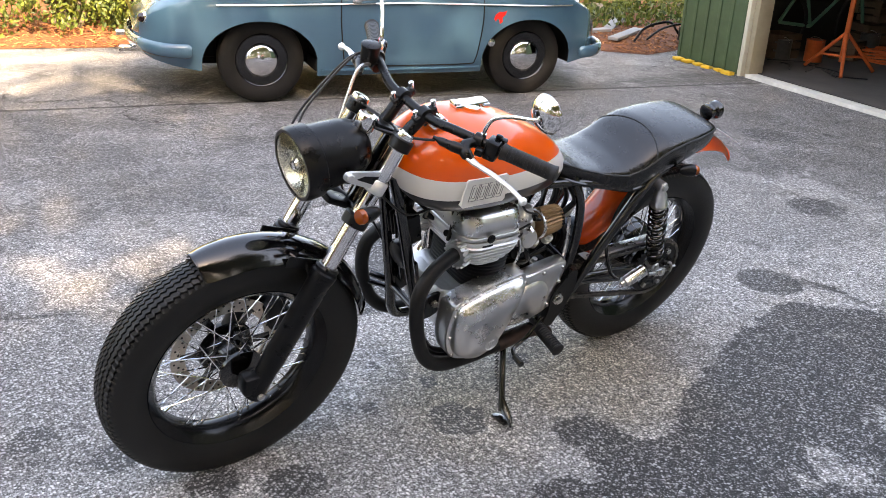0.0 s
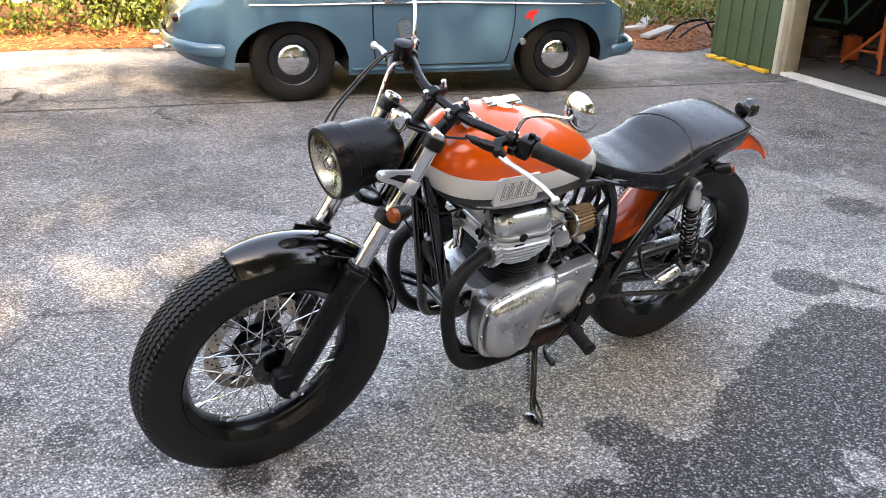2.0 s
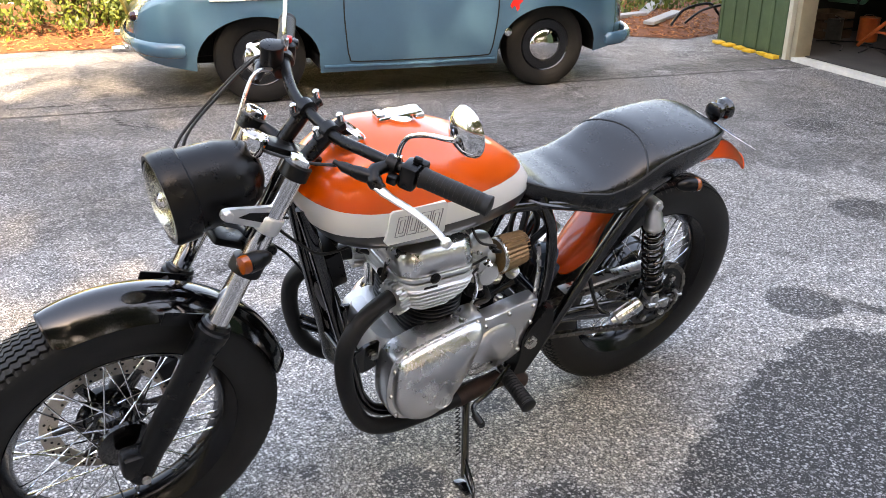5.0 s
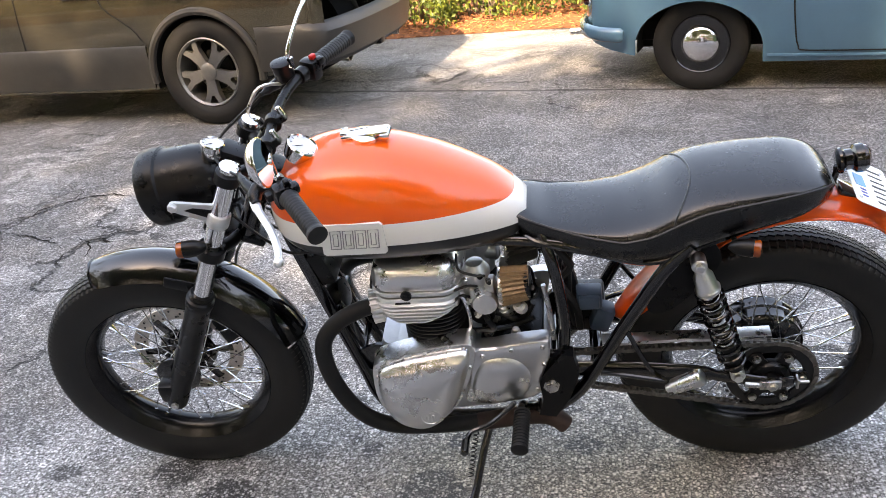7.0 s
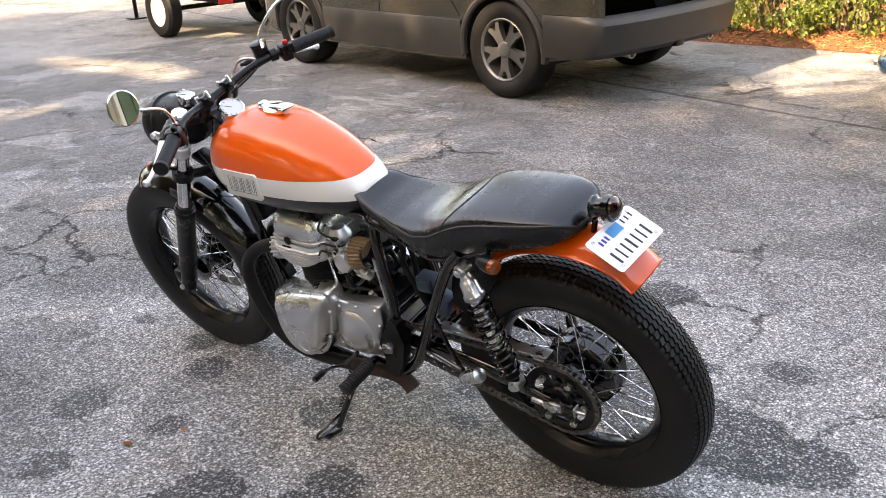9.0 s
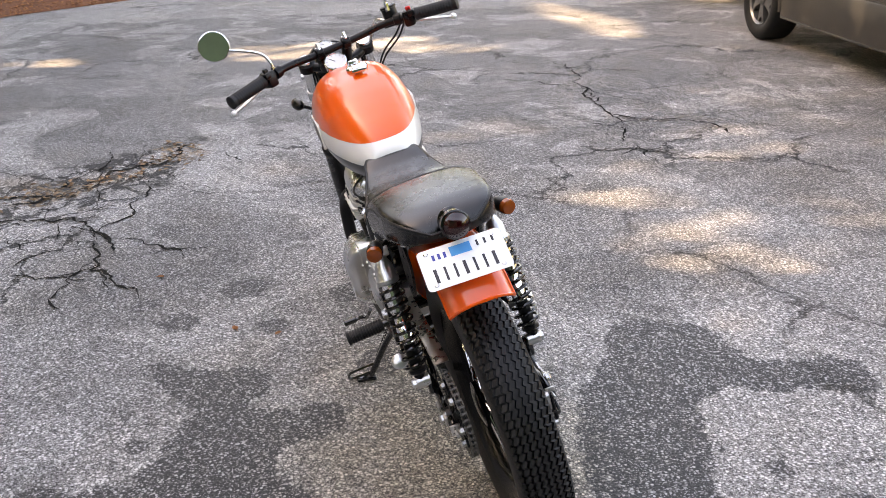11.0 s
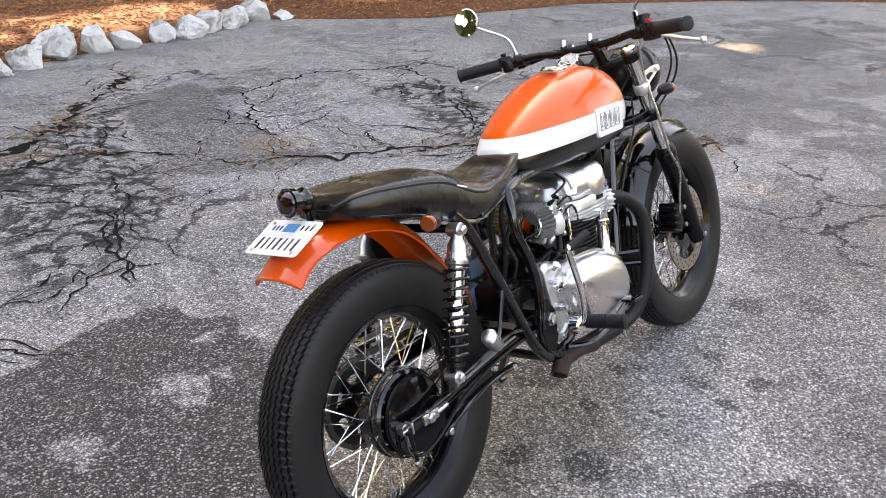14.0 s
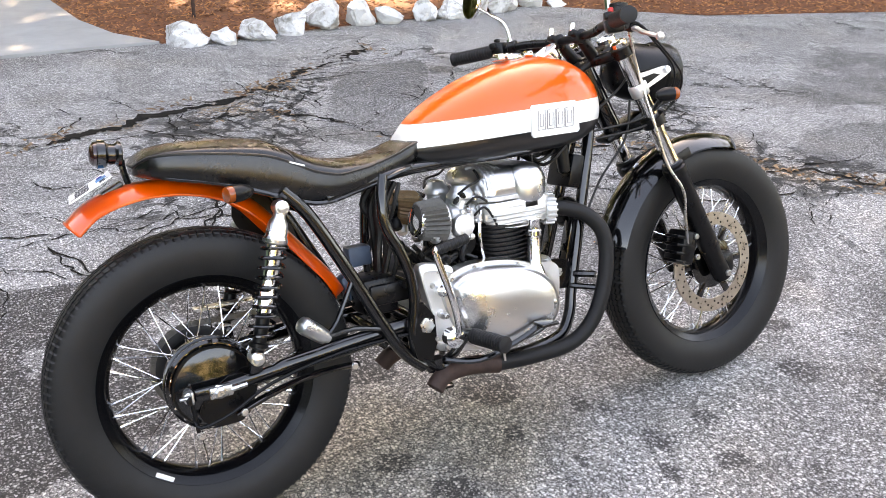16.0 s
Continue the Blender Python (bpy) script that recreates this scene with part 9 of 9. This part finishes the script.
# ---- hedge, trees and creepers ----
LEAF = chip_paint("hedge_leaves", (0.030, 0.060, 0.014), (0.150, 0.185, 0.030), 0.5)
LEAF2 = chip_paint("tree_leaves", (0.030, 0.046, 0.010), (0.095, 0.108, 0.025), 0.55)
BARK = principled("bark", (0.10, 0.075, 0.055), 0.9, vary=0.4, scale=14, bump=0.9, bump_scale=40)
for mat in (LEAF, LEAF2):
    nt = mat.node_tree
    pb = nt.nodes["Principled BSDF"]
    tr = nt.nodes.new("ShaderNodeBsdfTranslucent")
    ms = nt.nodes.new("ShaderNodeMixShader")
    ms.inputs[0].default_value = 0.3
    nt.links.new(pb.inputs["Base Color"].links[0].from_socket, tr.inputs["Color"])
    nt.links.new(pb.outputs[0], ms.inputs[1])
    nt.links.new(tr.outputs[0], ms.inputs[2])
    nt.links.new(ms.outputs[0], nt.nodes["Material Output"].inputs["Surface"])


def leaf_mesh(name, spots, mat):
    """Many small folded leaves: spots holds (place, size, turn)."""
    verts, faces = [], []
    for c, s, q in spots:
        k = len(verts)
        for p in ((-0.5, 0, 0), (-0.1, -0.28, 0.06), (0.5, 0, 0), (-0.1, 0.28, 0.06)):
            verts.append(c + q @ (Vector(p) * s))
        faces += [(k, k + 1, k + 2), (k, k + 2, k + 3)]
    me = bpy.data.meshes.new(name)
    me.from_pydata(verts, [], faces)
    me.materials.append(mat)
    return me


def turn(r):
    return Euler((r.uniform(0, TAU), r.uniform(0, TAU), r.uniform(0, TAU))).to_quaternion()


def bush(at, wide, high, count, seed, low):
    r = random.Random(seed)
    b = thing("hedge_bush", pose(*at), "leafy green hedge shrub growing dense and low over bark mulch", "shrub", "hedge behind the cars")
    bm = B()
    tips = []
    for k in range(9):
        a, rad = r.uniform(0, TAU), r.uniform(0.03, 0.16) * wide
        p0 = Vector((rad * math.cos(a), rad * math.sin(a), -0.03))
        p1 = p0 + Vector((r.uniform(-0.15, 0.15), r.uniform(-0.12, 0.12), r.uniform(0.35, 0.55)))
        p2 = p1 + Vector((r.uniform(-0.35, 0.35), r.uniform(-0.3, 0.3), r.uniform(0.4, 0.8)))
        tube(bm, [p0, p1, p2], [0.022, 0.017, 0.008], 6, 3)
        tips += [p1.lerp(p2, f) for f in (0.2, 0.6, 1.0)]
    part("trunk", bm, BARK, b)
    spots = []
    clumps = [(Vector((r.uniform(-0.5, 0.5) * wide, r.uniform(-0.45, 0.45) * wide, low + (high - low) * r.random() ** 1.3)), r.uniform(0.10, 0.24)) for _ in range(80)]
    for _ in range(count):
        c, rad = clumps[r.randrange(len(clumps))]
        d = Vector((r.gauss(0, 1), r.gauss(0, 1), r.gauss(0, 1)))
        spots.append((c + d * rad * 0.55, r.uniform(0.035, 0.07), turn(r)))
    crown = new("crown", leaf_mesh("crown", spots, LEAF))
    crown.parent = b
    tagged(crown, kind="stuff")


for k in range(12):
    r = random.Random(50 + k)
    x = -4.6 + 0.95 * k + r.uniform(-0.15, 0.15)
    bush((x, -7.42 - 0.05 * x + r.uniform(-0.15, 0.15), 0.06), 1.15, 2.3, 8000, 70 + k, 0.0)
# creepers and low growth past the nose of the car
spots = []
r = random.Random(9)
for _ in range(6500):
    x, y = r.uniform(-9.5, -4.6), r.uniform(-9.2, -5.3)
    hgt = 0.05 + 0.35 * max(0, noise.noise((x * 1.3, y * 1.3, 7)) + 0.25)
    spots.append((Vector((x, y, 0.09 + hgt * r.random())), r.uniform(0.05, 0.10), turn(r)))
tagged(new("ground_creeper", leaf_mesh("ground_creeper", spots, LEAF)), "tangled green creeper covering the ground", "plant", kind="stuff")

# tall trees towards the sun: their crowns shade the driveway and leave gaps of light
SUN_GAPS = [(0.55, -6.05, 0.8, 0.11), (6.7, -0.5, 0.45, 1.25), (6.2, -1.6, 0.25, 0.5), (6.9, 2.1, 0.35, 0.45),
            (7.4, -3.4, 1.3, 0.35), (8.6, -5.6, 0.8, 0.5), (2.4, -6.75, 1.2, 0.16), (3.0, 6.9, 1.8, 0.6), (7.5, 6.2, 1.6, 0.7), (0.2, -7.3, 1.2, 0.5), (10.5, 4.0, 1.0, 0.6), (2.0, -7.6, 0.9, 0.4), (-1.9, -4.6, 0.3, 0.2)]
THIN_GAPS = [(1.50, -1.33, 0.68, 0.38), (0.72, -1.20, 0.34, 0.22)]


def lit(p, r):
    """Where along the sun's way a place in a crown would shade the ground: is a gap there?"""
    g = p - SUN_DIR * (p.z / SUN_DIR.z)
    for i, (x, y, a, b) in enumerate(SUN_GAPS + THIN_GAPS):
        e = 1 + 0.35 * noise.noise((g.x * 1.7, g.y * 1.7, 4))
        if ((g.x - x) / a) ** 2 + ((g.y - y) / b) ** 2 < e:
            return i < len(SUN_GAPS) or r.random() < 0.66
    return False


def tall_tree(x, y, height, crown_r, seed, count):
    r = random.Random(seed)
    t = thing("tree", pose(x, y, 0), "tall leafy shade tree with a bare lower trunk", "tree", "trees round the driveway")
    bm = B()
    top = Vector((r.uniform(-0.6, 0.6), r.uniform(-0.6, 0.6), height))
    spine = [Vector((0, 0, -0.2)), top * 0.33 + Vector((r.uniform(-0.2, 0.2), 0, 0)), top * 0.66, top * 0.97]
    tube(bm, spine, [0.28, 0.22, 0.14, 0.03], 10, 5)
    ends = []
    for k in range(22):
        f = r.uniform(0.34, 0.96)
        p0 = top * f
        a = r.uniform(0, TAU)
        L = crown_r * r.uniform(0.55, 1.0) * (1.15 - 0.55 * f)
        p1 = p0 + Vector((math.cos(a) * L * 0.5, math.sin(a) * L * 0.5, L * 0.22))
        p2 = p0 + Vector((math.cos(a) * L, math.sin(a) * L, L * 0.30))
        tube(bm, [p0, p1, p2], [0.07, 0.045, 0.015], 6, 3)
        ends += [p1, p1.lerp(p2, 0.5), p2]
    part("trunk", bm, BARK, t)
    spots = []
    base = Vector((x, y, 0))
    tries = 0
    while len(spots) < count and tries < count * 3:
        tries += 1
        c = ends[r.randrange(len(ends))]
        d = Vector((r.gauss(0, 1), r.gauss(0, 1), r.gauss(0, 0.75))) * crown_r * 0.21
        p = c + d
        if not lit(base + p, r):
            spots.append((p, r.uniform(0.17, 0.32), turn(r)))
    crown = new("crown", leaf_mesh("crown", spots, LEAF2))
    crown.parent = t
    tagged(crown, kind="stuff")


for k, (x, y, h, cr) in enumerate([(-2, 11.5, 15, 4.6), (4, 12.5, 16, 5.0), (10, 11.5, 15, 4.8), (15.5, 10, 15, 4.8), (0.5, 17.5, 18, 5.2), (6.5, 18.5, 19, 5.4), (12.5, 18, 18, 5.2), (18, 16, 18, 5.0), (-6, 15.5, 17, 5.0)]):
    tall_tree(x, y, h, cr, 200 + k, 20000)
for k, (x, y, h, cr) in enumerate([(13.5, -14, 13, 4.5), (19, -6, 15, 4.8), (21, 4, 15, 4.8)]):
    tall_tree(x, y, h, cr, 300 + k, 2600)

# far woods all round
r = random.Random(77)
spots = []
for k in range(30000):
    a = r.uniform(0, TAU) if k < 15000 else r.uniform(0.05, math.pi - 0.05)
    d = r.uniform(21, 30)
    x, y = 2 + d * math.cos(a), d * math.sin(a)
    spots.append((Vector((x, y, r.random() ** 1.3 * ((9.5 if y > -4 else 5.0) + 2.5 * noise.noise((x * 0.2, y * 0.2, 0))))), r.uniform(0.5, 1.1), turn(r)))
tagged(new("far_woods", leaf_mesh("far_woods", spots, LEAF2)), "dense dark green woods closing in the driveway", "woods", kind="stuff")
